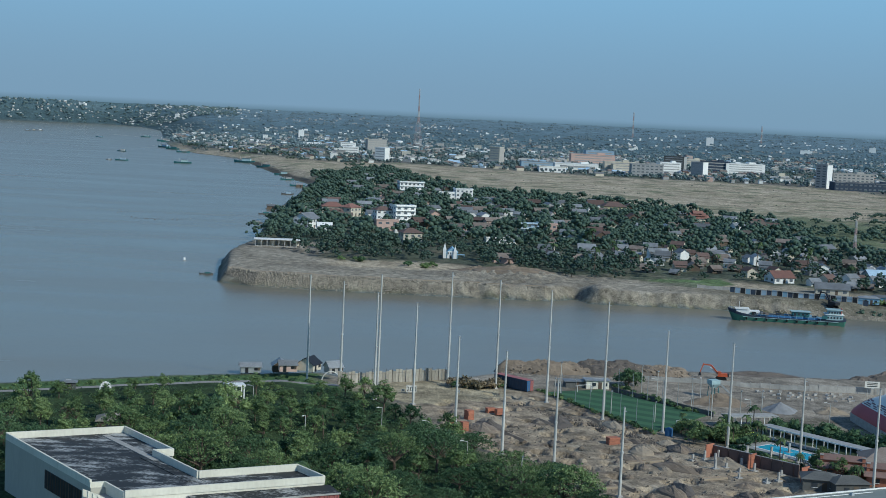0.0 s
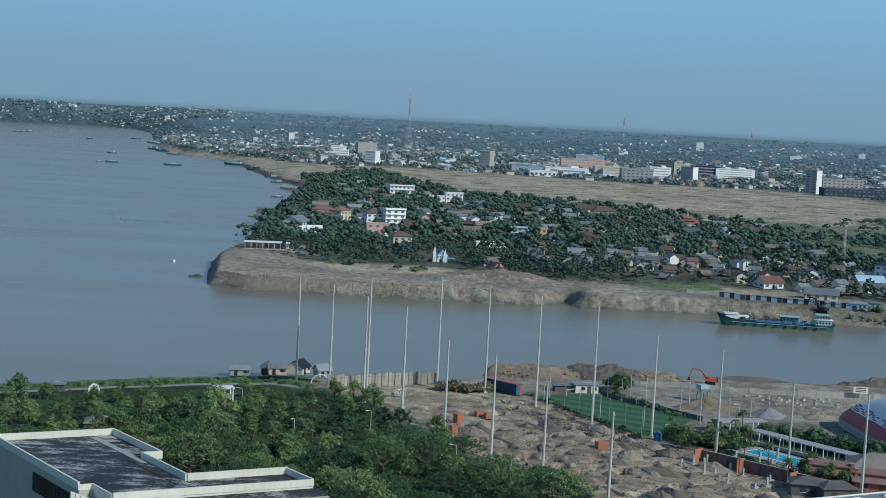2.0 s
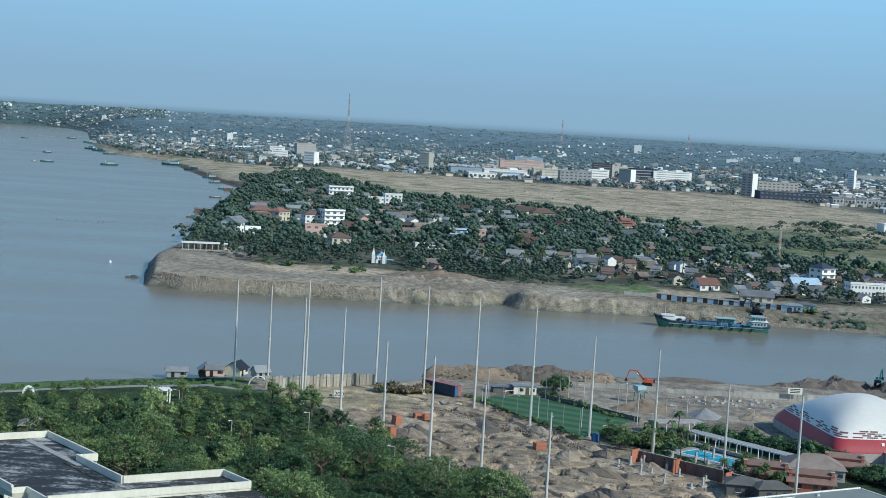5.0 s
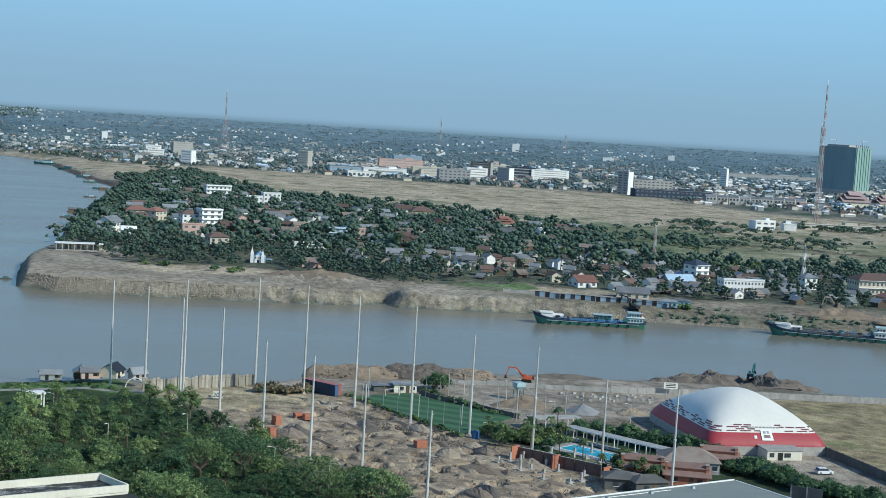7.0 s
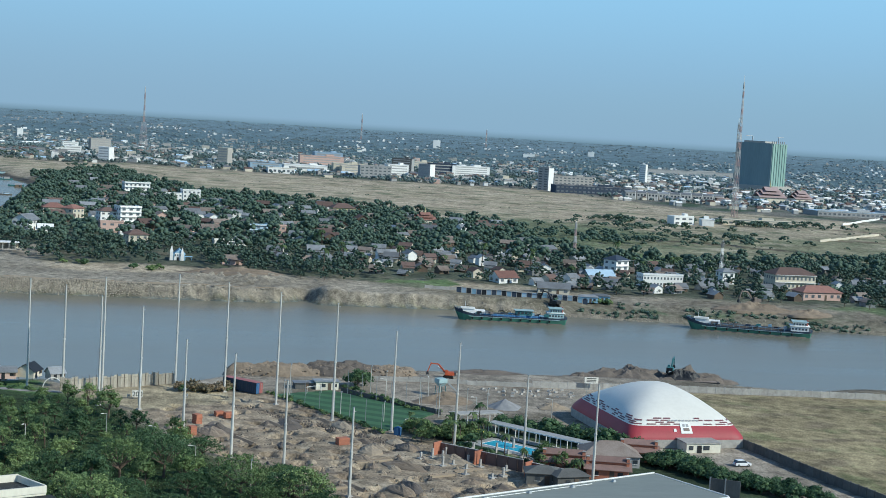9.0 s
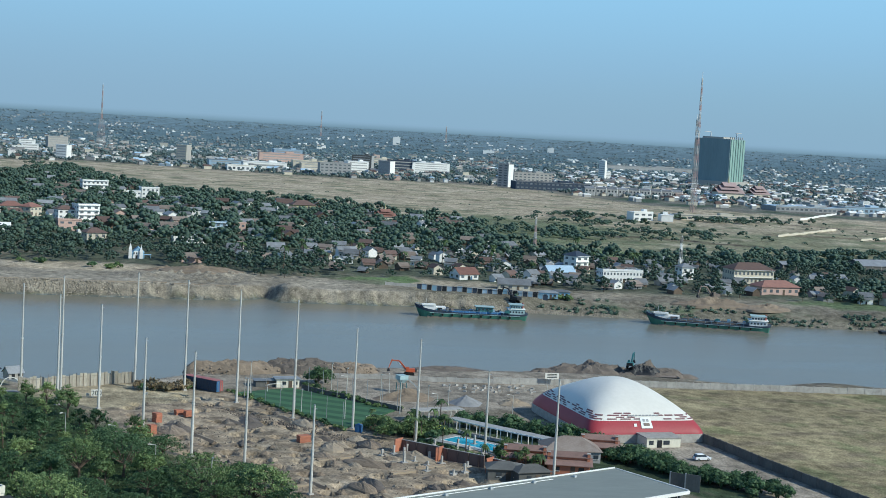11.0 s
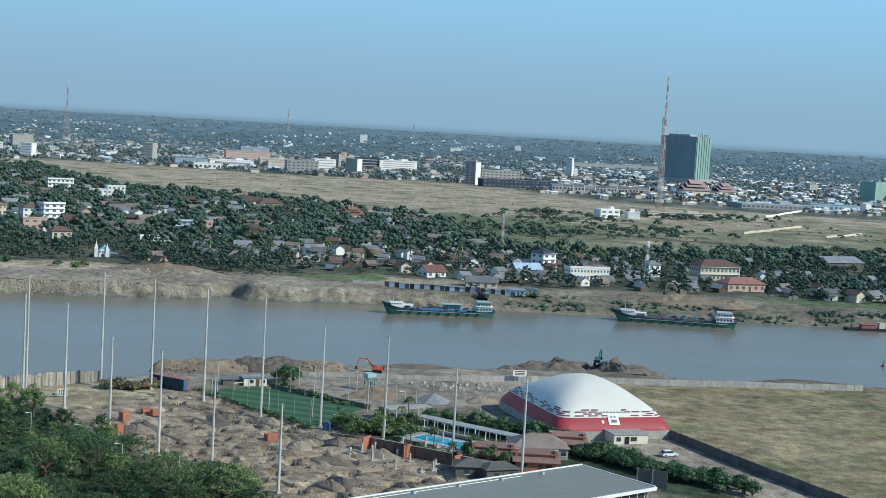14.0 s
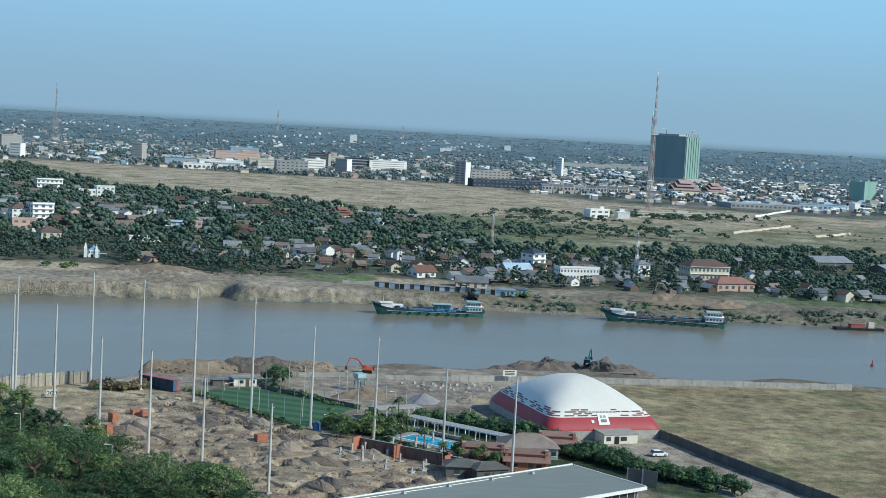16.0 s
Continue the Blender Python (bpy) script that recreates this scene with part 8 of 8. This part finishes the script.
def green_tower(x, y):
    e = thing("tower_under_construction", x, y, level(x, y), 40, "tall twin block wrapped in green netting under construction", "building")
    TAKEN.append((x, y, 70))
    H = 90
    # shade of the unlit side is in this colour
    part("core", Form().box(0, 0, 0, 60, 74, H), "net_shaded", e, "netting coloured for the tower's shaded side")
    for k in range(6):
        part("net_panel", Form().box(-25 + k * 10, -37.8, 4, 6.6, 1.6, H - 5), "net_green", e, "green safety netting")
    for k in range(5):
        part("net_strip", Form().box(-20 + k * 10, -37.3, 4, 2.8, 0.6, H - 5), "net_shaded", e)
    part("top_floor", Form().box(-8, 0, H, 44, 44, 3.5), "concrete", e)
    for k in range(7):
        part("column", Form().box(-26 + k * 8, -35, H, 1.2, 1.2, 4.5), "concrete", e)
    part("podium", Form().box(0, 0, 0, 72, 92, 10), "concrete", e)
    for k, (cx, cy) in enumerate(((-20, 10), (28, -20))):
        c = part("tower_crane", Form().box(cx, cy, H, 1.4, 1.4, 12), "mast_white", e)
        part("jib", Form().box(cx + (-14 if k == 0 else 6), cy, H + 12, 26, 0.8, 0.8), "mast_white", c)


green_tower(1106, 2637)
lattice("lattice_mast", 632.5, 1572, level(632, 1572), 153, 5, 0.9, "very tall slender red and white lattice mast", bays=16, thin=0.2)
lattice("lattice_mast", 641, 1600, level(641, 1600), 108, 3.0, 1.2, "slender grey lattice mast beside the tallest one", ("tin", "tin"), 10, 0.16)
lattice("lattice_mast", -54, 3152, level(-54, 3152), 56, 18, 7, "broad red and white lattice tower", bays=6, thin=0.25)
lattice("lattice_mast", -54, 3152, level(-54, 3152) + 56, 72, 3.5, 1.2, "thin red and white lattice mast", bays=6, thin=0.3)
lattice("lattice_mast", 550, 4270, level(550, 4270), 74, 4, 2.0, "thin pale far lattice mast", bays=6, thin=0.25)
lattice("lattice_mast", 915, 4230, level(915, 4230), 50, 4, 2.0, "thin pale far lattice mast", bays=6, thin=0.25)
TAKEN += [(880, 2052, 50), (948, 2098, 34)]
temple(878, 2050, 2.3, 5, "temple hall with red tiered roofs below the tower", "mast_red")
temple(948, 2098, 1.9, 20, "temple hall with tiered roofs and golden spires", "mast_red")

TB = []
for wall, side, w, d, fl, txt in (("white", "white", 22, 14, 3, "plain white flat-roofed town house"), ("cream", "cream", 18, 13, 4, "cream flat-roofed town block"), ("grey", "white", 24, 15, 3, "grey town block with pale end wall"),
                                  ("white", "grey", 30, 16, 2, "long low white town building"), ("pink", "cream", 16, 12, 3, "pinkish flat-roofed town house"), ("white", "white", 14, 12, 5, "narrow tall white town block"),
                                  ("concrete", "grey", 20, 14, 4, "bare concrete town block"), ("pale_blue", "white", 26, 16, 2, "pale blue flat town shed")):
    b = town_block("town_building", 0, 0, 0, w, d, fl, 3.5, wall, side, txt, z=-400, ribbon=True)
    TB.append(b)
    PATTERNS.append(b)
rt = random.Random(17)
count = 0
while count < 130:
    az = rt.uniform(-15, 32)
    r = 2050 + 1900 * rt.random() ** 1.7
    x, y = r * math.sin(radians(az)), r * math.cos(radians(az))
    if inside(np.array([x]), np.array([y]), TOWN)[0] < 15 or not clear_of(x, y, TAKEN):
        continue
    TAKEN.append((x, y, 17))
    s = rt.uniform(0.5, 0.9) * (1 - 0.4 * float(smooth(2900, 4000, r)))
    copy_thing(rt.choice(TB), pose(x, y, level(x, y), 0, 0, rt.choice((5, 12, 95, -8)) + rt.uniform(-8, 8)) @ Matrix.Diagonal((s * 1.15, s, s * rt.uniform(0.6, 0.95), 1)))
    count += 1


def roofscape(name, n, wall, roof, label, az0, az1, r0, r1, power, knots=0):
    """Small far houses, too many to count; knots: drawn together in so many clusters."""
    hubs = [(rt.uniform(az0, az1), r0 + (r1 - r0) * rt.random() ** power, rt.uniform(0.3, 1.1)) for _ in range(knots)]
    f, g = Form(), Form()
    P = []
    while len(P) < n:
        az, r = rt.uniform(az0, az1), r0 + (r1 - r0) * rt.random() ** power
        if hubs:
            a, q, w = rt.choice(hubs)
            az, r = a + rt.gauss(0, w), min(4840, q + rt.gauss(0, 45))
        x, y = r * math.sin(radians(az)), r * math.cos(radians(az))
        if inside(np.array([x]), np.array([y]), TOWN)[0] > 5:
            P.append((x, y))
    zs = height(np.array([p[0] for p in P]), np.array([p[1] for p in P]))
    for (x, y), z in zip(P, zs):
        sz = 1 - 0.5 * float(smooth(2800, 4300, math.hypot(x, y)))
        w, d, h = rt.uniform(6, 15) * sz, rt.uniform(5, 9) * sz, rt.uniform(2.6, 5) * sz
        a = rt.choice((5, 95)) + rt.uniform(-12, 12)
        f.box(x, y, z - 2, w, d, h + 2, a)
        c, s = math.cos(radians(a)), math.sin(radians(a))
        q = [(-w * .54, -d * .56, h), (w * .54, -d * .56, h), (w * .54, d * .56, h), (-w * .54, d * .56, h), (-w * .54, 0, h + d * 0.28), (w * .54, 0, h + d * 0.28)]
        g.put([(x + u * c - v * s, y + u * s + v * c, z + t) for u, v, t in q], [(0, 1, 5, 4), (2, 3, 4, 5), (1, 2, 5), (3, 0, 4), (3, 2, 1, 0)])
    e = thing(name, 0, 0, 0, 0, label, "houses", kind="stuff")
    part("walls", f, wall, e)
    part("roofs", g, roof, e)


roofscape("town_houses", 620, "cream", "tin", "far cream town houses with tin roofs", -16, 33, 2000, 3800, 1.3, 120)
roofscape("town_houses", 150, "cream", "tile_brown", "far cream town houses with brown roofs", -16, 33, 2000, 3500, 1.3, 50)
roofscape("town_houses", 150, "grey", "pale_blue", "far town houses with blue tin roofs", -10, 33, 2000, 4000, 1.3)
roofscape("town_houses", 240, "grey", "rust", "far town houses with brown roofs", -16, 33, 2000, 3600, 1.3, 60)
roofscape("town_houses", 420, "white", "concrete", "far pale town houses with worn concrete roofs", -16, 33, 2000, 3600, 1.2, 90)
roofscape("town_houses", 380, "grey", "white", "rows of white-roofed houses of a new estate", 17, 33, 1900, 3300, 1.0)
roofscape("town_houses", 200, "cream", "tile_brown", "rows of brown-roofed houses of a new estate", 17, 33, 1900, 3200, 1.0)
roofscape("town_houses", 560, "concrete", "concrete", "clusters of pale houses among far woods", -14, 33, 2700, 4700, 1.0, 90)
roofscape("town_houses", 420, "white", "white", "clusters of small white houses among far woods", -11, 33, 3000, 4500, 1.2, 110)
roofscape("town_houses", 330, "concrete", "white", "pale houses of the far river town", -18.5, -8, 4400, 4860, 1.0, 60)


def far_woods(n, az0, az1, r0, r1, power, size, seed, label, leaf, tall=1.0, lumps=4, belt=0.0):
    """Woods in belts across the view; belt: how much they keep to the belts."""
    r = random.Random(seed)
    P = []
    while len(P) < n:
        az, q = r.uniform(az0, az1), r0 + (r1 - r0) * r.random() ** power
        x, y = q * math.sin(radians(az)), q * math.cos(radians(az))
        if r.random() < belt and waves(np.array([x * 0.25]), np.array([y]), 190, 97)[0] < (0.1 if belt < 1 else 0.4):
            continue
        if not clear_of(x, y, TAKEN) and q < 2600:
            continue
        if inside(np.array([x]), np.array([y]), TOWN)[0] > -10 or (q > 3600 and inside(np.array([x]), np.array([y]), FAR_LAND)[0] > 15):
            P.append((x, y, r.uniform(0.6, 1.35) * size * (1 - 0.35 * float(smooth(3000, 4600, q)))))
    protos = []
    for k in range(4):
        e = thing("pattern", 0, 0, -400, 0, "", "")
        f = Form()
        for j in range(lumps):
            lump(f, (r.uniform(-4.5, 4.5), r.uniform(-3, 3), r.uniform(2.0, 5.5)), r.uniform(1.7, 3.2), r, 0.9)
        part("crown", f, leaf, e)
        protos.append(e)
        PATTERNS.append(e)
    merge_trees("far_wood", P, protos, r, label, tall, leaf)


# leaf colours of these woods carry painted distance haze
far_woods(4200, -17, 33, 2000, 3300, 1.2, 0.85, 1, "dark trees between the town houses", "leaf_far_hazed", 1.0, 3, 0.6)
far_woods(3600, -19, 34, 2900, 3700, 1.2, 1.3, 2, "woods on the rise beyond the town, tinted grey-green for haze", "leaf_hazed", 0.6, 2, 0.6)
far_woods(2600, -12, 34, 3600, 4850, 1.0, 1.9, 3, "woods on the far rise with haze tinted into the leaves", "leaf_hazed", 0.5, 2, 0.75)
far_woods(900, -19, -8, 4420, 4860, 1.0, 1.5, 4, "dark woods behind the far river town", "leaf_far_hazed", 0.8, 2)


def terrace(x0, y0, x1, y1, n):
    """A row of narrow houses: shaded fronts coloured grey, sunlit arched ends white."""
    a = math.degrees(math.atan2(y1 - y0, x1 - x0))
    L = math.hypot(x1 - x0, y1 - y0) / n
    for k in range(n):
        x, y = x0 + (x1 - x0) * (k + 0.5) / n, y0 + (y1 - y0) * (k + 0.5) / n
        e = thing("terraced_house", x, y, level(x, y), a - 6, "terraced house, shaded front painted grey, sunlit end painted white, curved roof", "house", "terraced row")
        part("wall", Form().box(0, 0, -1, L - 3, 14, 11), "grey", e)
        part("end_wall", Form().box(L / 2 - 1.3, 0, -1, 0.8, 14, 12.5), "white", e)
        part("roof", Form().gable(0, 0, 10, L - 3, 14, 2.2), "tin", e)
        for s in (-0.28, 0.0, 0.28):
            part("window", Form().box(s * L, -7.06, 5.5, L * 0.14, 0.2, 2.4), "glass", e)
        part("door", Form().box(0, -7.06, 0, 3, 0.2, 3), "dark", e)


terrace(612, 1925, 765, 1950, 9)
landmark(1196, 3290, 2, 220, 40, 1, "grey", "white", "very long grey-roofed market hall far off", 9.0, roof="tin", bands=False)


# the patterns that the copies were taken from
for src in BIG + RAIN + DRY + FARTREE + LOWTREE + BACKTREE + BUSH + HEDGE + REEDS + PALM + MOUNDS + PATTERNS:
    for ob in (*src.children_recursive, src):
        bpy.data.objects.remove(ob)
